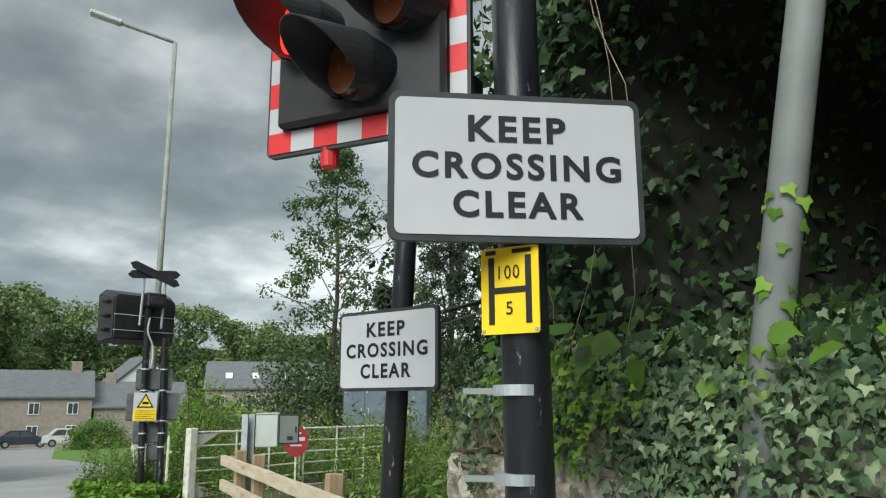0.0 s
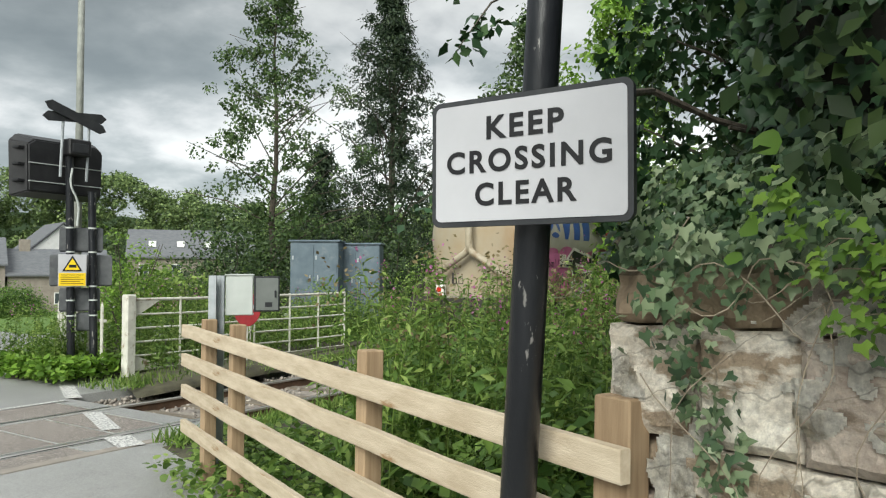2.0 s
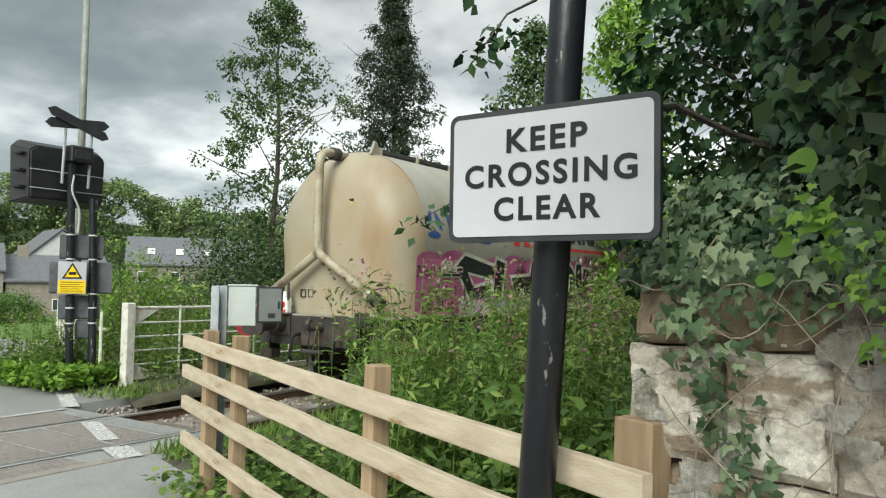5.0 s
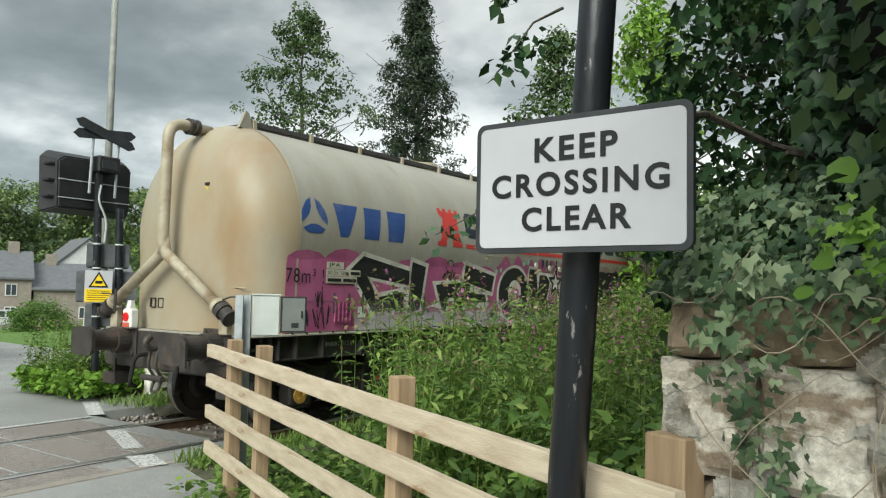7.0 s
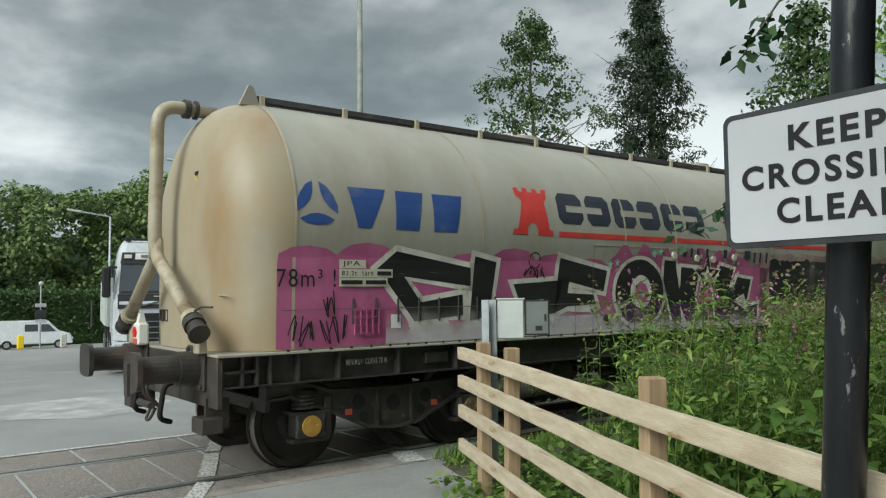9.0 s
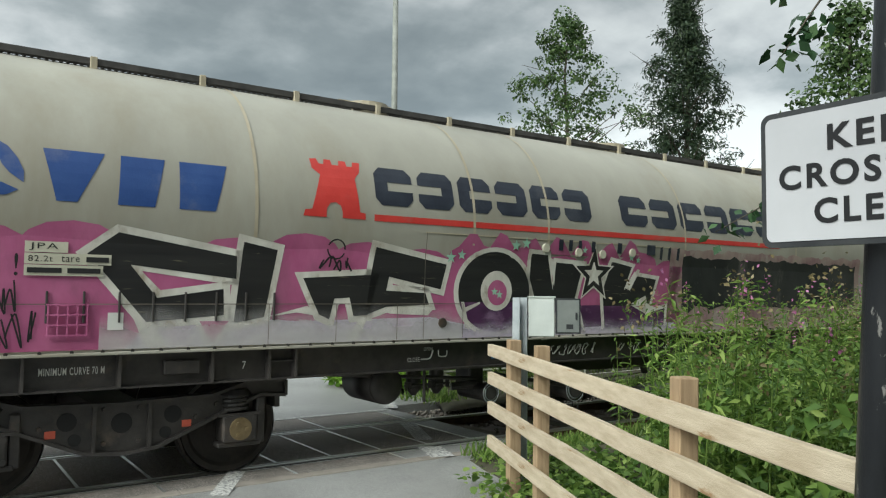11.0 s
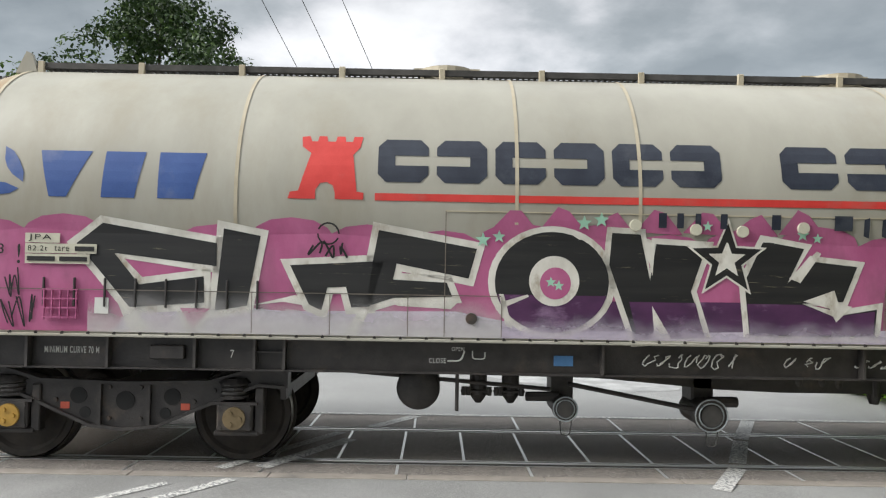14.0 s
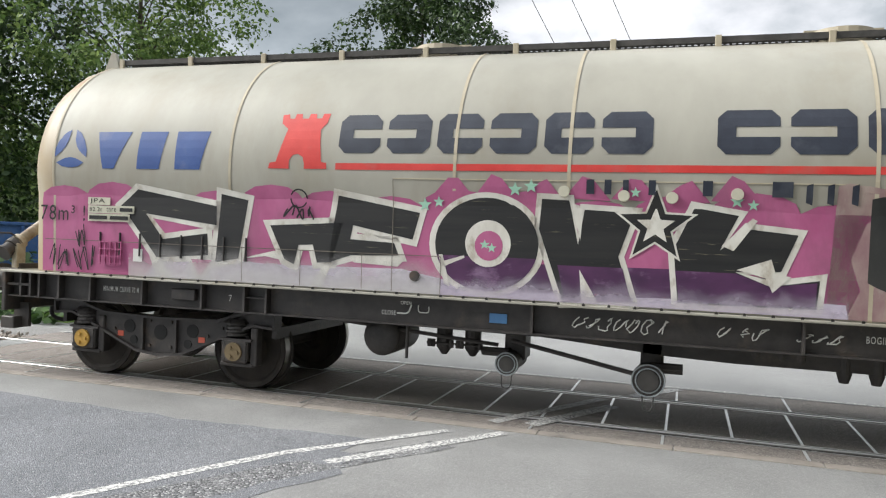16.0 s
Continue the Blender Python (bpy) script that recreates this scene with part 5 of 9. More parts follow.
def tag_line(x, z, w, h, seed):
    rr = random.Random(seed)
    bm = bmesh.new()
    n = int(w / 0.11)
    for i in range(n):
        a0, k, r = rr.uniform(0, 6), rr.uniform(2.5, 6.5), rr.uniform(0.3, 0.5)
        pts = [(x + w * (i + 0.5) / n + 0.05 * math.cos(a0 + k * u / 9) + 0.006 * u * rr.uniform(-0.4, 1), -1.222, z + h * r * math.sin(a0 * 1.3 + 1.25 * k * u / 9)) for u in range(10)]
        tube(bm, pts, 0.0065, 5)
    part("solebar_scrawl", bm, DATAWHITE, wagon)


tag_line(7.36, 1.03, 0.85, 0.14, 3)
tag_line(8.6, 1.03, 0.42, 0.14, 8)
tag_line(9.25, 1.03, 0.35, 0.1, 9)
for e, s in ((0.73, 1), (WAGON_LEN - 0.73, -1)):
    x0, x1 = sorted((e, e + 0.06 * s))
    part("headstock", boxed(x0, x1, -1.33, 1.33, 0.72, 1.17, 0.01), BUFFER, wagon, "rusty headstock beam")
    for y in (-0.865, 0.865):
        buffer = bmesh.new()
        face = [(0.225 * math.copysign(abs(math.cos(a)) ** 0.5, math.cos(a)), 0.17 * math.copysign(abs(math.sin(a)) ** 0.5, math.sin(a))) for a in (i * math.tau / 28 for i in range(28))]
        prism(buffer, face, 0.045, Matrix.Translation((e - 0.60 * s, y, 1.06)) @ Matrix.Rotation(radians(-90 * s), 4, "Z"))
        cyl(buffer, (e - 0.56 * s, y, 1.06), (e - 0.18 * s, y, 1.06), 0.125, 0.125, 20)
        cyl(buffer, (e - 0.2 * s, y, 1.06), (e, y, 1.06), 0.155, 0.16, 20)
        bf = part("buffer", buffer, BUFFER, wagon, "greasy oval buffer")
        base = bmesh.new()
        x0, x1 = sorted((e - 0.03 * s, e))
        box(base, x0, x1, y - 0.22, y + 0.22, 0.86, 1.26, 0.008)
        for dy in (-0.17, 0.17):
            for dz in (0.9, 1.22):
                cyl(base, (e - 0.05 * s, y + dy, dz), (e, y + dy, dz), 0.025, 0.025, 8)
        part("buffer_base", base, BUFFER, bf)
    hook = bmesh.new()
    tube(hook, bend([(e, 0, 1.0), (e - 0.28 * s, 0, 1.0), (e - 0.34 * s, 0, 1.08), (e - 0.26 * s, 0, 1.14)], 5, 0.06), 0.04, 10)
    part("draw_hook", hook, BUFFER, wagon)
    cp = bmesh.new()
    for y in (-0.07, 0.07):
        tube(cp, bend([(e - 0.2 * s, y, 0.98), (e - 0.24 * s, y, 0.78), (e - 0.1 * s, y, 0.62)], 4, 0.08), 0.018, 8)
    tube(cp, [(e - 0.22 * s, -0.2, 0.66), (e - 0.22 * s, 0.2, 0.66)], 0.035, 10)
    tube(cp, bend([(e - 0.14 * s, -0.07, 0.62), (e - 0.2 * s, -0.06, 0.5), (e - 0.2 * s, 0.06, 0.5), (e - 0.14 * s, 0.07, 0.62)], 4, 0.05), 0.016, 8)
    part("screw_coupling", cp, BUFFER, wagon)
    for y in (-0.4, 0.45):
        hose = bmesh.new()
        tube(hose, bend([(e, y, 0.9), (e - 0.16 * s, y, 0.88), (e - 0.2 * s, y + 0.03, 0.55), (e - 0.06 * s, y + 0.12, 0.5)], 5, 0.1), 0.026, 8)
        part("brake_hose", hose, RUBBER, wagon)
    for y in (-1.1, 1.1):
        br = bmesh.new()
        x0, x1 = sorted((e - 0.02 * s, e + 0.2 * s))
        box(br, x0, x1, y - 0.02, y + 0.02, 0.52, 0.8)
        x0, x1 = sorted((e - 0.1 * s, e + 0.1 * s))
        box(br, x0, x1, y - 0.14, y + 0.12, 0.5, 0.64, 0.01)
        part("step_bracket", br, BUFFER, wagon)
# red tail lamp on the deck
tail = bmesh.new()
box(tail, 0.60, 0.72, 0.62, 0.80, 1.20, 1.44, 0.02)
prism(tail, [(0.62, 1.44), (0.70, 1.44), (0.68, 1.54), (0.64, 1.54)], 0.08, Matrix.Translation((0, 0.67, 0)))
lamp = part("tail_lamp", tail, plain("lamp_white", (0.7, 0.7, 0.66), 0.45), wagon, "white tail lamp with red lens")
bm = bmesh.new()
cyl(bm, (0.585, 0.71, 1.34), (0.602, 0.71, 1.34), 0.055, 0.055, 16)
part("lens", bm, plain("tail_red", (0.55, 0.01, 0.012), 0.3, emit=0.25), lamp)
part("label", boxed(0.594, 0.599, 0.64, 0.78, 1.215, 1.27), LABELRED, lamp)

# brake gear and discharge fittings under the middle
belly = bmesh.new()
prism(belly, [(6.0, 0.93), (6.5, 0.84), (7.2, 0.80), (8.2, 0.72), (8.8, 0.70), (10.6, 0.70), (11.6, 0.9)], 1.5, Matrix.Translation((0, -0.75, 0)))
part("hopper_bottom", belly, FRAME, wagon)
bm = bmesh.new()
cyl(bm, (5.38, -0.95, 0.72), (5.38, -0.35, 0.72), 0.2, 0.2, 28)
for y in (-0.95, -0.35):
    bmesh.ops.create_uvsphere(bm, u_segments=24, v_segments=12, radius=0.2, matrix=Matrix.Translation((5.38, y, 0.72)) @ Matrix.Diagonal((1, 0.35, 1, 1)))
part("air_reservoir", bm, FRAME, wagon, "black air reservoir", smooth=True)
for x in (5.95, 6.26):
    bm = bmesh.new()
    cyl(bm, (x, -0.6, 0.86), (x, -0.6, 0.62), 0.085, 0.085, 14)
    cyl(bm, (x, -0.6, 0.62), (x, -0.6, 0.54), 0.085, 0.03, 14)
    tube(bm, [(x - 0.17, -0.68, 0.66), (x + 0.13, -0.68, 0.66)], 0.014, 6)
    for dx in (-0.14, -0.1, 0.1):
        cyl(bm, (x + dx, -0.68, 0.62), (x + dx, -0.68, 0.70), 0.025, 0.025, 8)
    part("relief_valve", bm, FRAME, wagon)
for x, z, r in ((6.72, 0.56, 0.115), (8.05, 0.52, 0.155)):
    bm = bmesh.new()
    cyl(bm, (x, -1.0, z), (x, -0.5, z), r * 0.85, r * 0.85, 20)
    cyl(bm, (x, -1.03, z), (x, -0.97, z), r, r, 24)
    pipe_end = part("outlet_pipe", bm, FRAME, wagon)
    bm = bmesh.new()
    cyl(bm, (x, -1.05, z), (x, -1.03, z), r * 0.62, r * 0.55, 20)
    part("outlet_cap", bm, WALKWAY, pipe_end, "grey outlet cap")
    for q in (0.72, 0.95):
        bm = bmesh.new()
        tube(bm, [(x + r * q * math.cos(a), -1.034, z + r * q * math.sin(a)) for a in (i * math.tau / 24 for i in range(25))], 0.007, 6)
        part("cap_ring", bm, GALV, pipe_end, "worn bright ring")
    bm = bmesh.new()
    tube(bm, bend([(x + 0.06, -1.03, z - r * 0.7), (x + 0.04, -1.03, z - r - 0.12), (x - 0.04, -1.03, z - r - 0.12), (x - 0.05, -1.03, z - r * 0.7)], 4, 0.04), 0.006, 5)
    part("cap_chain", bm, WALKWAY, pipe_end)
    part("outlet_drop", boxed(x - 0.09, x + 0.12, -0.75, -0.45, z, 0.95, 0.02), FRAME, wagon)
for a, b, r in (((6.75, -0.95, 0.78), (7.95, -0.98, 0.56), 0.022), ((4.75, -0.9, 0.86), (6.6, -0.9, 0.72), 0.02), ((5.0, -1.0, 0.88), (7.0, -1.0, 0.86), 0.018), ((5.73, -1.15, 0.9), (5.73, -1.15, 0.55), 0.017), ((6.2, -0.8, 0.84), (7.2, -0.8, 0.84), 0.016), ((8.05, -0.85, 0.62), (8.35, -0.85, 0.62), 0.05), ((6.4, -0.7, 0.62), (6.7, -0.8, 0.64), 0.045)):
    bm = bmesh.new()
    cyl(bm, a, b, r, r, 8)
    part("brake_rod", bm, FRAME, wagon)
for x, low in ((8.98, 0.80), (9.2, 0.80), (9.36, 0.78), (9.72, 0.68), (9.98, 0.68), (10.3, 0.68)):
    bm = bmesh.new()
    cyl(bm, (x, -0.7, 0.90), (x, -0.7, low), 0.065, 0.065, 14)
    cyl(bm, (x, -0.7, low), (x, -0.7, low - 0.08), 0.065, 0.04, 14)
    part("relief_valve", bm, FRAME, wagon)

# bogies
WHEEL_R = 0.45
WHEELSETS = []


def wheel_mesh():
    bm = bmesh.new()
    prof = [(-0.06, 0.06), (-0.10, 0.10), (-0.10, 0.15), (-0.045, 0.2), (-0.035, 0.36), (-0.065, 0.39), (-0.065, 0.44), (0.045, 0.452), (0.055, 0.478), (0.072, 0.478), (0.075, 0.39), (0.03, 0.36), (0.04, 0.2), (0.09, 0.15), (0.09, 0.08)]
    seg = 40
    rings = [[bm.verts.new((r * math.cos(k * math.tau / seg), y, r * math.sin(k * math.tau / seg))) for k in range(seg)] for y, r in prof]
    for a, b in zip(rings, rings[1:]):
        for k in range(seg):
            bm.faces.new((a[k], b[k], b[(k + 1) % seg], a[(k + 1) % seg]))
    bm.faces.new(rings[0])
    bm.faces.new(rings[-1][::-1])
    bmesh.ops.recalc_face_normals(bm, faces=bm.faces[:])
    return bm


def sideframe():
    """The pressed frame of the bogie, in x from its middle and z."""
    up = [(-1.45, 0.86), (-1.15, 0.88), (-0.75, 0.76), (0.0, 0.74), (0.75, 0.76), (1.15, 0.88), (1.45, 0.86)]
    down = [(1.45, 0.72), (1.2, 0.74), (0.85, 0.6), (0.3, 0.36), (0.0, 0.33), (-0.3, 0.36), (-0.85, 0.6), (-1.2, 0.74), (-1.45, 0.72)]
    return up + down


def bogie(xc):
    # wheelsets hang from the wagon one by one, as each turns
    bm = bmesh.new()
    for s in (-1, 1):
        prism(bm, sideframe(), 0.05, Matrix.Translation((xc, 1.03 * s - 0.025, 0)))
        edge = sideframe()
        for (ax, az), (bx, bz) in zip(edge, edge[1:] + edge[:1]):
            d = Vector((bx - ax, 0, bz - az))
            m = Matrix.Translation((xc + ax, 1.03 * s, az)) @ d.to_track_quat("X", "Z").to_matrix().to_4x4()
            box(bm, 0, d.length, -0.075, 0.075, -0.014, 0.014, 0, m)
        for dx in (-0.22, 0.22):
            box(bm, xc + dx - 0.015, xc + dx + 0.015, 1.03 * s - 0.07, 1.03 * s + 0.07, 0.36, 0.75)
    box(bm, xc - 0.2, xc + 0.2, -1.0, 1.0, 0.45, 0.72)
    for dx in (-1.42, 1.38):
        box(bm, xc + dx, xc + dx + 0.05, -1.0, 1.0, 0.6, 0.72)
    part("bogie_side", bm, FRAME, wagon, "grimy pressed-steel bogie frame")
    for s in (-1, 1):
        # solid black discs in place of the shaded holes through the frame
        for dx, dz, r in ((-0.42, 0.62, 0.075), (0.0, 0.58, 0.085), (0.42, 0.62, 0.075), (-0.36, 0.47, 0.05), (0.36, 0.47, 0.05)):
            bm = bmesh.new()
            cyl(bm, (xc + dx, 1.03 * s - 0.03 * s, dz), (xc + dx, 1.03 * s + 0.032 * s, dz), r, r, 18)
            part("frame_hole", bm, RUBBER, wagon)
        for dx, dz in ((-0.95, 0.72), (-0.8, 0.68), (-0.62, 0.58), (0.62, 0.58), (0.8, 0.68), (0.95, 0.72), (-0.14, 0.42), (0.14, 0.42), (-0.14, 0.70), (0.14, 0.70)):
            bm = bmesh.new()
            cyl(bm, (xc + dx, 1.03 * s + 0.02 * s, dz), (xc + dx, 1.03 * s + 0.045 * s, dz), 0.022, 0.018, 8)
            part("frame_bolt", bm, BUFFER, wagon)
    for dx in (-1.0, 1.0):
        x = xc + dx
        ws = new("wheelset")
        ws.parent = wagon
        ws.matrix_basis = Matrix.Translation((x, 0, WHEEL_R))
        for s in (-1, 1):
            w = wheel_mesh()
            bmesh.ops.transform(w, matrix=Matrix.Translation((0, 0.7525 * s, 0)) @ Matrix.Diagonal((1, -s, 1, 1)), verts=w.verts[:])
            bmesh.ops.recalc_face_normals(w, faces=w.faces[:])
            part("wheel", w, WHEEL, ws, "dark steel wheel")
            rim = bmesh.new()
            cyl(rim, (0, 0.7525 * s - 0.046 * s, 0), (0, 0.7525 * s + 0.066 * s, 0), 0.4535, 0.4525, 40, False)
            part("tread", rim, TYRE, ws, "polished tread")
        bm = bmesh.new()
        cyl(bm, (0, -0.95, 0), (0, 0.95, 0), 0.08, 0.08, 14)
        part("axle", bm, WHEEL, ws)
        WHEELSETS.append((ws, x))
        for s in (-1, 1):
            ab = bmesh.new()
            box(ab, x - 0.16, x + 0.16, 1.03 * s - 0.11, 1.03 * s + 0.09, 0.33, 0.58, 0.02)
            box(ab, x - 0.19, x + 0.21, 1.03 * s - 0.07, 1.03 * s + 0.07, 0.285, 0.33, 0.01)
            for q in (-0.13, 0.13):
                cyl(ab, (x + q, 1.03 * s + 0.08 * s, 0.535), (x + q, 1.03 * s + 0.115 * s, 0.535), 0.022, 0.022, 8)
                cyl(ab, (x + q, 1.03 * s + 0.08 * s, 0.365), (x + q, 1.03 * s + 0.115 * s, 0.365), 0.022, 0.022, 8)
            box(ab, x + 0.17, x + 0.25, 1.03 * s - 0.06, 1.03 * s + 0.06, 0.3, 0.72, 0.01)
            axlebox = part("axlebox", ab, FRAME, wagon)
            bm = bmesh.new()
            cyl(bm, (x, 1.03 * s + 0.08 * s, 0.45), (x, 1.03 * s + 0.13 * s, 0.45), 0.105, 0.10, 22)
            for q in range(3):
                cyl(bm, (x + 0.055 * math.cos(q * 2.1), 1.03 * s + 0.12 * s, 0.45 + 0.055 * math.sin(q * 2.1)), (x + 0.055 * math.cos(q * 2.1), 1.03 * s + 0.15 * s, 0.45 + 0.055 * math.sin(q * 2.1)), 0.02, 0.02, 8)
            part("axle_cover", bm, ORANGE if dx < 0 and xc < 8 else surf("greasy_cover", (0.12, 0.085, 0.04), (0.2, 0.15, 0.08), rough=0.6), axlebox, "round bolted axle cover")
            sp = bmesh.new()
            tube(sp, [(x - 0.02 + 0.115 * math.cos(u * 0.6), 1.03 * s + 0.10 * math.sin(u * 0.6), 0.60 + 0.0036 * u) for u in range(44)], 0.02, 6)
            cyl(sp, (x - 0.02, 1.03 * s, 0.755), (x - 0.02, 1.03 * s, 0.80), 0.15, 0.11, 18)
            box(sp, x - 0.2, x + 0.2, 1.03 * s - 0.1, 1.03 * s + 0.1, 0.565, 0.59)
            part("suspension_spring", sp, FRAME, wagon)
            part("axlebox_label", boxed(x + (0.42 if dx < 0 else -0.5), x + (0.5 if dx < 0 else -0.42), 1.03 * s + 0.026 * s - 0.004, 1.03 * s + 0.026 * s + 0.004, 0.5, 0.56), LABELRED, wagon)


bogie(2.75)
bogie(WAGON_LEN - 2.75)

# ---- timber fence ----
def fence():
    t = thing("timber_fence", "new sawn timber post-and-rail fence beside the crossing", "fence")
    u = Vector((0.404, 0.915, 0)).normalized()
    side = Vector((-u.y, u.x, 0))
    p0 = Vector((1.30, -2.26, 0))
    posts = (Vector((1.30, -2.26, 0)), Vector((1.02, -2.90, 0)), Vector((0.16, -4.82, 0)), Vector((-0.49, -6.34, 0)))
    ang = math.degrees(math.atan2(u.y, u.x))
    for k, p in enumerate(posts):
        bm = boxed(-0.05 if k < 3 else -0.085, 0.05 if k < 3 else 0.06, -0.05, 0.05, -0.1, 1.31, 0.006)
        ob = part("post", bm, POSTWOOD, t, "brown treated square post")
        ob.matrix_basis = pose(p.x, p.y, 0, 0.4 * k, -0.3, ang + (3, -2, 1, 4)[k])
    a = posts[0] + u * 0.5
    b = posts[3] - u * 0.13
    length = (b - a).length
    for k, (za, zb) in enumerate(((1.19, 1.125), (0.945, 0.89), (0.685, 0.64), (0.39, 0.36))):
        bm = bmesh.new()
        n = 16
        rows = []
        for i in range(n + 1):
            w = 0.008 * noise.noise(Vector((i * 0.6, k * 7.0, 0)))
            rows.append([bm.verts.new((length * i / n, y, z + w)) for y, z in ((-0.019, -0.052), (0.019, -0.052), (0.021, -0.045), (0.021, 0.045), (0.019, 0.052), (-0.019, 0.052), (-0.021, 0.045), (-0.021, -0.045))])
        for r, s in zip(rows, rows[1:]):
            for i in range(8):
                bm.faces.new((r[i], r[(i + 1) % 8], s[(i + 1) % 8], s[i]))
        bm.faces.new(rows[0][::-1])
        bm.faces.new(rows[-1])
        bmesh.ops.recalc_face_normals(bm, faces=bm.faces[:])
        ob = part("fence_rail", bm, WOOD, t, "pale sawn timber rail")
        p, q = a + side * 0.073 + Vector((0, 0, za)), b + side * 0.073 + Vector((0, 0, zb))
        ob.matrix_basis = Matrix.Translation(p) @ (q - p).to_track_quat("X", "Z").to_matrix().to_4x4()
        for p in posts:
            s = (p - a).length
            for dz in (-0.025, 0.025):
                nail = bmesh.new()
                cyl(nail, (s + 0.01 * dz, 0.0205, dz), (s + 0.01 * dz, 0.0235, dz), 0.006, 0.006, 8)
                part("nail", nail, RAILRUST, ob)


fence()


# ---- signs ----
def plate_sign(name, label, m, w, h):
    """The white plate: KEEP / CROSSING / CLEAR, black on white, dark edge."""
    t = thing(name, label, "road sign", m, "keep crossing clear signs")
    bm = bmesh.new()
    prism(bm, rounded(-w / 2, w / 2, -h / 2, h / 2, 0.03), 0.022)
    part("backing", bm, SIGNGREY, t, "dark grey edge and back")
    bm = bmesh.new()
    prism(bm, rounded(-w / 2 + 0.017, w / 2 - 0.017, -h / 2 + 0.017, h / 2 - 0.017, 0.02), 0.003, Matrix.Translation((0, -0.003, 0)))
    part("face", bm, SIGNWHITE, t, "reflective white face")
    for text, z, ww in (("KEEP", 0.104, 0.265), ("CROSSING", 0.001, 0.562), ("CLEAR", -0.103, 0.348)):
        letters("lettering", text, ww, 0.073, Matrix.Translation((0, -0.0055, z)), SIGNBLACK, t, 0.03)
    for z in (-h * 0.3, h * 0.3):
        part("channel", boxed(-w * 0.42, w * 0.42, 0.022, 0.045, z - 0.02, z + 0.02), GALV, t)
    return t


def round_pole(name, label, a, b, r, material, category="pole", seg=24):
    t = thing(name, label, category)
    bm = bmesh.new()
    cyl(bm, a, b, r, r, seg)
    part("shaft", bm, material, t, smooth=True)
    return t


plate_sign("crossing_sign", "white KEEP CROSSING CLEAR sign on a black pole by the fence", pose(-0.735, -6.163, 2.042, 0, 0, -91), 0.685, 0.405)
q = round_pole("sign_pole", "scuffed black steel pole leaning beside the timber fence", (-0.655, -6.035, -0.05), (-0.53, -6.29, 5.2), 0.057, BLACKPOLE)
for z in (1.95, 2.16):
    k = z / 5.2
    bm = bmesh.new()
    tube(bm, [(-0.655 + 0.125 * k + 0.061 * math.cos(a), -6.035 - 0.255 * k + 0.061 * math.sin(a), z) for a in (i * math.tau / 20 for i in range(21))], 0.006, 6)
    part("clamp", bm, GALV, q)

plate_sign("crossing_sign", "white KEEP CROSSING CLEAR sign over a yellow hydrant plate", pose(-1.895, -7.735, 2.397, 0, 0, -43.8), 0.685, 0.405)
p = round_pole("signal_pole", "thick black steel pole with pale cable ties, beside the wall", (-1.775, -7.69, -0.05), (-1.785, -7.645, 4.4), 0.066, BLACKPOLE)
for z in (1.58, 1.805):
    bm = bmesh.new()
    cyl(bm, (-1.795, -7.657, z), (-1.795, -7.657, z + 0.028), 0.0695, 0.0695, 28)
    band = part("steel_band", bm, GALV, p, "pale steel strap")
    bm = bmesh.new()
    turn = Matrix.Translation((-1.795, -7.657, 0)) @ Matrix.Rotation(radians(118), 4, "Z")
    box(bm, 0.05, 0.15, -0.012, 0.012, z + 0.004, z + 0.009, 0, turn)
    box(bm, 0.05, 0.15, 0.007, 0.012, z + 0.009, z + 0.02, 0, turn)
    part("channel_arm", bm, CABDARK, band)


def hydrant_plate():
    t = thing("hydrant_plate", "yellow hydrant plate with a black H on the black pole", "sign", pose(-1.858, -7.676, 2.08, 0, 0, -83.5))
    bm = bmesh.new()
    prism(bm, rounded(-0.086, 0.086, -0.116, 0.116, 0.008, 3), 0.005)
    part("plate", bm, YELLOW, t)
    bm = bmesh.new()
    for x in (-0.062, 0.048):
        box(bm, x, x + 0.017, -0.0025, 0, -0.09, 0.09)
    box(bm, -0.045, 0.048, -0.0025, 0, -0.008, 0.008)
    part("letter", bm, SIGNBLACK, t)
    letters("numerals", "100", 0.062, 0.036, Matrix.Translation((0.0, -0.003, 0.048)), SIGNBLACK, t)
    letters("numerals", "5", 0.02, 0.034, Matrix.Translation((0.0, -0.003, -0.048)), SIGNBLACK, t)
    for x, w in ((-0.07, 0.03), (0.01, 0.055)):
        part("marker_scrawl", boxed(x, x + w, -0.003, 0, 0.098, 0.109), SIGNBLACK, t)
    for x in (-0.078, 0.078):
        bm = bmesh.new()
        cyl(bm, (x, -0.004, -0.106), (x, 0, -0.106), 0.005, 0.005, 8)
        part("rivet", bm, GALV, t)


hydrant_plate()


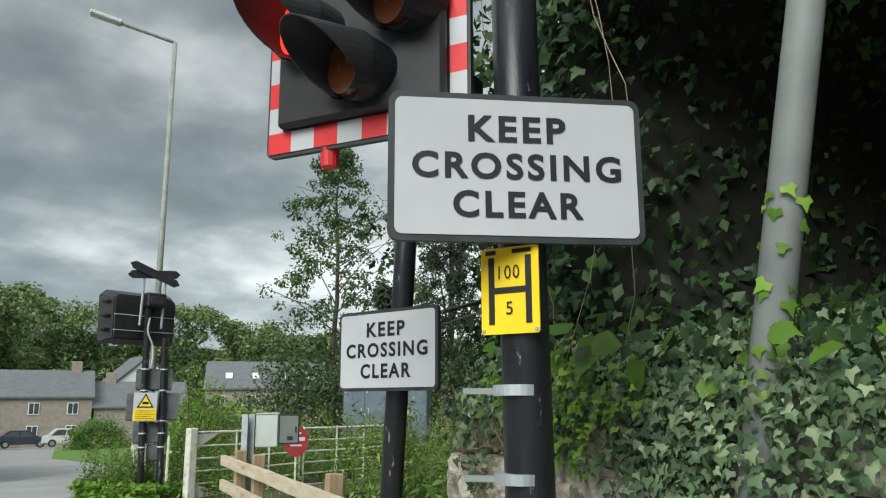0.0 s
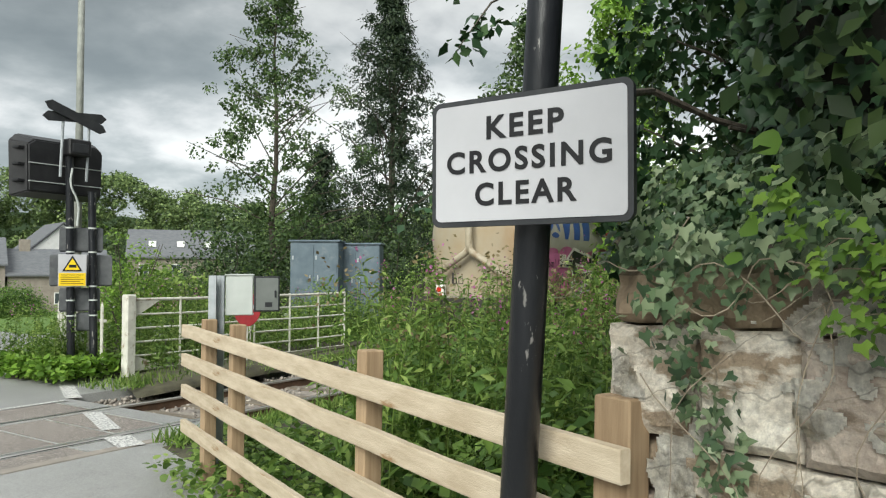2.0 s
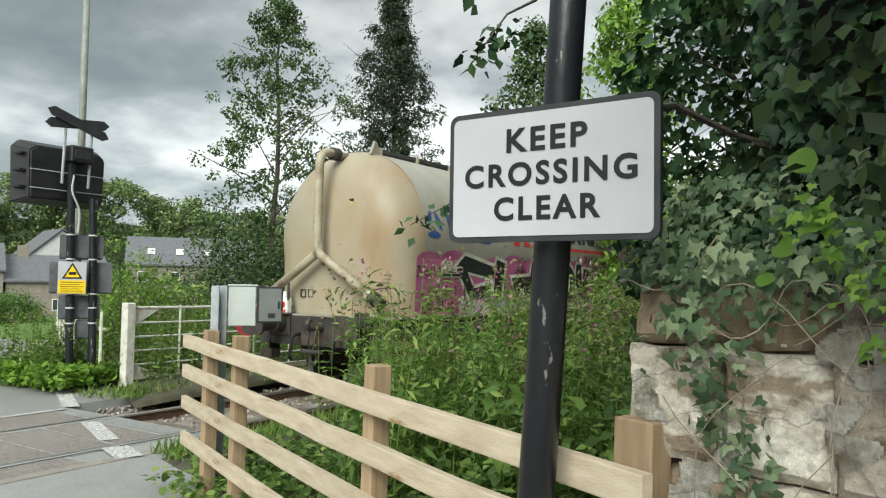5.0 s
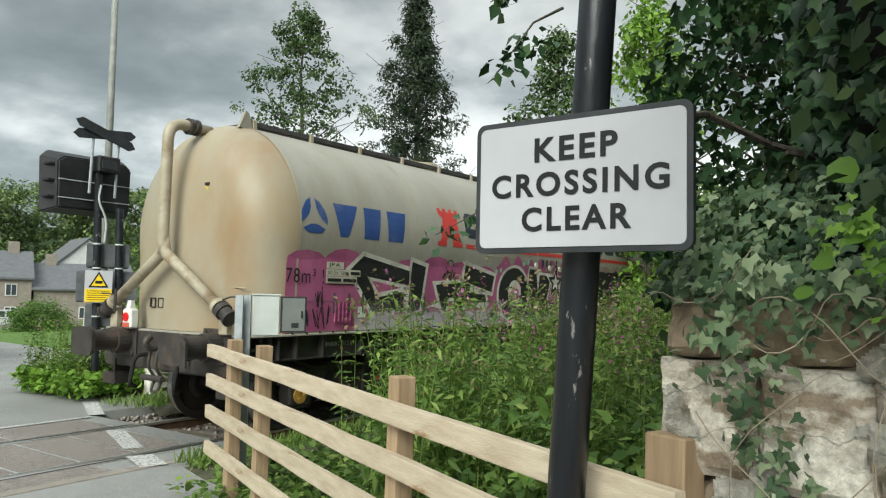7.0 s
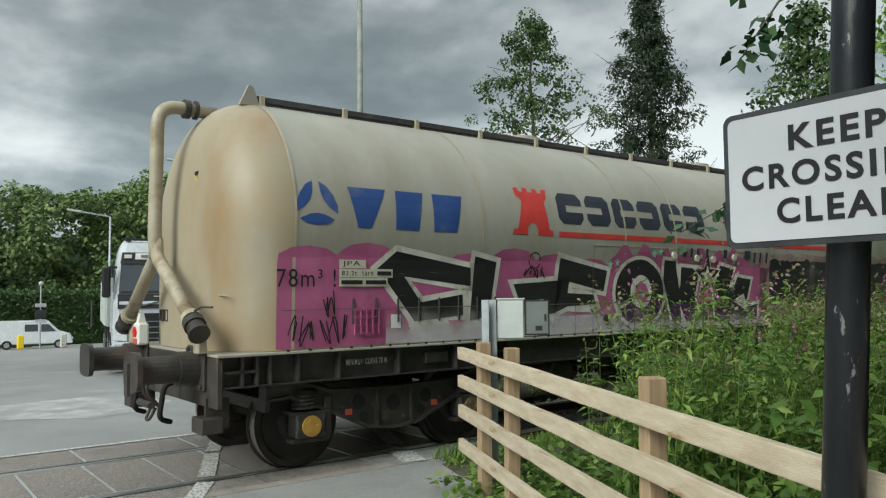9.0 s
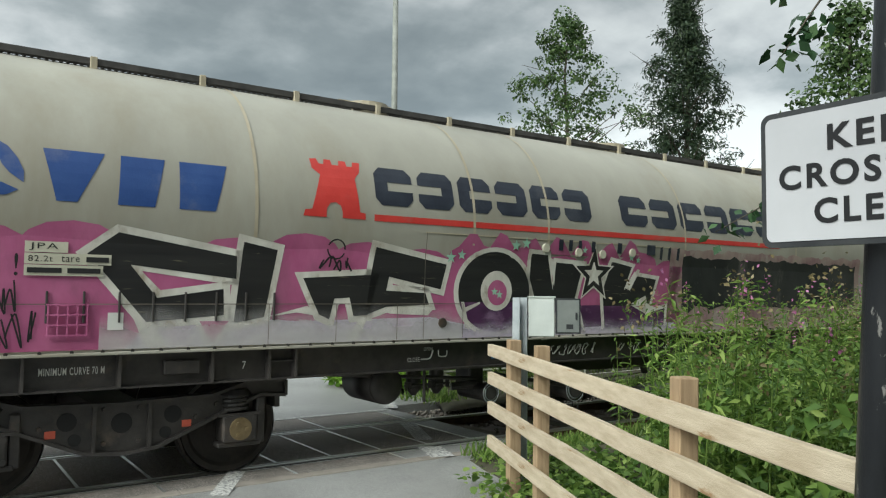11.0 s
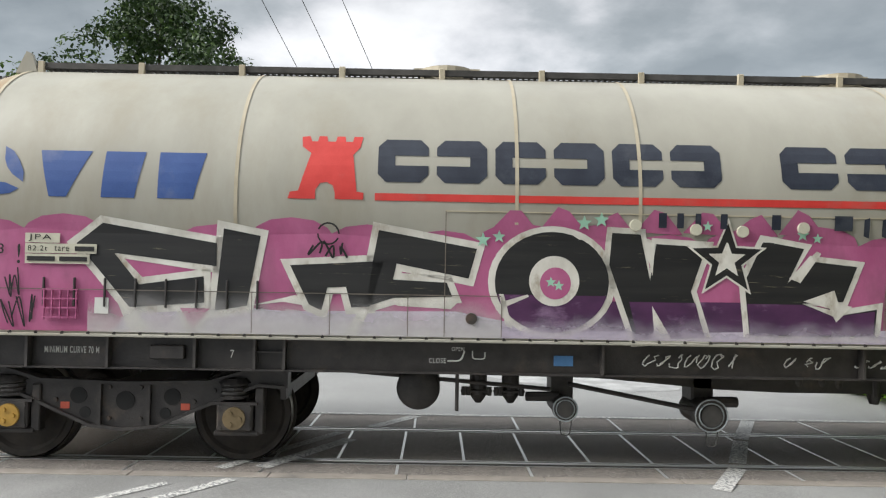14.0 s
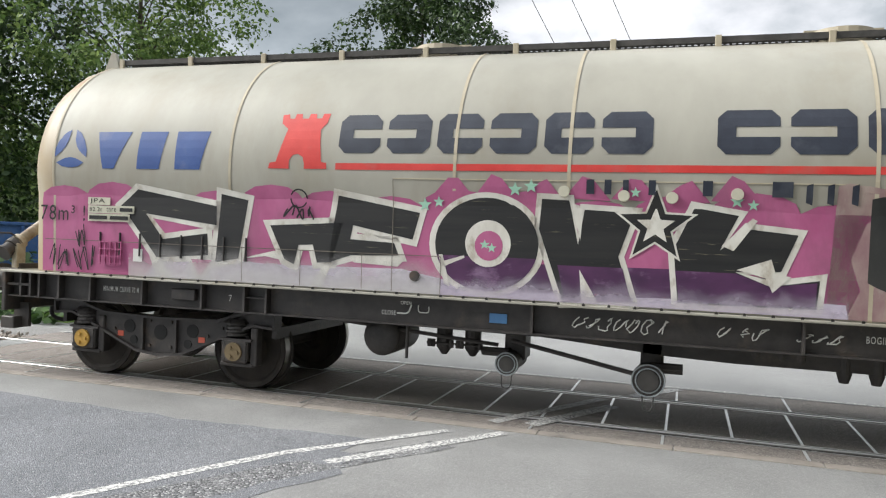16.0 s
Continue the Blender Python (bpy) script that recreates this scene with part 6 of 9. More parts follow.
# ---- near flashing signal ----
def near_signal():
    t = thing("crossing_signal", "black crossing signal with red-and-white border, red lamp lit", "traffic signal", pose(-1.938, -7.193, 2.573, 0, 0, -77))
    w, h = 0.74, 0.86
    bm = bmesh.new()
    prism(bm, rounded(-w / 2, w / 2, 0, h, 0.025), 0.02)
    part("backboard", bm, SIGNGREY, t)
    n = 8
    for k in range(n):
        x0, x1 = -w / 2 + 0.01 + (w - 0.02) * k / n, -w / 2 + 0.01 + (w - 0.02) * (k + 1) / n
        for z0, z1 in ((0.012, 0.082), (h - 0.082, h - 0.012)):
            part("stripe", boxed(x0, x1, -0.004, 0, z0, z1), SIGRED if k % 2 == 0 else SIGNWHITE, t)
        z0, z1 = 0.082 + (h - 0.164) * k / n, 0.082 + (h - 0.164) * (k + 1) / n
        for x0 in (-w / 2 + 0.01, w / 2 - 0.066):
            part("stripe", boxed(x0, x0 + 0.056, -0.004, 0, z0, z1), SIGRED if k % 2 else SIGNWHITE, t)
    part("casing", boxed(-w / 2 + 0.068, w / 2 - 0.068, -0.045, -0.0045, 0.084, h - 0.084, 0.012), BLACKBOX, t, "black signal casing")
    for x, z, lens, lit in ((-0.15, 0.375, LAMPRED, True), (0.20, 0.40, AMBER, False), (0.04, 0.21, AMBER, False)):
        aim = Matrix.Translation((x, -0.075, z)) @ Matrix.Rotation(radians(-24), 4, "Z")
        head = bmesh.new()
        cyl(head, (0, 0.09, 0), (0, -0.03, 0), 0.085, 0.106, 26)
        lamp_head = part("lamp_head", head, BLACKBOX, t, "black lamp head turned to the road")
        lamp_head.matrix_basis = aim
        bm = bmesh.new()
        cyl(bm, (0, -0.06, 0), (0, -0.03, 0), 0.094, 0.094, 26)
        part("lens", bm, lens, lamp_head, "lit red lamp" if lit else "dark lamp lens")
        hood = bmesh.new()
        r0, r1 = 0.108, 0.103
        seg = 28
        prev = None
        for k in range(seg + 1):
            a = radians(-62 + 304 * k / seg)
            d = 0.045 + 0.19 * max(0.0, (math.sin(a) + 0.55) / 1.55) ** 0.9
            row = [hood.verts.new((r * math.cos(a), y, r * math.sin(a) + 0.10 * (y + 0.03))) for r, y in ((r0, -0.028), (r0, -0.03 - d), (r1, -0.03 - d), (r1, -0.028))]
            if prev:
                for i in range(4):
                    hood.faces.new((prev[i], prev[(i + 1) % 4], row[(i + 1) % 4], row[i]))
            prev = row
        bmesh.ops.recalc_face_normals(hood, faces=hood.faces[:])
        part("hood", hood, BLACKBOX, lamp_head, "long black cowl hood")
    bm = bmesh.new()
    cyl(bm, (-0.14, 0.03, -0.05), (-0.14, 0.03, 0.02), 0.028, 0.032, 14)
    part("cable_gland", bm, SIGRED, t)
    part("bracket", boxed(0.0, 0.2, 0.02, 0.5, 0.3, 0.36, 0.01), BLACKBOX, t)


near_signal()


# ---- far signal, seen from behind ----
def far_signal():
    t = thing("crossing_signal_far", "black crossing signal seen from behind, on two black poles", "traffic signal", pose(3.94, 4.32, 0, 0, 0, 2))
    grey_box = surf("weathered_box", (0.07, 0.075, 0.08), (0.13, 0.135, 0.14), rough=0.6)
    for (x0, y0), (x1, y1), top in (((0.075, -0.03), (0.0, 0.0), 3.62), ((0.36, -0.19), (0.30, -0.15), 2.95)):
        bm = bmesh.new()
        cyl(bm, (x0, y0, -0.05), (x1, y1, top), 0.06, 0.06, 18)
        pl = part("pole", bm, BLACKPOLE, t, "black steel pole")
        for z in (0.98, 1.22, 1.44, 1.98, 2.36):
            u = z / top
            bm = bmesh.new()
            cyl(bm, (x0 + (x1 - x0) * u, y0 + (y1 - y0) * u, z), (x0 + (x1 - x0) * u, y0 + (y1 - y0) * u, z + 0.022), 0.065, 0.065, 18)
            part("band", bm, CABGREY, pl)
    # a moulded casing, smaller at its back than at its face
    bm = bmesh.new()
    back = [(-0.60, 2.90), (0.60, 2.90), (0.62, 3.62), (0.50, 3.70), (-0.50, 3.70), (-0.62, 3.62)]
    front = [(-0.75, 2.82), (0.75, 2.82), (0.78, 3.68), (0.66, 3.80), (-0.66, 3.80), (-0.78, 3.68)]
    a = [bm.verts.new((x, 0.07, z)) for x, z in back]
    b = [bm.verts.new((x, 0.36, z)) for x, z in front]
    bm.faces.new(a)
    bm.faces.new(b[::-1])
    for i in range(6):
        bm.faces.new((a[i], b[i], b[(i + 1) % 6], a[(i + 1) % 6]))
    bmesh.ops.recalc_face_normals(bm, faces=bm.faces[:])
    bmesh.ops.bevel(bm, geom=bm.edges[:], offset=0.02, segments=2, affect="EDGES")
    part("casing", bm, BLACKBOX, t, "black moulded signal casing")
    for z in (3.05, 3.33):
        part("casing_strap", boxed(-0.61, 0.61, 0.055, 0.069, z, z + 0.014), CABGREY, t)
    for z in (3.05, 3.3, 3.55):
        part("casing_rib", boxed(-0.735, -0.63, 0.12, 0.3, z, z + 0.03), BLACKBOX, t)
    part("top_box", boxed(-0.10, 0.28, -0.16, 0.068, 3.5, 3.76, 0.02), BLACKBOX, t)
    part("top_hatch", boxed(-0.05, 0.22, -0.17, -0.16, 3.55, 3.69, 0.004), SIGNGREY, t)
    for x, lo in ((-0.17, 3.15), (0.27, 3.12)):
        bm = bmesh.new()
        tube(bm, [(x - 0.02, -0.07, lo), (x + 0.02, -0.07, 4.16)], 0.022, 8)
        part("cross_bracket", bm, GALV, t)
    for a, y in ((17, -0.12), (-6, -0.095)):
        bm = bmesh.new()
        prism(bm, [(-0.54, 0), (-0.45, 0.075), (0.45, 0.075), (0.54, 0), (0.45, -0.075), (-0.45, -0.075)], 0.02)
        ob = part("cross_arm", bm, SIGNGREY, t, "grey back of a cross arm")
        ob.matrix_basis = Matrix.Translation((0.04, y, 4.11)) @ Matrix.Rotation(radians(a), 4, "Y")
    turn = Matrix.Rotation(radians(-31.6), 4, "Z")
    for x0, x1, z0, z1, y in ((-0.11, 0.50, 1.99, 2.38, 0.07), (-0.24, 0.64, 1.45, 1.95, 0.075), (-0.10, 0.47, 1.05, 1.42, 0.07), (0.15, 0.40, 0.74, 1.03, 0.07)):
        bx = part("equipment_box", boxed(x0, x1, y, y + 0.18, z0, z1, 0.012, turn), grey_box, t, "grey equipment box")
        part("box_lid", boxed(x0 - 0.01, x1 + 0.01, y - 0.012, y, z0 + 0.02, z1 - 0.02, 0.003, turn), grey_box, bx)
    sg = part("warning_plate", boxed(-0.13, 0.27, -0.105, -0.098, 1.45, 1.95, 0.004, turn), SIGNWHITE, t, "white and yellow camera warning plate")
    part("lower_half", boxed(-0.12, 0.26, -0.109, -0.1055, 1.46, 1.66, 0, turn), YELLOW, sg)
    for name, mat_, pts, y in (("triangle_edge", SIGNBLACK, [(-0.075, 1.685), (0.215, 1.685), (0.07, 1.935)], -0.109), ("triangle", YELLOW, [(-0.035, 1.708), (0.175, 1.708), (0.07, 1.89)], -0.1125)):
        bm = bmesh.new()
        prism(bm, pts, 0.003, turn @ Matrix.Translation((0, y, 0)))
        part(name, bm, mat_, sg)
    part("camera_symbol", boxed(0.02, 0.125, -0.116, -0.113, 1.745, 1.79, 0, turn), SIGNBLACK, sg)
    for k in range(5):
        part("text_bar", boxed(-0.09, 0.23 - 0.05 * (k % 2), -0.1125, -0.1095, 1.49 + 0.034 * k, 1.497 + 0.034 * k, 0, turn), SIGNBLACK, sg)
    bm = bmesh.new()
    tube(bm, bend([(0.0, -0.09, 3.3), (-0.05, -0.1, 3.05), (0.12, -0.1, 2.75), (0.1, -0.08, 2.4)], 6, 0.2), 0.016, 6)
    part("cable", bm, CABGREY, t)


far_signal()


# ---- lamp columns ----
def lamp_column(name, label, x, y, z0, h, r0, r1, arm, material):
    t = thing(name, label, "street lamp")
    bm = bmesh.new()
    cyl(bm, (x, y, z0), (x, y, z0 + h), r0, r1, 18)
    part("column", bm, material, t, smooth=True)
    if arm:
        a = Vector(arm)
        top = Vector((x, y, z0 + h))
        bm = bmesh.new()
        tube(bm, bend([top - Vector((0, 0, 0.1)), top, top + a], 4, 0.1), r1 * 0.8, 10)
        part("arm", bm, material, t)
        bm = bmesh.new()
        e = top + a
        m = Matrix.Translation(e) @ a.to_track_quat("X", "Z").to_matrix().to_4x4()
        box(bm, -0.1, 0.55, -0.11, 0.11, -0.04, 0.05, 0.02, m)
        part("lantern", bm, CABGREY, t)
    return t


lamp_column("lamp_column", "tall grey-green steel lamp column behind the signal", 4.95, 5.75, 0.0, 9.6, 0.075, 0.048, (-1.1, 0.5, 0.22), surf("column_green_grey", (0.2, 0.21, 0.19), (0.3, 0.31, 0.28), rough=0.6))
lamp_column("lamp_column_far", "slim grey street lamp beyond the road", 6.62, 31.7, -1.0, 6.6, 0.06, 0.045, (-1.3, 0.3, 0.2), GALV)
lamp_column("lamp_column_far", "tall grey street lamp behind the lorry", 10.25, 28.54, -0.9, 8.85, 0.08, 0.05, (-1.3, 0.45, 0.18), GALV)
grey = round_pole("grey_column", "leaning pale grey steel column rising from the ivy", (-1.33, -7.82, 0.0), (-1.05, -8.76, 5.6), 0.056, COLUMN, "lamp column")


# ---- cabinet on galvanised posts ----
def cabinet():
    t = thing("cabinet_stand", "grey steel cabinet on two galvanised channel posts", "cabinet")
    for x, y, w in ((1.405, -2.165, 0.03), (1.50, -2.135, 0.042)):
        bm = bmesh.new()
        box(bm, -w, w, -0.004, 0.004, 0, 1.63)
        for s in (-1, 1):
            box(bm, (w - 0.004) * s - 0.004, (w - 0.004) * s + 0.004, 0.004, 0.045, 0, 1.63)
        ob = part("channel_post", bm, GALV, t, "galvanised channel post")
        ob.matrix_basis = pose(x, y, 0.03, 0, 0, -48)
    body = part("body", boxed(0, 0.225, 0, 0.19, 0, 0.335, 0.008), CABGREY, t, "pale grey cabinet body")
    body.matrix_basis = pose(1.535, -2.175, 1.325, 0, 0, -42)
    part("lid", boxed(-0.008, 0.233, -0.008, 0.2, 0.335, 0.347, 0.002), CABGREY, body)
    door = part("door", boxed(0, 0.215, -0.018, 0.0, 0.03, 0.33, 0.003), SIGNGREY, body, "open door with dark rim")
    door.matrix_basis = Matrix.Translation((0.229, 0.0, 0)) @ Matrix.Rotation(radians(10), 4, "Z")
    part("door_panel", boxed(0.014, 0.201, -0.022, -0.018, 0.044, 0.316), CABDARK, door)
    part("door_handle", boxed(0.168, 0.182, -0.034, -0.022, 0.15, 0.21, 0.003), SIGNGREY, door)
    part("door_label", boxed(0.09, 0.15, -0.0245, -0.0225, 0.07, 0.11), SIGNGREY, door)


cabinet()


# ---- gate across the old siding ----
def gate():
    t = thing("field_gate", "rusting white tubular steel gate beside the line", "gate")
    y = 3.65
    part("gate_post", boxed(4.50, 4.66, y - 0.08, y + 0.08, -0.05, 1.32, 0.015), GATEWHITE, t, "peeling white timber gatepost")
    for k, (x0, x1) in enumerate(((4.68, 7.1), (7.2, 9.75))):
        for z in (0.12, 0.34, 0.56, 0.78, 1.0, 1.24):
            bm = bmesh.new()
            tube(bm, [(x0, y, z), ((x0 + x1) / 2, y + 0.01, z - 0.012), (x1, y, z)], 0.017 if z < 1.2 else 0.024, 8)
            part("gate_bar", bm, GATEWHITE, t)
        for f in (0.0, 0.36, 0.68, 1.0):
            bm = bmesh.new()
            cyl(bm, (x0 + (x1 - x0) * f, y, 0.08), (x0 + (x1 - x0) * f, y, 1.27), 0.02, 0.02, 8)
            part("gate_upright", bm, GATEWHITE, t)
    bm = bmesh.new()
    prism(bm, [(4.68, 1.22), (5.15, 1.22), (4.68, 0.95)], 0.02, Matrix.Translation((0, y - 0.01, 0)))
    part("gusset", bm, GATEWHITE, t)
    bm = bmesh.new()
    prism(bm, [(4.68, 0.10), (5.3, 0.10), (4.68, 0.35)], 0.02, Matrix.Translation((0, y - 0.01, 0)))
    part("gusset", bm, GATEWHITE, t)


gate()


def pickets():
    t = thing("picket_fence", "old grey-white picket fence behind the gatepost", "fence")
    for k in range(11):
        u = k / 10
        bm = bmesh.new()
        prism(bm, [(-0.035, -0.02), (0.035, -0.02), (0.035, 1.12), (0.0, 1.2), (-0.035, 1.12)], 0.02)
        ob = part("picket", bm, GATEWHITE, t)
        ob.matrix_basis = pose(4.35 + 0.25 * u, 4.0 + 1.7 * u, 0, 0, 3 * math.sin(k * 1.7), 80)
    for z in (0.35, 0.9):
        bm = bmesh.new()
        tube(bm, [(4.37, 3.95, z), (4.63, 5.75, z)], 0.03, 4)
        part("fence_bar", bm, GATEWHITE, t)


pickets()


def station_sign():
    t = thing("red_sign", "red oval sign with white writing on a thin post", "sign", pose(6.62, 3.2, 0, 0, 0, -38))
    bm = bmesh.new()
    cyl(bm, (0, 0.03, 0), (0, 0.03, 1.2), 0.02, 0.02, 8)
    part("sign_post", bm, GATEWHITE, t)
    bm = bmesh.new()
    prism(bm, [(0.23 * math.cos(a), 1.02 + 0.30 * math.sin(a)) for a in (i * math.tau / 28 for i in range(28))], 0.015)
    part("sign_plate", bm, STATIONRED, t)
    for z, w, h in ((1.17, 0.2, 0.03), (1.06, 0.34, 0.07), (0.94, 0.22, 0.03)):
        part("text_bar", boxed(-w / 2, w / 2, -0.004, 0, z - h / 2, z + h / 2), SIGNWHITE, t)


station_sign()


def relay_cabinets():
    first = thing("relay_cabinet", "blue-grey steel relay cabinet among the weeds", "cabinet", group="relay cabinets")
    bm = boxed(-0.62, 0.62, -0.35, 0.35, 0.0, 1.95, 0.015)
    part("body", bm, RELAY, first)
    part("roof", boxed(-0.66, 0.66, -0.39, 0.39, 1.95, 2.0, 0.01), RELAY, first)
    for x in (-0.3, 0.3):
        d = part("door", boxed(x - 0.28, x + 0.28, -0.365, -0.351, 0.1, 1.88, 0.004), RELAY, first)
        part("handle", boxed(x + 0.2 * (1 if x < 0 else -1) - 0.015, x + 0.2 * (1 if x < 0 else -1) + 0.015, -0.39, -0.366, 0.95, 1.1), GALV, d)
        part("hinge", boxed(x - 0.27, x - 0.23, -0.375, -0.366, 1.5, 1.6), GALV, d)
    first.matrix_basis = pose(11.9, 6.45, 0.5, 0, 0, -60)
    copy_thing(first, pose(12.95, 5.95, 0.45, 0, 0, -60))


relay_cabinets()

# ---- old rendered stone wall beside the pavement ----
W0 = Vector((-0.418, -6.287, 0))
WD = Vector((-0.371, -0.929, 0)).normalized()      # along the wall, away from the line
WN = Vector((-0.929, 0.371, 0)).normalized()       # out of its face, towards the road
WM = Matrix(((WD.x, WN.x, 0, W0.x), (WD.y, WN.y, 0, W0.y), (0, 0, 1, 0), (0, 0, 0, 1)))   # wall space: x along, y out, z up


def laid(bm):
    """Wall space to the world, with the faces turned the right way out."""
    bmesh.ops.transform(bm, matrix=WM, verts=bm.verts[:])
    bmesh.ops.recalc_face_normals(bm, faces=bm.faces[:])
    return bm


def wall():
    t = thing("wall_roadside", "old stone wall with peeling lime render and ivy", "wall", kind="structure")
    # core, with uneven top
    bm = bmesh.new()
    n = 60
    rows = []
    for i in range(n + 1):
        x = 12.0 * i / n
        top = 1.72 + 0.07 * noise.noise(Vector((x * 1.5, 0, 0)))
        rows.append([bm.verts.new((x, y, z)) for y, z in ((-0.10, -0.1), (-0.10, top - 0.05), (-0.42, top + 0.04), (-0.42, -0.1))])
    for a, b in zip(rows, rows[1:]):
        for k in range(3):
            bm.faces.new((a[k], a[k + 1], b[k + 1], b[k]))
    bm.faces.new(rows[0])
    bm.faces.new(rows[-1][::-1])
    bmesh.ops.recalc_face_normals(bm, faces=bm.faces[:])
    part("core", laid(bm), DARKMORTAR, t, "dark crumbling mortar")
    # squared stones in rough courses: pale lime-washed faces, some worn back to soft brown stone
    rr = random.Random(11)
    courses = (0.0, 0.17, 0.36, 0.60, 0.82, 1.02, 1.20, 1.54, 1.73)
    for c, (z0, z1) in enumerate(zip(courses, courses[1:])):
        x = -0.005
        while x < 3.3:
            w = (0.19, 0.34, 0.30)[7 - c] if x < 0 and c > 4 else rr.uniform(0.26, 0.58)
            soft = (True, False, True)[7 - c] if x < 0 and c > 4 else rr.random() < 0.17
            nx, nz = max(5, int(w / 0.03)), max(4, int((z1 - z0) / 0.03))
            deep = rr.uniform(-0.06, -0.035) if soft else rr.uniform(-0.012, 0.014)
            seed = rr.uniform(0, 99)
            slope = rr.uniform(-0.03, 0.03)
            bm = bmesh.new()
            rows = []
            for i in range(nx + 1):
                row = []
                for j in range(nz + 1):
                    u, v = i / nx, j / nz
                    p = Vector((x + 0.006 + (w - 0.012) * u, z0 + 0.005 + (z1 - z0 - 0.010) * v, seed))
                    q = noise.noise(p * 4)
                    edge = min(u * w, (1 - u) * w, v * (z1 - z0), (1 - v) * (z1 - z0))
                    worn = max(0.0, 1 - edge / (0.022 + 0.014 * q))
                    y = deep + slope * (v - 0.5) + (0.030 if soft else 0.016) * noise.noise(p * 7) + (0.020 if soft else 0.008) * noise.noise(p * 19) + 0.008 * noise.noise(p * 45) + 0.012 * noise.noise(Vector((p.x * 3, p.y * 24, seed))) - 0.034 * worn * worn
                    row.append(bm.verts.new((p.x + 0.010 * noise.noise(Vector((x, p.y * 6, 3))) * (1 - 2 * abs(u - 0.5)) + 0.006 * q, y, p.y + 0.014 * noise.noise(Vector((p.x * 5, z0, 7))))))
                rows.append(row)
            for a, b in zip(rows, rows[1:]):
                for j in range(nz):
                    bm.faces.new((a[j], b[j], b[j + 1], a[j + 1]))
            rim = [r[0] for r in rows] + rows[-1][1:] + [r[-1] for r in rows[-2::-1]] + rows[0][-2:0:-1]
            rear = [bm.verts.new((v.co.x, -0.14, v.co.z)) for v in rim]
            for i in range(len(rim)):
                bm.faces.new((rim[i], rear[i], rear[(i + 1) % len(rim)], rim[(i + 1) % len(rim)]))
            part("stone", laid(bm), SOFTSTONE if soft else rr.choice((PALESTONE, PALESTONE, PALESTONE, GREYSTONE)), t)
            x += w
    # what is left of the lime render
    bm = bmesh.new()
    nx, nz = 400, 212
    grid = {}
    for i in range(nx + 1):
        for j in range(nz + 1):
            x, z = 3.25 * i / nx, -0.05 + 1.70 * j / nz
            p = Vector((x * 2.2, z * 2.2, 1.0))
            grid[i, j] = (x, 0.022 + 0.018 * noise.noise(p) + 0.012 * noise.noise(p * 3.3) + 0.008 * noise.noise(p * 9) + 0.005 * noise.noise(p * 22), z)
    vs = {}

    def vert(k):
        if k not in vs:
            vs[k] = bm.verts.new(grid[k])
        return vs[k]

    for i in range(nx):
        for j in range(nz):
            x, _, z = grid[i, j]
            gone = noise.noise(Vector((x * 1.6 + 3.1, z * 2.6, 7.0))) + 0.5 * noise.noise(Vector((x * 5, z * 6, 2.0))) + 0.25 * noise.noise(Vector((x * 15, z * 15, 2.0)))
            if gone < -0.27 and x > 0.06:
                bm.faces.new([vert(k) for k in ((i, j), (i + 1, j), (i + 1, j + 1), (i, j + 1))])
    bmesh.ops.solidify(bm, geom=bm.faces[:], thickness=0.03)
    bmesh.ops.recalc_face_normals(bm, faces=bm.faces[:])
    part("render_skin", laid(bm), RENDERWALL, t, "grey-cream lime render, flaking and stained")


wall()


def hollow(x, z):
    """The recess under the trees, above the wall top; unseen roof added for shade."""
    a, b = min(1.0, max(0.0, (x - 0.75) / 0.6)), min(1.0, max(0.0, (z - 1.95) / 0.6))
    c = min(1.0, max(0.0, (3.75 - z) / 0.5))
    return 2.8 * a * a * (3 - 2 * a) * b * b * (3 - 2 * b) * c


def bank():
    """Earth bank and scrub behind the wall, under the ivy, coloured near-black for shade."""
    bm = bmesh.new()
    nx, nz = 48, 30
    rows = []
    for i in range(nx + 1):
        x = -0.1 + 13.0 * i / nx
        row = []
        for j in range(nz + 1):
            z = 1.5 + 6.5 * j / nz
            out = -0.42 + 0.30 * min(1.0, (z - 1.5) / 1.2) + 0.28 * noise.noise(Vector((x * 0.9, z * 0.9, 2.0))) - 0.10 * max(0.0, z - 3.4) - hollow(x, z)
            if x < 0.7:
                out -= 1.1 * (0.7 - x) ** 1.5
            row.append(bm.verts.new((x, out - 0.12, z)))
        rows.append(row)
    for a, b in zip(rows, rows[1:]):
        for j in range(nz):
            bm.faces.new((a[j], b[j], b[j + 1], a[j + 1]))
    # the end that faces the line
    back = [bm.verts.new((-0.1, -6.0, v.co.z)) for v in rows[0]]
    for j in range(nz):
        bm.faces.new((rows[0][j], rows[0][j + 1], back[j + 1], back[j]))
    ob = part("bank", laid(bm), SHADESOIL, smooth=True)
    tagged(ob, "earth bank and roots behind the ivy, coloured near-black for shade", "bank", kind="structure")


bank()

# ---- plants ----
def in_wall(x, y, z):
    """Wall space to the world, for arrays."""
    x, y, z = np.broadcast_arrays(np.asarray(x, float), y, z)
    return np.stack([W0.x + WD.x * x + WN.x * y, W0.y + WD.y * x + WN.y * y, z], -1)


WN_A = np.array(WN)


def bank_out(x, z):
    f = np.vectorize(lambda a, b: -0.42 + 0.30 * min(1.0, (b - 1.5) / 1.2) + 0.28 * noise.noise(Vector((a * 0.9, b * 0.9, 2.0))) - 0.10 * max(0.0, b - 3.4) - (1.1 * (0.7 - a) ** 1.5 if a < 0.7 else 0.0) - hollow(a, b))
    return f(x, z)


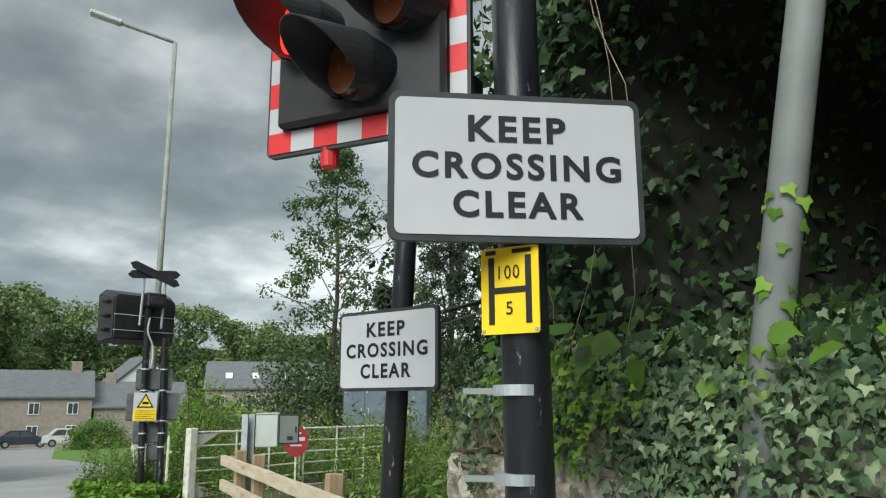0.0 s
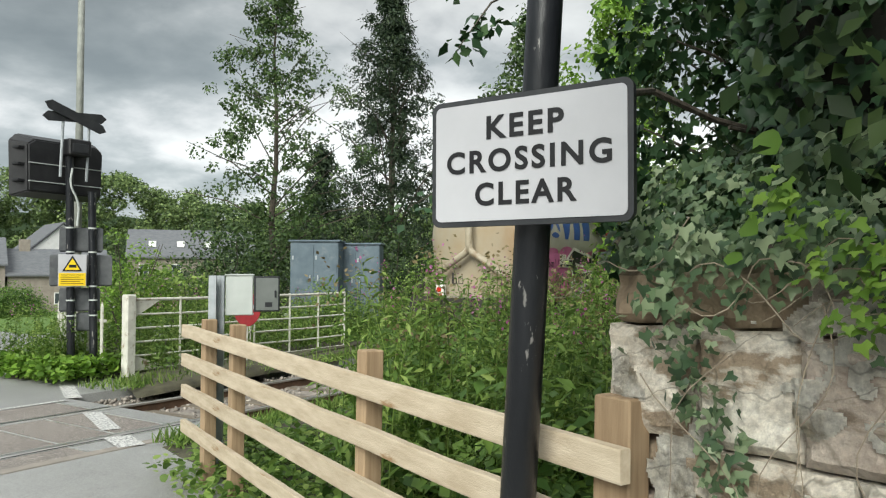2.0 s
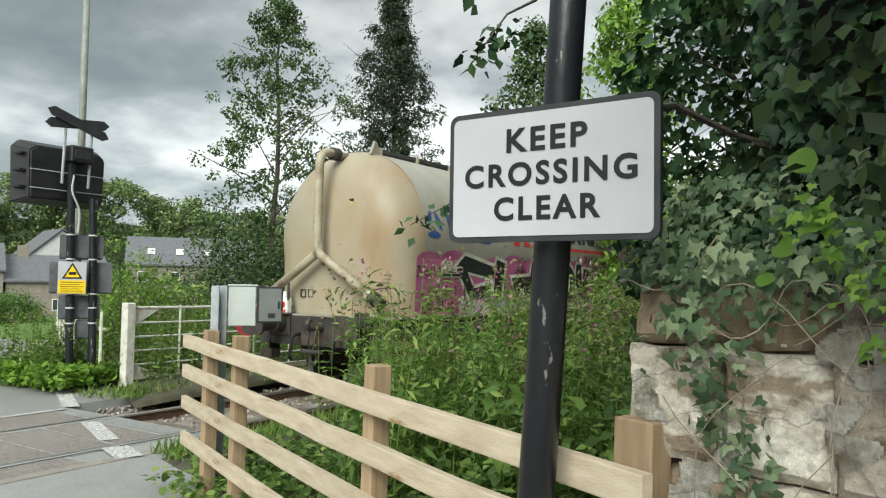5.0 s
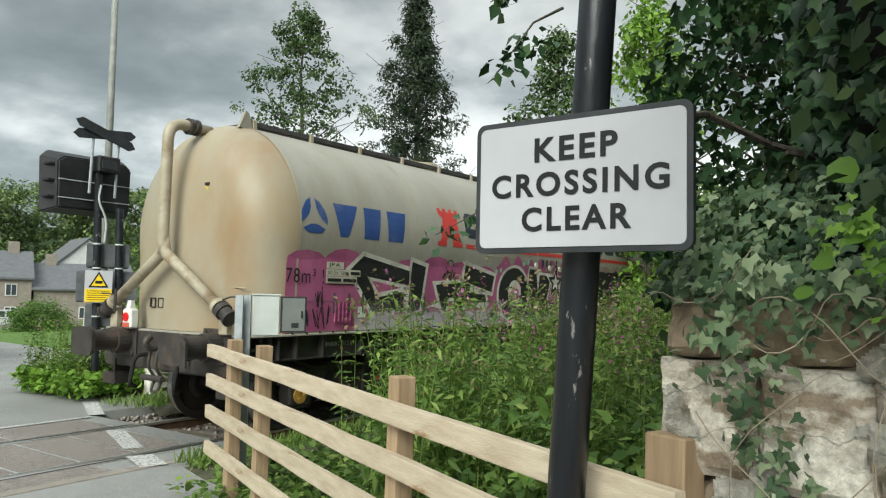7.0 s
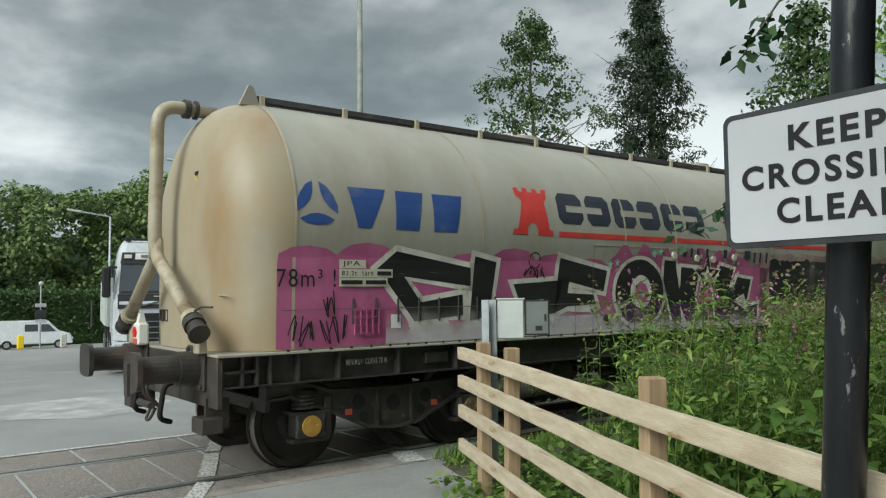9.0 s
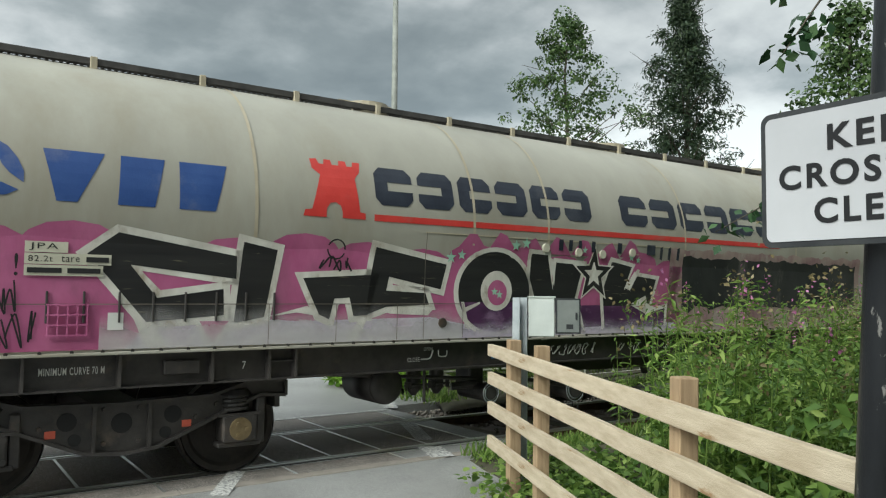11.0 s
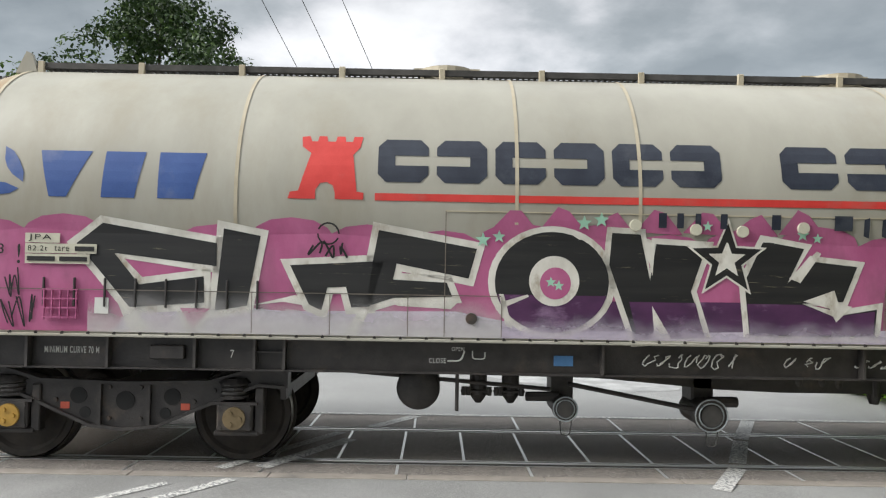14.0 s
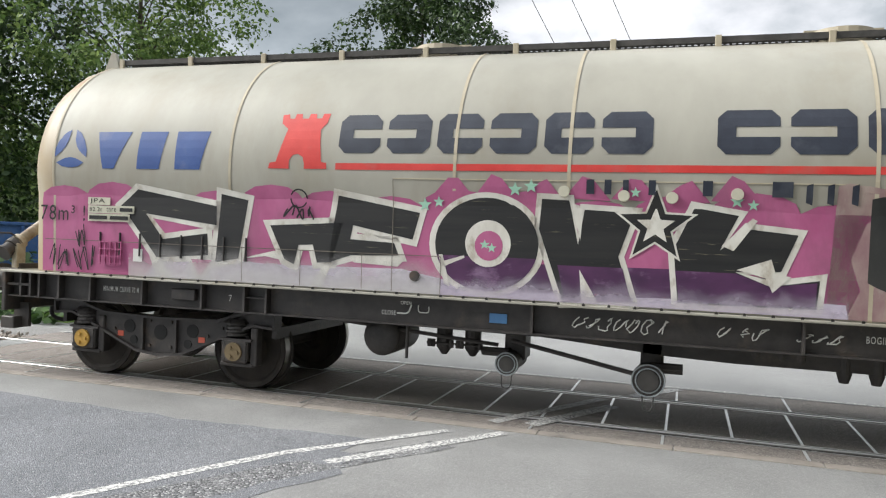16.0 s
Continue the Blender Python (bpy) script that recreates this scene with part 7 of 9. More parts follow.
def ivy():
    t = thing("ivy", "dark glossy ivy hanging over the bank and wall", "ivy")
    # over the bank
    n = 26000
    x = RNG.random(n) ** 1.25 * 9.0 - 0.12
    z = 1.62 + RNG.random(n) ** 1.15 * 4.6
    deep = np.vectorize(hollow)(x, z)
    keep = RNG.random(n) > 0.22 * deep
    x, z = x[keep], z[keep]
    n = len(x)
    out = bank_out(x, z) + RNG.uniform(-0.12, 0.10, n)
    at = in_wall(x, out, z)
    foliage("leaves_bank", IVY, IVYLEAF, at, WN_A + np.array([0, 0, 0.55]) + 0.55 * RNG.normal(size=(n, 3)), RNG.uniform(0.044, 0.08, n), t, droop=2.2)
    # scrub in the hollow behind, in dark leaf colour to deepen its shade
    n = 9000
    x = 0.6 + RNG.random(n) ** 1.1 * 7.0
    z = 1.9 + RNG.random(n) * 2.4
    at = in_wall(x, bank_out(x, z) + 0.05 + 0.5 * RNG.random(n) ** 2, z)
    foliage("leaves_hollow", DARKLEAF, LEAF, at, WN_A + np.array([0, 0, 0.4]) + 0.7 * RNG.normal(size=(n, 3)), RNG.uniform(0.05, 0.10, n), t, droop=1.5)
    # the end that turns to the railway
    n = 11000
    k = RNG.random(n) ** 1.4 * 5.0
    z = 1.3 + RNG.random(n) ** 1.1 * 4.6
    x = -0.12 - RNG.uniform(-0.1, 0.2, n) + 0.2 * np.sin(z * 2.1 + k)
    at = in_wall(x, -0.45 - k * 0.9, z)
    foliage("leaves_end", IVY, IVYLEAF, at, -np.array(WD) + np.array([0, 0, 0.5]) + 0.6 * RNG.normal(size=(n, 3)), RNG.uniform(0.038, 0.07, n), t, droop=2.0)
    # trailing down over the wall top
    xs, zs, ys = [], [], []
    for s in range(96):
        x0 = RNG.random() * 3.1 + 0.25
        long_one = 0.12 + 0.55 * RNG.random() ** 3 * (0.9 if 0.25 < x0 < 0.5 else 0.5)
        k = int(26 * long_one) + 6
        u = RNG.random(k)
        xs.append(x0 + 0.12 * np.sin(u * 5 + s) + RNG.normal(size=k) * 0.05)
        zs.append(1.82 - u * long_one + RNG.normal(size=k) * 0.03)
        ys.append(0.05 + 0.12 * (1 - u) * RNG.random(k))
    x, z, y = map(np.concatenate, (xs, zs, ys))
    tagged(foliage("leaves_trailing", PALEIVY, IVYLEAF, in_wall(x, y, z), WN_A + np.array([0, 0, 0.3]) + 0.5 * RNG.normal(size=(len(x), 3)), RNG.uniform(0.03, 0.058, len(x)), t, droop=2.5), "pale ivy leaves trailing over the wall", kind="stuff")
    # paler leaves where the ivy rolls over the wall top
    n = 2600
    x = RNG.random(n) ** 1.1 * 3.2
    z = 1.73 + 0.34 * RNG.random(n) ** 1.5
    y = np.maximum(bank_out(x, np.maximum(z, 1.75)) + 0.14, 0.0 - 0.7 * (z - 1.7)) + RNG.uniform(-0.05, 0.06, n)
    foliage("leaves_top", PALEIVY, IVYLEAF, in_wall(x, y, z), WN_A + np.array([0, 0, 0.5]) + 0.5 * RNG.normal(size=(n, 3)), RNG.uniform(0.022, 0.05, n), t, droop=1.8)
    # a climber up the corner of the wall
    n = 190
    z = 0.7 + RNG.random(n) ** 0.8 * 1.0
    x = 0.42 + 0.06 * np.sin(z * 7.0) + RNG.normal(size=n) * 0.055 * (0.6 + 0.7 * (z - 0.7))
    tagged(foliage("leaves_climber", PALEIVY, IVYLEAF, in_wall(x, 0.05, z), WN_A + 0.5 * RNG.normal(size=(n, 3)), RNG.uniform(0.022, 0.052, n), t, droop=1.5), "ivy leaves climbing the corner of the wall", kind="stuff")
    n = 130
    z = RNG.random(n) * 0.75 + 0.15
    x = 0.27 + RNG.normal(size=n) * 0.09
    tagged(foliage("leaves_corner", PALEIVY, IVYLEAF, in_wall(x, 0.05, z), WN_A + 0.5 * RNG.normal(size=(n, 3)), RNG.uniform(0.022, 0.045, n), t, droop=1.5), "ivy leaves at the foot of the wall", kind="stuff")
    # full cover farther along the wall
    n = 25000
    x = 1.45 + RNG.random(n) ** 1.3 * 6.0
    z = RNG.random(n) * 1.9
    y = 0.06 + 0.16 * np.clip(x - 1.5, 0, 1) * (0.6 + 0.4 * np.sin(x * 3 + z * 2)) + 0.30 * np.exp(-((x - 1.85) / 0.35) ** 2) * (1 - z / 2.1) + RNG.uniform(-0.05, 0.07, n)
    foliage("leaves_wall", PALEIVY, IVYLEAF, in_wall(x, y, z), WN_A + np.array([0, 0, 0.45]) + 0.5 * RNG.normal(size=(n, 3)), RNG.uniform(0.024, 0.047, n), t, droop=2.2)
    # climbing the grey column
    n = 80
    z = 1.75 + RNG.random(n) ** 1.6 * 0.65
    a = RNG.random(n) * 6.28
    k = z / 5.6
    at = np.stack([-1.33 + 0.28 * k + 0.065 * np.cos(a), -7.82 - 0.94 * k + 0.065 * np.sin(a), z], 1)
    tagged(foliage("leaves_column", FRESH, IVYLEAF, at, np.stack([np.cos(a), np.sin(a), 0.3 + 0 * a], 1) + 0.3 * RNG.normal(size=(n, 3)), RNG.uniform(0.025, 0.055, n), t, droop=1.5), "bright ivy leaves round the column", kind="stuff")


ivy()


def vines():
    t = thing("bare_vines", "pale dry creeper stems hanging from the bank", "creeper")
    rr = random.Random(4)
    for k in range(5):
        x = rr.uniform(0.9, 3.4)
        z1, z0 = rr.uniform(3.2, 4.4), rr.uniform(1.75, 2.3)
        pts = []
        for i in range(9):
            u = i / 8
            z = z1 + (z0 - z1) * u
            pts.append(in_wall(x + 0.22 * math.sin(u * 3 + k) + 0.04 * rr.uniform(-1, 1), 0.20 + 0.08 * math.sin(u * 4 + k * 2), z))
        bm = bmesh.new()
        tube(bm, pts, 0.002, 6, 0.0012)
        part("stem", bm, STEM, t)
    for k in range(9):
        x = rr.uniform(0.25, 1.7)
        z1 = rr.uniform(1.25, 1.75)
        s, a = rr.uniform(-0.5, 0.5), rr.uniform(0.03, 0.09)
        pts = [in_wall(x + s * i / 14 + a * math.sin(i * 0.55 + k), 0.06 + 0.01 * math.sin(i), z1 - 0.055 * i) for i in range(15)]
        bm = bmesh.new()
        tube(bm, pts, 0.0022, 5, 0.001)
        part("stem", bm, STEM, t)
    for k in range(8):
        x, z1 = rr.uniform(0.35, 1.6), rr.uniform(1.66, 1.86)
        s, a = rr.uniform(0.25, 0.7) * rr.choice((-1, 1)), rr.uniform(0.02, 0.06)
        pts = [in_wall(x + s * i / 12, 0.10 + 0.02 * math.sin(i + k), z1 + a * math.sin(i * 0.7 + k) - 0.015 * i) for i in range(13)]
        bm = bmesh.new()
        tube(bm, pts, 0.0022, 5, 0.001)
        part("stem", bm, STEM, t)
    bm = bmesh.new()
    tube(bm, [(-0.66, -6.47, 2.215), (-0.26, -6.40, 2.31), (0.0, -6.54, 2.24), (0.26, -6.74, 2.19)], 0.012, 7)
    tube(bm, [(-0.05, -6.60, 2.20), (0.30, -6.86, 2.15)], 0.008, 6)
    part("branch", bm, BARK, t, "dead branch reaching behind the sign")


vines()


def fresh_leaves():
    t = thing("bramble", "bright green climbing leaves along the wall top", "climber")
    # small lobed leaves hanging over the wall top
    spots, turned = [], []
    for x0, z0, n, r in ((0.72, 1.86, 16, 0.12), (0.88, 1.74, 34, 0.14), (0.92, 1.58, 12, 0.09), (1.02, 1.68, 40, 0.15), (1.13, 1.78, 46, 0.16), (1.28, 1.78, 46, 0.17), (1.22, 1.62, 24, 0.13), (1.5, 1.82, 40, 0.18), (1.2, 1.92, 30, 0.14)):
        n = int(1.5 * n)
        b = ball(n, 0.2) * r
        spots.append(in_wall(x0 + b[:, 0], 0.17 + 0.3 * b[:, 1], z0 + 0.8 * b[:, 2]))
        turned.append(WN_A + np.array([0, 0, 0.7]) + 0.45 * RNG.normal(size=(n, 3)))
    spots, turned = np.concatenate(spots), np.concatenate(turned)
    tagged(foliage("leafy_growth", FRESH, IVYLEAF, spots, turned, RNG.uniform(0.02, 0.042, len(spots)), t, droop=2.0), "small bright green lobed leaves", kind="stuff")
    # broad round leaves above them
    for x0, z0, s in ((0.69, 1.98, 0.09), (0.70, 1.86, 0.10), (0.64, 1.82, 0.08), (0.6, 1.72, 0.06), (1.0, 1.95, 0.11), (1.08, 2.02, 0.13), (1.12, 1.93, 0.12), (1.2, 2.03, 0.14), (1.26, 1.95, 0.13), (1.33, 2.02, 0.13), (1.4, 1.94, 0.12), (1.5, 2.0, 0.13), (1.62, 1.92, 0.14), (1.78, 1.98, 0.13), (2.2, 1.96, 0.10), (2.3, 1.93, 0.12), (2.42, 1.97, 0.12), (1.9, 1.85, 0.09)):
        foliage("broad_leaf", FRESH, ROUNDLEAF, in_wall([x0], 0.15 + 0.05 * RNG.random(), z0), WN_A[None] + np.array([0, 0, 0.6]) + 0.45 * RNG.normal(size=(1, 3)), 0.78 * s, t, droop=0.8)


fresh_leaves()


def branches(bm, base, top, r, n, reach, seed, lo=0.3):
    rr = random.Random(seed)
    base, top = Vector(base), Vector(top)
    pts = [base.lerp(top, i / 6) + Vector((rr.uniform(-1, 1), rr.uniform(-1, 1), 0)) * 0.01 * (top - base).length * (i > 0) for i in range(7)]
    tube(bm, pts, r, 8, r * 0.15)
    for k in range(n):
        u = lo + (1 - lo) * k / n
        p = base.lerp(top, u)
        a = rr.uniform(0, math.tau)
        length = reach * (1.1 - u) * rr.uniform(0.6, 1.1) + 0.2
        q = p + Vector((math.cos(a), math.sin(a), rr.uniform(0.3, 0.9))) * length
        tube(bm, [p, p.lerp(q, 0.5) + Vector((0, 0, 0.08 * length)), q], r * 0.35 * (1.1 - u), 5, 0.008)


def tree(name, label, x, y, z0, height, width, leaf, size, clump_n, per, shape, seed, category="tree", trunk=0.14, template=LEAF, clump_r=0.45, droop=0.5):
    """A tapered trunk with limbs, and a crown of leaf clumps with gaps; shape gives the crown's half-width by height."""
    global RNG
    RNG = np.random.default_rng(seed)
    t = thing(name, label, category)
    bm = bmesh.new()
    branches(bm, (x, y, z0), (x, y, z0 + height * 0.97), trunk, 26, width * 0.55, seed, 0.22)
    part("trunk", bm, BARK, t)
    u = RNG.random(clump_n)
    w = np.array([shape(v) for v in u])
    a = RNG.random(clump_n) * math.tau
    r = width / 2 * w * (0.25 + 0.75 * RNG.random(clump_n) ** 0.6) * (0.8 + 0.35 * np.sin(a * 3 + u * 14 + seed))
    c = np.stack([x + r * np.cos(a), y + r * np.sin(a), z0 + height * u], 1)
    at, face = clumps(c, clump_r * RNG.uniform(0.5, 1.2, clump_n), per)
    foliage("crown", leaf, template, at, face, RNG.uniform(0.6, 1.3, len(at)) * size, t, droop)
    return t


oval = lambda u: max(0.0, math.sin(math.pi * min(max((u - 0.12) / 0.9, 0), 1)) ** 0.7) * (1.05 - 0.55 * u)
cone = lambda u: max(0.0, (1.02 - u)) ** 0.75 * (1.0 if u > 0.25 else u * 4)
round_top = lambda u: max(0.0, math.sin(math.pi * min(max((u - 0.08) / 0.95, 0), 1))) ** 0.55

tree("ash_tree", "slender light-leaved ash tree beyond the line", 15.9, 12.2, -0.3, 11.8, 8.6, ASHLEAF, 0.135, 470, 36, lambda u: oval(u) * (0.72 + 0.4 * math.sin(u * 24 + 1) ** 2), 21, clump_r=0.36, droop=1.2)
tree("pine_tree", "tall dark conifer behind the railway", 29.2, 17.4, -0.5, 17.9, 11.0, PINE, 0.26, 820, 42, lambda u: cone(u) * (0.62 + 0.48 * math.sin(u * 34) ** 2), 22, clump_r=0.5, droop=0.8, trunk=0.25, template=LANCE)
tree("birch_tree", "light-leaved tree behind the signs", 19.6, 4.2, 0.0, 10.2, 5.0, ASHLEAF, 0.17, 260, 34, oval, 23, clump_r=0.5, droop=1.0)
tree("sapling", "young light green sapling behind the bank", 13.5, -1.2, 0.0, 8.4, 4.2, FRESH, 0.15, 240, 34, oval, 24, clump_r=0.45, droop=0.8)
tree("small_pine", "small dark conifer beside the tall one", 24.0, 17.5, -0.5, 8.0, 4.2, PINE, 0.26, 260, 40, cone, 25, clump_r=0.5, template=LANCE)
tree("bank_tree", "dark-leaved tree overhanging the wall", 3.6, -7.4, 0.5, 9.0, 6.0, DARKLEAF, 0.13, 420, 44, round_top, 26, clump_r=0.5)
# added crown that cuts the skylight on the ivy and hollow
tree("bank_tree", "dark-leaved tree arching over the wall, added to shade the ivy", 2.9, -8.9, 0.9, 8.4, 4.8, DARKLEAF, 0.12, 460, 44, lambda u: round_top((u - 0.3) / 0.7) if u > 0.36 else 0.0, 40, clump_r=0.5)
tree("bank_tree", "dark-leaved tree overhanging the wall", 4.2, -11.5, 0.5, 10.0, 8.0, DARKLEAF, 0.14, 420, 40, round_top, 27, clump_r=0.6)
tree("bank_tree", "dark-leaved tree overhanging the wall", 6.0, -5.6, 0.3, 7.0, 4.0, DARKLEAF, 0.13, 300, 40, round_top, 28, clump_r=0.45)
# added canopy, placed to shade the bank top and ivy below
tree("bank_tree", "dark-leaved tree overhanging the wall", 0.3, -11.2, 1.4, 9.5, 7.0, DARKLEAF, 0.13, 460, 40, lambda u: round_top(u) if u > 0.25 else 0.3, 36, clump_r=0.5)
# two added trees beyond the view, to darken the wagon's near side
tree("bank_tree", "tall dark-leaved tree on the railway bank, added to shade wagon", 9.0, -8.8, 0.3, 12.0, 8.0, DARKLEAF, 0.17, 380, 40, round_top, 37, clump_r=0.7)
tree("bank_tree", "tall dark-leaved tree on the railway bank, added to shade wagon", 14.5, -8.5, 0.3, 12.0, 8.0, DARKLEAF, 0.17, 380, 40, round_top, 38, clump_r=0.7)
# added crown out of view, keeps the sun out of the bank hollow
tree("bank_tree", "dark-leaved tree out of view over the wall, added for shade", -1.75, -10.9, 1.0, 8.0, 5.0, DARKLEAF, 0.13, 420, 44, lambda u: round_top((u - 0.33) / 0.67) if u > 0.37 else 0.0, 39, clump_r=0.5)
tree("rowan_tree", "spreading tree beyond the line with bright leaves", -19.8, 12.5, -0.2, 11.5, 10.5, ROWANLEAF, 0.16, 680, 60, round_top, 29, clump_r=0.75, droop=0.8, trunk=0.2)
tree("dark_tree", "dense dark green tree beside the road", -24.5, 9.5, -0.2, 11.0, 10.0, DARKLEAF, 0.19, 620, 52, round_top, 30, clump_r=0.85, trunk=0.2)
tree("maple_tree", "dense dark maple tree behind the wagon", -13.6, 21.2, -0.6, 12.6, 9.0, DARKLEAF, 0.19, 700, 52, round_top, 31, clump_r=0.75, trunk=0.2)


def shrub(name, label, x, y, z0, w, h, leaf, size, n, seed, per=30):
    global RNG
    RNG = np.random.default_rng(seed)
    t = thing(name, label, "bush")
    for k in range(5):
        a = k * 1.3
        bm = bmesh.new()
        tube(bm, [(x, y, z0), (x + 0.2 * w * math.cos(a), y + 0.2 * w * math.sin(a), z0 + 0.5 * h), (x + 0.35 * w * math.cos(a), y + 0.35 * w * math.sin(a), z0 + 0.8 * h)], 0.02, 5, 0.006)
        part("stem", bm, BARK, t)
    b = ball(n, 0.4)
    b[:, 2] = np.abs(b[:, 2])
    c = np.array([x, y, z0]) + b * np.array([w / 2, w / 2, h * 0.95]) * (0.8 + 0.3 * RNG.random((n, 1)))
    at, face = clumps(c, 0.16 * w * RNG.uniform(0.5, 1.1, n), per)
    foliage("leaves", leaf, LEAF, at, face, RNG.uniform(0.6, 1.3, len(at)) * size, t, 0.6)


for k, (x, y, w, h, m) in enumerate(((6.75, 6.95, 2.2, 2.75, FRESH), (7.6, 6.0, 2.4, 1.7, WEED), (9.2, 5.6, 2.4, 1.6, WEED), (10.6, 5.0, 2.0, 1.5, WEED), (8.4, 8.6, 3.4, 2.1, WEED), (13.2, 3.9, 2.4, 1.9, WEED), (15.5, 4.2, 3.2, 2.6, WEED), (12.5, 10.0, 4.6, 3.2, DARKLEAF), (18.0, 8.6, 4.6, 3.8, DARKLEAF), (21.0, 13.5, 6.0, 5.5, DARKLEAF), (17.2, 15.5, 5.5, 4.6, DARKLEAF), (25, 9.0, 6.0, 5.6, DARKLEAF), (30, 6.0, 6.5, 5.2, DARKLEAF), (11.5, -2.4, 3.0, 2.4, WEED), (14.5, -3.0, 3.4, 3.2, DARKLEAF), (9.0, -3.6, 2.4, 1.9, WEED), (5.6, -5.0, 2.0, 1.8, DARKLEAF), (3.2, -5.4, 1.5, 1.5, DARKLEAF), (20, 1.0, 4.0, 3.6, DARKLEAF), (22, -3.5, 5.0, 5.0, DARKLEAF))):
    shrub("bush", "dense green bush on the railway bank" if m is DARKLEAF else "light green bushy scrub beside the line", x, y, 0.05, w, h, m, 0.075 if w < 3 else 0.13, 110 if w < 3 else 130, 50 + k)
for k, (x, y, w, h) in enumerate(((22.8, 42.7, 4.2, 2.2),)):
    shrub("hedge_bush", "rounded clipped green bush on the lawn", x, y, fall(y), w, h, NETTLE, 0.14, 300, 90 + k)


def weeds():
    """Tall willowherb, nettles and grasses between the fence and the rails and along the far side."""
    global RNG
    RNG = np.random.default_rng(77)
    t = thing("weeds", "tall green weeds and willowherb beside the track", "weeds", kind="stuff")
    places = []
    for _ in range(820):
        s = RNG.random() ** 0.8
        x = 1.7 + 7.0 * s + RNG.normal() * 0.25
        lo, hi = -1.15, -5.8 + 0.15 * x
        y = lo + (hi - lo) * RNG.random()
        if (x - 1.30) * 0.915 - (y + 2.26) * 0.404 < 0.28 or ((y + 7.19) * 0.77 - (x + 2.87) * 0.636 > 0.0 and RNG.random() < 0.94):
            continue
        places.append((x, y, 0.08, (0.55 + 1.25 * RNG.random() ** 1.7) * (0.55 + 0.45 * min(1.0, (x - 1.4) / 1.6))))
    for _ in range(34):
        places.append((1.3 + RNG.normal() * 0.18, -4.35 + RNG.normal() * 0.25, 0.08, RNG.uniform(1.2, 1.78)))
    for _ in range(30):
        places.append((1.7 + RNG.normal() * 0.3, -5.0 + RNG.normal() * 0.35, 0.08, RNG.uniform(1.1, 1.7)))
    for _ in range(330):
        x = 4.9 + 9.0 * RNG.random() ** 1.2
        y = 2.6 + 1.9 * RNG.random() + 0.12 * x
        places.append((x, y, 0.08, RNG.uniform(0.4, 1.25)))
    for _ in range(90):
        places.append((3.55 + RNG.random() * 1.0, 4.3 + RNG.random() * 1.4, 0.05, RNG.uniform(0.5, 1.15)))
    at, face, size, dat, dface, fl = [], [], [], [], [], []
    stems = bmesh.new()
    for x, y, z, h in places:
        lean = RNG.normal(size=2) * 0.10
        k = int(34 * h) + 8
        u = 0.06 + 0.94 * RNG.random(k)
        a = RNG.random(k) * math.tau
        r = (0.03 + 0.11 * (1 - u * 0.75)) * RNG.random(k)
        at.append(np.stack([x + lean[0] * u ** 2 * h + r * np.cos(a), y + lean[1] * u ** 2 * h + r * np.sin(a), z + h * u], 1))
        face.append(np.stack([np.cos(a) * 0.5, np.sin(a) * 0.5, np.full(k, 0.9)], 1) + 0.35 * RNG.normal(size=(k, 3)))
        size.append(RNG.uniform(0.07, 0.15, k) * (1.15 - 0.55 * u))
        pts = [(x + lean[0] * v * v * h, y + lean[1] * v * v * h, z + h * v - 0.05) for v in (0, 0.5, 1.0)]
        tube(stems, pts, 0.006, 4, 0.002)
        q = RNG.random()
        if h > 1.05 and q < 0.13:
            m = 14
            fl.append(np.stack([np.full(m, pts[2][0]), np.full(m, pts[2][1]), np.full(m, pts[2][2])], 1) + RNG.normal(size=(m, 3)) * np.array([0.03, 0.03, 0.09]))
        elif h > 1.1 and q < 0.3:
            m = 40
            dat.append(np.array(pts[2]) + RNG.normal(size=(m, 3)) * np.array([0.07, 0.07, 0.13]))
    part("stems", stems, WEED, t)
    # broad nettle and bramble leaves in a lower, darker layer
    n = 15000
    bx, by = 0.4 + 5.6 * RNG.random(n), -1.6 - 4.5 * RNG.random(n)
    off = (bx - 1.30) * 0.915 - (by + 2.26) * 0.404
    high = np.clip((0.25 - ((by + 7.19) * 0.77 - (bx + 2.87) * 0.636)) / 0.5, 0.12, 1) * np.clip(off / 0.5, 0.2, 1) * (0.75 + 0.35 * np.sin(bx * 3.1 + by * 2.3))
    ok = (off > 0.14) & (RNG.random(n) < 0.35 + 0.65 * high)
    bx, by, high = bx[ok], by[ok], high[ok]
    n = len(bx)
    bz = 0.1 + 1.05 * high * RNG.random(n) ** 0.8
    foliage("nettle_leaves", NETTLE, LEAF, np.stack([bx, by, bz], 1), np.array([-0.25, 0.1, 0.9]) + 0.5 * RNG.normal(size=(n, 3)), RNG.uniform(0.06, 0.125, n), t, 0.6)
    at, face, size = map(np.concatenate, (at, face, size))
    foliage("leaves", WEED, LANCE, at, face, size, t, 0.3)
    f = np.concatenate(fl)
    foliage("flowers", PINKFLOWER, LEAF, f, RNG.normal(size=f.shape), 0.03, t)
    d = np.concatenate(dat)
    foliage("seed_heads", DRYWEED, LEAF, d, RNG.normal(size=d.shape), 0.035, t)


weeds()


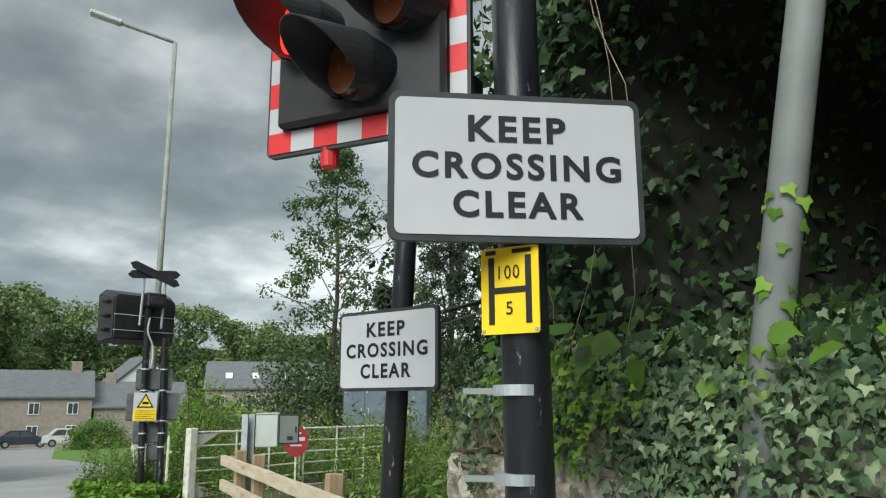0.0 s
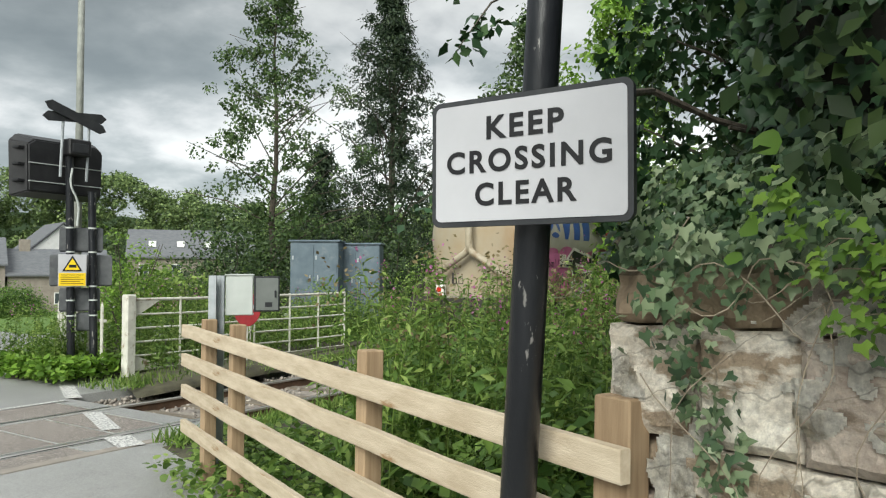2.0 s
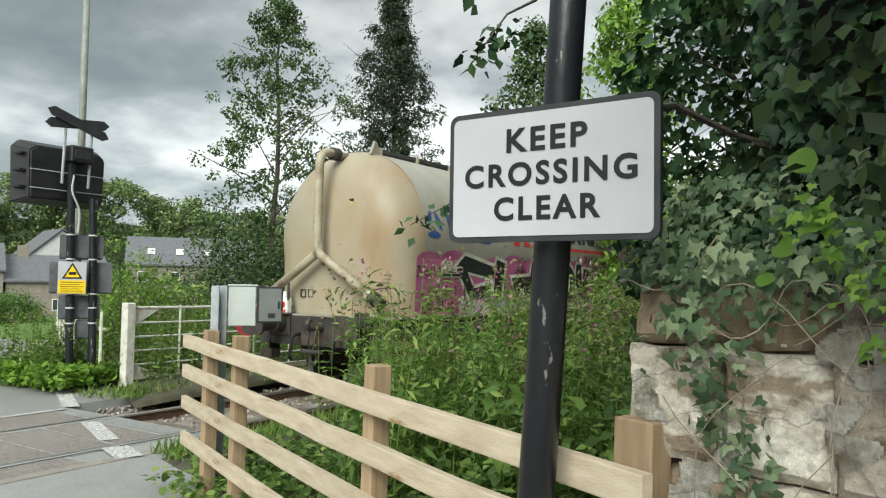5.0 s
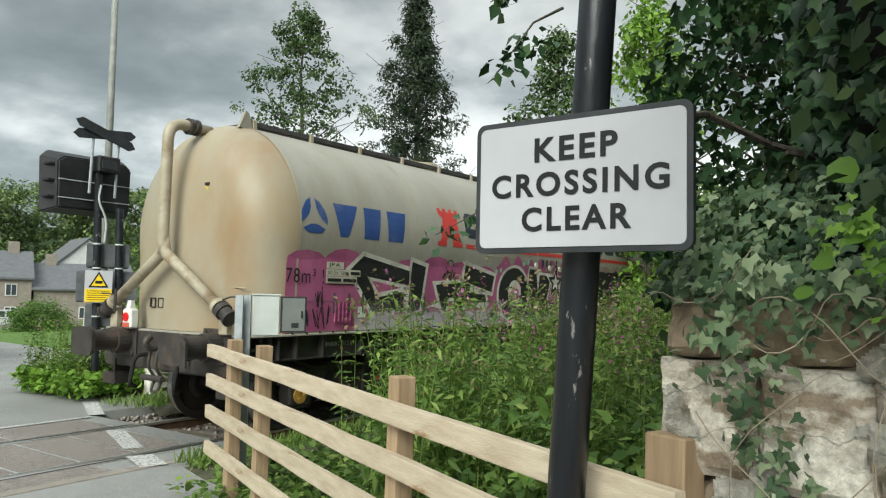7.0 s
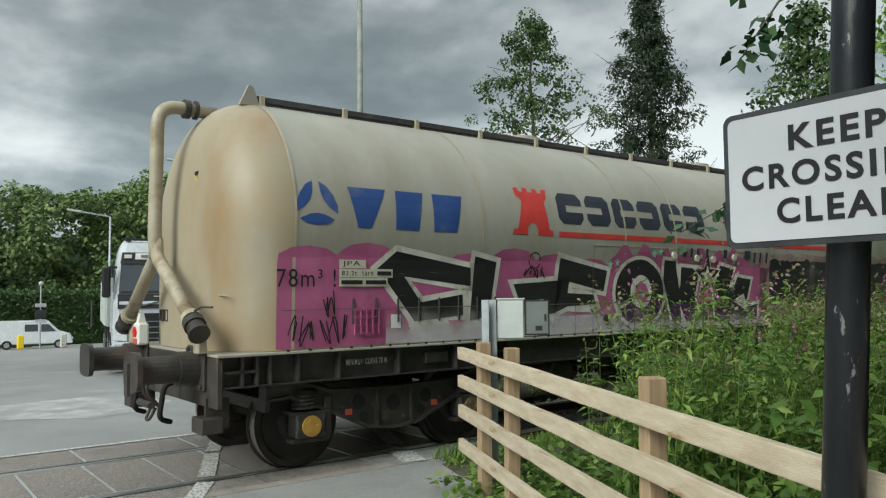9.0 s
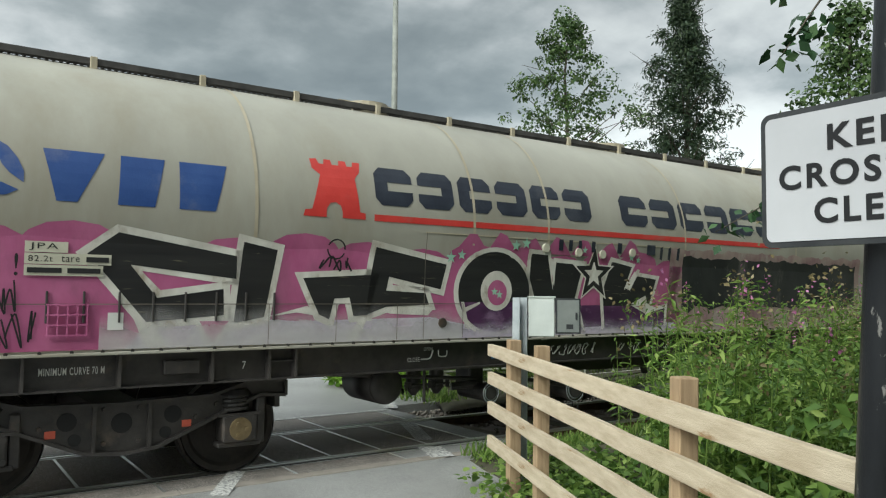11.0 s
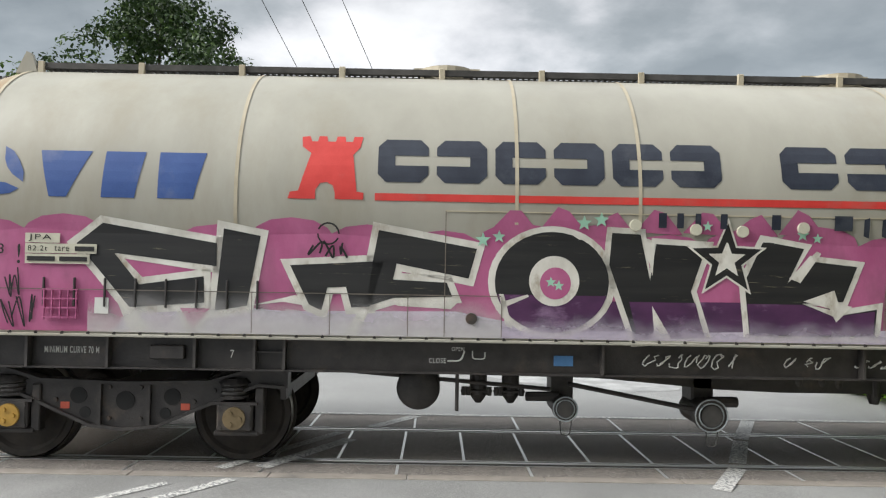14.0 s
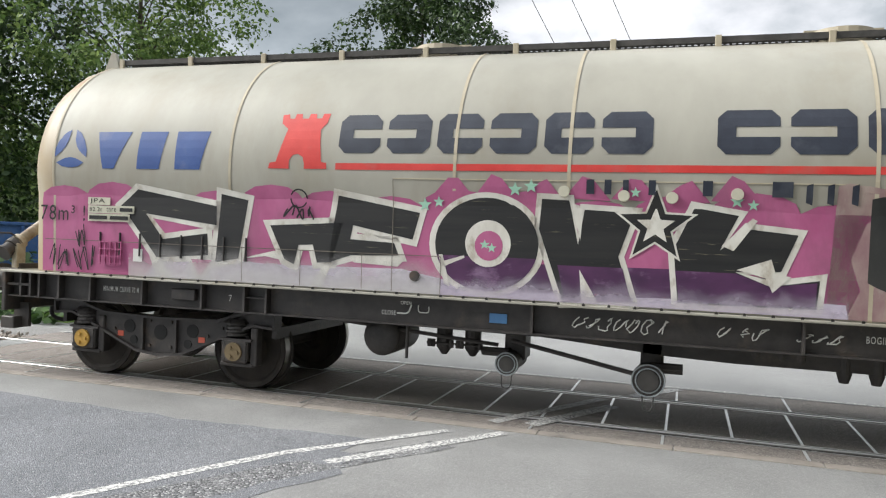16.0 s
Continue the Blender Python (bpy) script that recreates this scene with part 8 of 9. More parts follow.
def ground_cover():
    """Low leaves along the fence foot, the verge edges and the far corner."""
    global RNG
    RNG = np.random.default_rng(78)
    n = 4200
    s = RNG.random(n) ** 0.8
    x = 1.55 - 2.05 * s + RNG.uniform(-0.28, 1.25, n)
    y = -1.6 - 4.7 * s + RNG.uniform(-0.1, 0.1, n) + 0.5 * (RNG.random(n) - 0.5)
    ok = (x - 1.30) * 0.915 - (y + 2.26) * 0.404 > -0.30 - 0.25 * RNG.random(n)
    x, y = x[ok], y[ok]
    z = 0.09 + 0.24 * RNG.random(len(x)) ** 1.6 * np.clip(((x - 1.30) * 0.915 - (y + 2.26) * 0.404 + 0.35) / 0.5, 0.15, 1)
    ob = foliage("ground_leaves", WEED, ROUNDLEAF, np.stack([x, y, z], 1), np.array([0, 0, 1.0]) + 0.45 * RNG.normal(size=(len(x), 3)), RNG.uniform(0.03, 0.075, len(x)))
    tagged(ob, "low broad green leaves along the fence foot", "ground plants", kind="stuff")
    n = 2600
    x = 3.4 + RNG.random(n) * 1.3
    y = 3.6 + RNG.random(n) ** 0.8 * 2.0 + (x - 3.4) * 0.1
    ok = (x - 3.35) + 0.45 * np.abs(y - 4.6) > 0.12
    x, y = x[ok], y[ok]
    ob = foliage("corner_leaves", FRESH, ROUNDLEAF, np.stack([x, y, 0.08 + 0.30 * RNG.random(len(x))], 1), np.array([0, 0, 1.0]) + 0.5 * RNG.normal(size=(len(x), 3)), RNG.uniform(0.06, 0.12, len(x)))
    tagged(ob, "low bramble leaves round the signal poles", "ground plants", kind="stuff")
    n = 6500
    x = 1.9 + 8 * RNG.random(n)
    y = np.where(RNG.random(n) < 0.6, -0.72 - 0.5 * RNG.random(n), 2.4 + 0.9 * RNG.random(n))
    ok = (y < 0) | (x > 3.5)
    x, y = x[ok], y[ok]
    tip = np.stack([RNG.normal(size=len(x)), RNG.normal(size=len(x)), 0.2 * RNG.normal(size=len(x))], 1)
    ob = foliage("grass_tufts", WEED, BLADE, np.stack([x, y, np.full(len(x), 0.02)], 1), tip, RNG.uniform(0.07, 0.19, len(x)), None, -2.0)
    tagged(ob, "rough grass tufts along the track edge", "grass", kind="stuff")
    n = 9000
    x, y = -13.6 - 22 * RNG.random(n), 3.0 + 9.0 * RNG.random(n) ** 1.4
    ob = foliage("bank_ivy_west", HEDGE, ROUNDLEAF, np.stack([x, y, 0.1 + 0.28 * np.clip(y - 3, 0, 7) * RNG.random(n)], 1), np.array([0.2, -0.6, 0.8]) + 0.5 * RNG.normal(size=(n, 3)), RNG.uniform(0.10, 0.2, n))
    tagged(ob, "ivy and scrub covering the bank beyond the line", "ground plants", kind="stuff")


ground_cover()


def overhang():
    """Twigs with leaves that hang in at the top of the view."""
    global RNG
    RNG = np.random.default_rng(79)
    t = thing("overhanging_twigs", "leafy twigs hanging from the tree over the pole", "branch")
    bm = bmesh.new()
    ends = []
    for a, b in (((0.2, -6.3, 3.3), (-0.55, -5.75, 2.72)), ((0.1, -6.2, 3.5), (-0.4, -5.95, 2.95)), ((0.3, -5.6, 3.0), (-0.15, -5.55, 2.62)), ((0.6, -5.9, 2.4), (0.12, -5.05, 1.98))):
        a, b = Vector(a), Vector(b)
        tube(bm, [a, a.lerp(b, 0.5) + Vector((0, 0, 0.06)), b], 0.008, 5, 0.002)
        ends += [a.lerp(b, u) for u in np.linspace(0.45, 1.0, 16)]
    part("twig", bm, BARK, t)
    at = np.repeat(np.array(ends), 3, 0) + RNG.normal(size=(len(ends) * 3, 3)) * 0.035
    foliage("leaves", IVY, LEAF, at, RNG.normal(size=at.shape) + np.array([0, 0, 0.6]), RNG.uniform(0.04, 0.08, len(at)), t, 1.0)


overhang()

def container():
    t = thing("skip_container", "long blue steel container behind the hedge", "container", pose(-19.6, 6.4, 0.55, 0, 0, 42))
    blue = surf("faded_blue_steel", (0.02, 0.06, 0.18), (0.045, 0.11, 0.27), scale=3, rough=0.55, stain=(0.09, 0.09, 0.12), stain_scale=3)
    body = bmesh.new()
    prism(body, [(0.15, 0.0), (4.85, 0.0), (5.0, 1.12), (0.0, 1.12)], 1.9)
    part("body", body, blue, t)
    part("rim", boxed(-0.05, 5.05, -0.05, 1.95, 1.12, 1.2, 0.01), blue, t)
    for k in range(7):
        part("rib", boxed(0.45 + 0.68 * k, 0.53 + 0.68 * k, -0.06, -0.002, 0.05, 1.12, 0.01), blue, t)


container()
for bx, by, br in ((-17.2, 8.1, 0.3), (-16.6, 8.6, 0.22)):
    bm = bmesh.new()
    bmesh.ops.create_icosphere(bm, subdivisions=3, radius=br)
    for v in bm.verts:
        v.co *= 1 + 0.25 * noise.noise(v.co * 4 + Vector((bx, by, 0)))
        v.co.z *= 0.7
    rock = tagged(part("boulder", bm, STONE), "grey boulder on the load of the container", "rock", "boulders")
    rock.matrix_basis = Matrix.Translation((bx, by, 1.75 + br * 0.55))

# ---- woods, houses and hedges far off ----
def woods(name, label, line, n, seed, leaf=WOODS, size=0.62, depth=10.0, per=110, clump=2.1):
    global RNG
    RNG = np.random.default_rng(seed)
    pts = []
    seg = [math.dist(a[:2], b[:2]) for a, b in zip(line, line[1:])]
    for _ in range(n):
        q = RNG.random() * sum(seg)
        for (a, b), s in zip(zip(line, line[1:]), seg):
            if q <= s:
                break
            q -= s
        u = q / s
        x, y, h = (a[i] + (b[i] - a[i]) * u for i in range(3))
        back = RNG.random() * depth
        d = Vector((x + 2.8, y + 7.1)).normalized()
        g = fall(y) - 0.2
        top = h * (0.90 + 0.16 * noise.noise(Vector((x * 0.13, y * 0.13, seed)))) + 0.12 * back
        pts.append((x + d.x * back + RNG.normal() * 1.5, y + d.y * back + RNG.normal() * 1.5, g + (top - g) * RNG.random() ** 0.62))
    at, face = clumps(np.array(pts), clump * RNG.uniform(0.5, 1.15, len(pts)), per)
    ob = foliage(name, leaf, LEAF, at, face, RNG.uniform(0.6, 1.3, len(at)) * size)
    tagged(ob, label, "woodland", kind="stuff")


woods("wood_hill", "dark green wooded hillside behind the houses", [(30, 128, 23), (59, 128, 21.5), (81, 117, 20.5), (92, 109, 15.5), (104, 92, 13)], 900, 201, depth=14)
woods("wood_north", "dense dark green trees beyond the road", [(-34, 84, 15.5), (-10, 92, 14.5), (15, 92, 15.0), (27, 89, 16.5), (40, 98, 17)], 800, 202)
woods("wood_east", "green trees along the railway", [(104, 92, 13), (90, 58, 11), (70, 34, 11), (55, 16, 10), (45, 0, 11), (34, -14, 11)], 800, 203, depth=8)
woods("wood_west", "green trees to the west of the crossing", [(-34, 84, 15.5), (-60, 50, 14), (-70, 10, 14), (-60, -30, 14)], 420, 204)
woods("scrub_north", "scrubby bushes in front of the woods", [(50, 57, 3.0), (62, 46, 3.0), (60, 28, 5.0), (46, 14, 5.0)], 340, 205, size=0.4, depth=5, clump=1.2)


def backing():
    """Dark ground that rises under the far woods."""
    bm = bmesh.new()
    line = [(-90, -60), (-82, 10), (-70, 55), (-40, 98), (-8, 106), (30, 142), (60, 144), (90, 132), (112, 112), (122, 90), (104, 56), (84, 32), (68, 12), (58, -4), (48, -30)]
    low = [bm.verts.new((x, y, -5.0)) for x, y in line]
    high = [bm.verts.new((x * 1.08, y * 1.08, 9.5 + (4 if 20 < x < 100 and y > 100 else 0))) for x, y in line]
    for i in range(len(line) - 1):
        bm.faces.new((low[i], low[i + 1], high[i + 1], high[i]))
    tagged(part("backdrop_hill", bm, DARKLEAF, smooth=True), "dark wooded slope", "hillside", kind="structure")


backing()


def house(name, label, m, w, d, eaves, ridge, wall_mat, bays, chimneys=(), door_at=None, storeys=2):
    t = thing(name, label, "house", m)
    bm = bmesh.new()
    prism(bm, [(0, 0), (w, 0), (w, eaves), (0, eaves)], d)
    part("wall", bm, wall_mat, t)
    for x in (0.0, w - 0.3):
        gab = bmesh.new()
        a = [gab.verts.new((q, y, z)) for q in (x, x + 0.3) for y, z in ((0, eaves), (d, eaves), (d / 2, ridge - 0.1))]
        for f in ((0, 1, 2), (5, 4, 3), (0, 3, 4, 1), (1, 4, 5, 2), (2, 5, 3, 0)):
            gab.faces.new([a[i] for i in f])
        bmesh.ops.recalc_face_normals(gab, faces=gab.faces[:])
        part("gable", gab, wall_mat, t)
    bm = bmesh.new()
    for s in (0, 1):
        y0, y1 = (-0.3, d / 2) if s == 0 else (d + 0.3, d / 2)
        z0 = eaves - 0.12
        vs = [bm.verts.new(p) for p in ((-0.2, y0, z0), (w + 0.2, y0, z0), (w + 0.2, y1, ridge), (-0.2, y1, ridge), (-0.2, y0, z0 + 0.18), (w + 0.2, y0, z0 + 0.18), (w + 0.2, y1, ridge + 0.18), (-0.2, y1, ridge + 0.18))]
        for f in ((0, 1, 2, 3), (4, 5, 6, 7), (0, 1, 5, 4), (1, 2, 6, 5), (3, 0, 4, 7)):
            bm.faces.new([vs[i] for i in f])
    bmesh.ops.recalc_face_normals(bm, faces=bm.faces[:])
    roof = part("roof", bm, SLATE, t, "grey slate roof")
    for x in chimneys:
        ch = part("chimney", boxed(x - 0.5, x + 0.5, d / 2 - 0.4, d / 2 + 0.4, ridge - 0.5, ridge + 1.1, 0.03), wall_mat, roof)
    for k in range(bays):
        x = w * (k + 0.5) / bays
        for st in range(storeys):
            z0 = 0.9 + st * (eaves - 0.4) / storeys
            if door_at == k and st == 0:
                dr = part("door", boxed(x - 0.5, x + 0.5, -0.06, -0.002, 0.0, 2.05), STATIONRED, t, "red front door")
                continue
            wn = part("window", boxed(x - 0.5, x + 0.5, -0.07, -0.002, z0, z0 + 1.15), WHITEWALL, t, "white framed window")
            part("pane", boxed(x - 0.42, x - 0.03, -0.085, -0.071, z0 + 0.08, z0 + 1.07), WINGLASS, wn)
            part("pane", boxed(x + 0.03, x + 0.42, -0.085, -0.071, z0 + 0.08, z0 + 1.07), WINGLASS, wn)
    return t


house("terraced_house", "grey roughcast terraced house with slate roof", pose(19.0, 74.2, -2.5, 0, 0, -23.5), 17.0, 7.5, 4.75, 7.3, HOUSEWALL, 5, (5.5, 15.5), 2)
house("cottage", "low grey cottage with slate roof and chimney", pose(34.9, 67.6, -2.5, 0, 0, -24), 9.0, 7.0, 3.75, 6.2, HOUSEWALL, 3, (1.6,), None, 1)
house("white_house", "white gabled house behind the terrace", pose(42.4, 80.9, -2.5, 0, 0, -105), 7.5, 6.0, 6.5, 9.3, WHITEWALL, 2)
house("modern_house", "house with pale slate roof and skylights", pose(47.5, 67.5, -2.0, 0, 0, -37), 13.5, 9.0, 5.2, 8.3, HOUSEWALL, 4)
house("bungalow", "low building with a slate roof behind the scrub", pose(52.0, 56.0, -2.0, 0, 0, -37), 14.0, 7.0, 2.8, 5.3, HOUSEWALL, 4, (), None, 1)
for k in range(4):
    sk = tagged(part("skylight", boxed(-0.4, 0.4, -0.03, 0.05, -0.5, 0.5, 0.01), WHITEWALL), "white roof skylight on slates", "skylight", "skylights of the slate roof")
    u = 2.5 + 3.0 * k
    a = radians(-37)
    sk.matrix_basis = pose(47.5 + math.cos(a) * u - math.sin(a) * 1.6, 67.5 + math.sin(a) * u + math.cos(a) * 1.6, 4.72, -49, 0, -37)


def long_hedge():
    global RNG
    RNG = np.random.default_rng(301)
    n = 26000
    u = RNG.random(n)
    x = -12 + 34 * u
    y = 66.5 + 2.6 * RNG.random(n) - 0.02 * x
    z = -2.6 + 5.0 * RNG.random(n) ** 0.7
    t = thing("clipped_hedge", "tall clipped dark green hedge beyond the road", "hedge")
    foliage("leaves", HEDGE, LEAF, np.stack([x, y, z], 1), np.array([0, -0.7, 0.5]) + 0.6 * RNG.normal(size=(n, 3)), RNG.uniform(0.2, 0.4, n), t)
    part("core", boxed(-11.8, 21.8, 67.0, 69.0, -3.0, 2.1), DARKLEAF, t)
    n = 9000
    t = thing("clipped_hedge", "low clipped green hedge by the van", "hedge")
    x = -14 + 22 * RNG.random(n)
    foliage("leaves", HEDGE, LEAF, np.stack([x, 60.5 + 1.2 * RNG.random(n), -2.4 + 2.0 * RNG.random(n)], 1), np.array([0, -0.6, 0.6]) + 0.6 * RNG.normal(size=(n, 3)), RNG.uniform(0.15, 0.3, n), t)
    part("core", boxed(-13.8, 7.8, 60.7, 61.5, -2.6, -0.5), DARKLEAF, t)


long_hedge()


def wires():
    t = thing("overhead_wires", "three thin telephone wires against the sky", "wires")
    for k in range(3):
        bm = bmesh.new()
        a, b = Vector((-8.0 + 1.4 * k, 22.1, 8.6)), Vector((-10.5 + 1.6 * k, 21.8, 13.2))
        d = (b - a)
        tube(bm, [a - d * 0.6, b + d * 2.5], 0.014, 5)
        part("wire", bm, RUBBER, t)
    bm = bmesh.new()
    cyl(bm, (-6.5, 22.4, -0.6), (-6.5, 22.4, 6.0), 0.13, 0.1, 12)
    part("pole", bm, BARK, t)


wires()

# ---- vehicles waiting beyond the crossing ----
def wheel_part(parent, x, y, r, w=0.22):
    bm = bmesh.new()
    cyl(bm, (x - w / 2, y, r), (x + w / 2, y, r), r, r, 24)
    tyre = part("wheel", bm, RUBBER, parent)
    bm = bmesh.new()
    cyl(bm, (x - w / 2 - 0.01, y, r), (x + w / 2 + 0.01, y, r), r * 0.6, r * 0.6, 18)
    part("rim", bm, CHROME, tyre)


def lorry():
    """Its own space: x across, -y ahead, z up."""
    t = thing("lorry", "silver-white lorry with black grille and blue bumper, waiting at the crossing", "lorry", pose(3.25, 12.6, fall(12.6), 0, 0, -12))
    across = Matrix(((0, 1, 0, 0), (1, 0, 0, 0), (0, 0, 1, 0), (0, 0, 0, 1)))
    # cab: upright below the screen, drawn in towards the roof
    bm = bmesh.new()
    rows = []
    for z, w, y in ((0.55, 1.14, 0.0), (1.0, 1.15, -0.03), (1.75, 1.14, 0.02), (2.0, 1.12, 0.12), (2.75, 1.05, 0.32), (3.05, 1.01, 0.42), (3.3, 0.93, 0.62), (3.38, 0.86, 0.9)):
        rows.append([bm.verts.new(p) for p in ((-w, 2.1, z), (-w, y + 0.16, z), (-w + 0.14, y, z), (w - 0.14, y, z), (w, y + 0.16, z), (w, 2.1, z))])
    for a, b in zip(rows, rows[1:]):
        for i in range(6):
            bm.faces.new((a[i], a[(i + 1) % 6], b[(i + 1) % 6], b[i]))
    bm.faces.new(rows[0][::-1])
    bm.faces.new(rows[-1])
    bmesh.ops.recalc_face_normals(bm, faces=bm.faces[:])
    part("cab", bm, TRUCKSILVER, t, "silver-white lorry cab")

    def front(name, z0, z1, y0, y1, w0, w1, material, label="", out=0.02):
        """A panel on the cab's face from one height to another."""
        bm = bmesh.new()
        a = [bm.verts.new(p) for p in ((-w0, y0 - out, z0), (w0, y0 - out, z0), (w1, y1 - out, z1), (-w1, y1 - out, z1))]
        b = [bm.verts.new((v.co.x, v.co.y + out + 0.03, v.co.z)) for v in a]
        bm.faces.new(a)
        bm.faces.new(b[::-1])
        for i in range(4):
            bm.faces.new((a[i], b[i], b[(i + 1) % 4], a[(i + 1) % 4]))
        bmesh.ops.recalc_face_normals(bm, faces=bm.faces[:])
        return part(name, bm, material, t, label)

    front("bonnet_panel", 1.62, 1.98, 0.01, 0.11, 1.04, 1.04, TRUCKBLACK, "dark panel under the windscreen")
    front("windscreen", 1.99, 2.74, 0.12, 0.318, 1.02, 0.96, WINGLASS, "wide dark windscreen")
    front("sun_visor", 2.75, 3.04, 0.318, 0.418, 0.98, 0.93, TRUCKBLACK, "black sun visor band", 0.05)
    nb = front("name_board", 2.86, 3.02, 0.352, 0.41, 0.64, 0.62, DATAWHITE, "white headboard with grey writing", 0.065)
    part("name_bar", boxed(-0.5, 0.5, 0.283, 0.293, 2.91, 2.98), CABDARK, nb)
    front("wiper_line", 2.02, 2.06, 0.13, 0.14, 0.95, 0.95, TRUCKBLACK, "", 0.03)
    front("grille", 0.78, 1.5, -0.02, -0.012, 0.78, 0.8, TRUCKBLACK, "black grille", 0.035)
    for k in range(4):
        part("grille_bar", boxed(-0.7, 0.7, -0.075, -0.05, 0.86 + 0.14 * k, 0.885 + 0.14 * k), CHROME if k == 0 else CABDARK, t)
    bm = bmesh.new()
    prism(bm, [(-0.5, 1.70), (-0.48, 1.67), (0.55, 1.92), (0.53, 1.95)], 0.02, Matrix.Translation((0, -0.02, 0)))
    part("chrome_slash", bm, CHROME, t)
    part("bumper", boxed(-1.16, 1.16, -0.10, 0.3, 0.52, 0.8, 0.05), TRUCKSILVER, t)
    part("bumper_lip", boxed(-1.15, 1.15, -0.12, 0.28, 0.24, 0.52, 0.04), TRUCKBLUE, t, "blue bumper lip")
    part("plate", boxed(-0.26, 0.26, -0.14, -0.12, 0.55, 0.66), YELLOW, t)
    part("roof_bar", boxed(-0.7, 0.7, 0.62, 0.70, 3.36, 3.42, 0.01), TRUCKBLACK, t)
    for s in (-1, 1):
        bm = bmesh.new()
        prism(bm, [(0.82 * s, 0.82), (1.13 * s, 0.86), (1.12 * s, 1.16), (0.98 * s, 1.36), (0.84 * s, 1.3)], 0.06, Matrix.Translation((0, -0.06, 0)))
        part("headlight", bm, plain("headlight_glass", (0.75, 0.77, 0.8), 0.15), t, "clear swept headlight")
        part("mirror_arm", boxed(min(1.05 * s, 1.3 * s), max(1.05 * s, 1.3 * s), 0.2, 0.25, 2.62, 2.68), TRUCKBLACK, t)
        part("mirror", boxed(min(1.2 * s, 1.4 * s), max(1.2 * s, 1.4 * s), 0.12, 0.26, 1.9, 2.66, 0.04), TRUCKBLACK, t, "tall side mirror")
        part("side_window", boxed(min(1.09 * s, 1.125 * s), max(1.09 * s, 1.125 * s), 0.6, 1.5, 2.02, 2.62, 0.01), WINGLASS, t)
        part("roof_beacon", boxed(0.78 * s - 0.07, 0.78 * s + 0.07, 0.62, 0.74, 3.33, 3.45, 0.02), TRUCKBLACK, t)
        part("visor_lamp", boxed(0.80 * s - 0.09, 0.80 * s + 0.09, 0.27, 0.31, 2.88, 2.98, 0.01), DATAWHITE, t)
        part("step", boxed(min(0.98 * s, 1.16 * s), max(0.98 * s, 1.16 * s), 0.3, 1.6, 0.35, 0.7, 0.03), TRUCKSILVER, t)
        for y in (1.35, 3.2, 5.6, 6.9):
            wheel_part(t, 1.02 * s, y, 0.5, 0.3)
    body = bmesh.new()
    prism(body, [(2.5, 1.1), (8.6, 1.1), (8.9, 2.45), (2.35, 2.45)], 2.44, Matrix.Translation((-1.22, 0, 0)) @ across)
    tip = part("tipper_body", body, CABGREY, t, "pale grey tipper body")
    for s in (-1, 1):
        for k in range(8):
            part("body_rib", boxed(1.22 * s - 0.05, 1.22 * s + 0.05, 2.75 + 0.75 * k, 2.85 + 0.75 * k, 1.12, 2.42, 0.01), CABGREY, tip)
    for x in (-1.0, 1.0):
        part("body_upright", boxed(x - 0.06, x + 0.06, 2.3, 2.45, 1.1, 2.9, 0.01), TRUCKBLACK, tip)


lorry()


def car(name, label, m, length, width, height, paint, van=False):
    """x along its length, y across."""
    t = thing(name, label, "van" if van else "car", m)
    L, h = length, height
    if van:
        out = [(0, 0.35), (0, 1.9), (0.2, h), (L * 0.68, h), (L * 0.82, 1.25), (L * 0.97, 1.0), (L, 0.35)]
        win = [[(L * 0.40, 1.25), (L * 0.40, 1.75), (L * 0.56, 1.75), (L * 0.56, 1.25)], [(L * 0.60, 1.22), (L * 0.60, 1.75), (L * 0.69, 1.75), (L * 0.79, 1.22)]]
    else:
        out = [(0, 0.3), (0.02, 0.85), (L * 0.1, 0.95), (L * 0.24, h), (L * 0.6, h), (L * 0.76, 0.95), (L * 0.97, 0.8), (L, 0.3)]
        win = [[(L * 0.16, 0.95), (L * 0.27, h - 0.08), (L * 0.42, h - 0.08), (L * 0.42, 0.95)], [(L * 0.45, 0.95), (L * 0.45, h - 0.08), (L * 0.58, h - 0.08), (L * 0.71, 0.95)]]
    bm = bmesh.new()
    prism(bm, out, width, Matrix.Translation((0, -width / 2, 0)))
    bmesh.ops.bevel(bm, geom=bm.edges[:], offset=0.06, segments=2, affect="EDGES")
    part("body", bm, paint, t)
    for w in win:
        for y in (-width / 2 - 0.008, width / 2 - 0.004):
            bm = bmesh.new()
            prism(bm, w, 0.012, Matrix.Translation((0, y, 0)))
            part("side_window", bm, WINGLASS, t)
    for x in (L * 0.19, L * 0.82):
        for y in (-width / 2 + 0.08, width / 2 - 0.08):
            bm = bmesh.new()
            cyl(bm, (x, y - 0.1, 0.32), (x, y + 0.1, 0.32), 0.32, 0.32, 20)
            wh = part("wheel", bm, RUBBER, t)
            bm = bmesh.new()
            cyl(bm, (x, y - 0.11, 0.32), (x, y + 0.11, 0.32), 0.19, 0.19, 14)
            part("rim", bm, CHROME, wh)
    for y in (-width / 2 + 0.25, width / 2 - 0.25):
        part("headlight", boxed(L - 0.06, L + 0.01, y - 0.15, y + 0.15, 0.62, 0.76, 0.02), plain("headlight_glass", (0.75, 0.77, 0.8), 0.15), t)


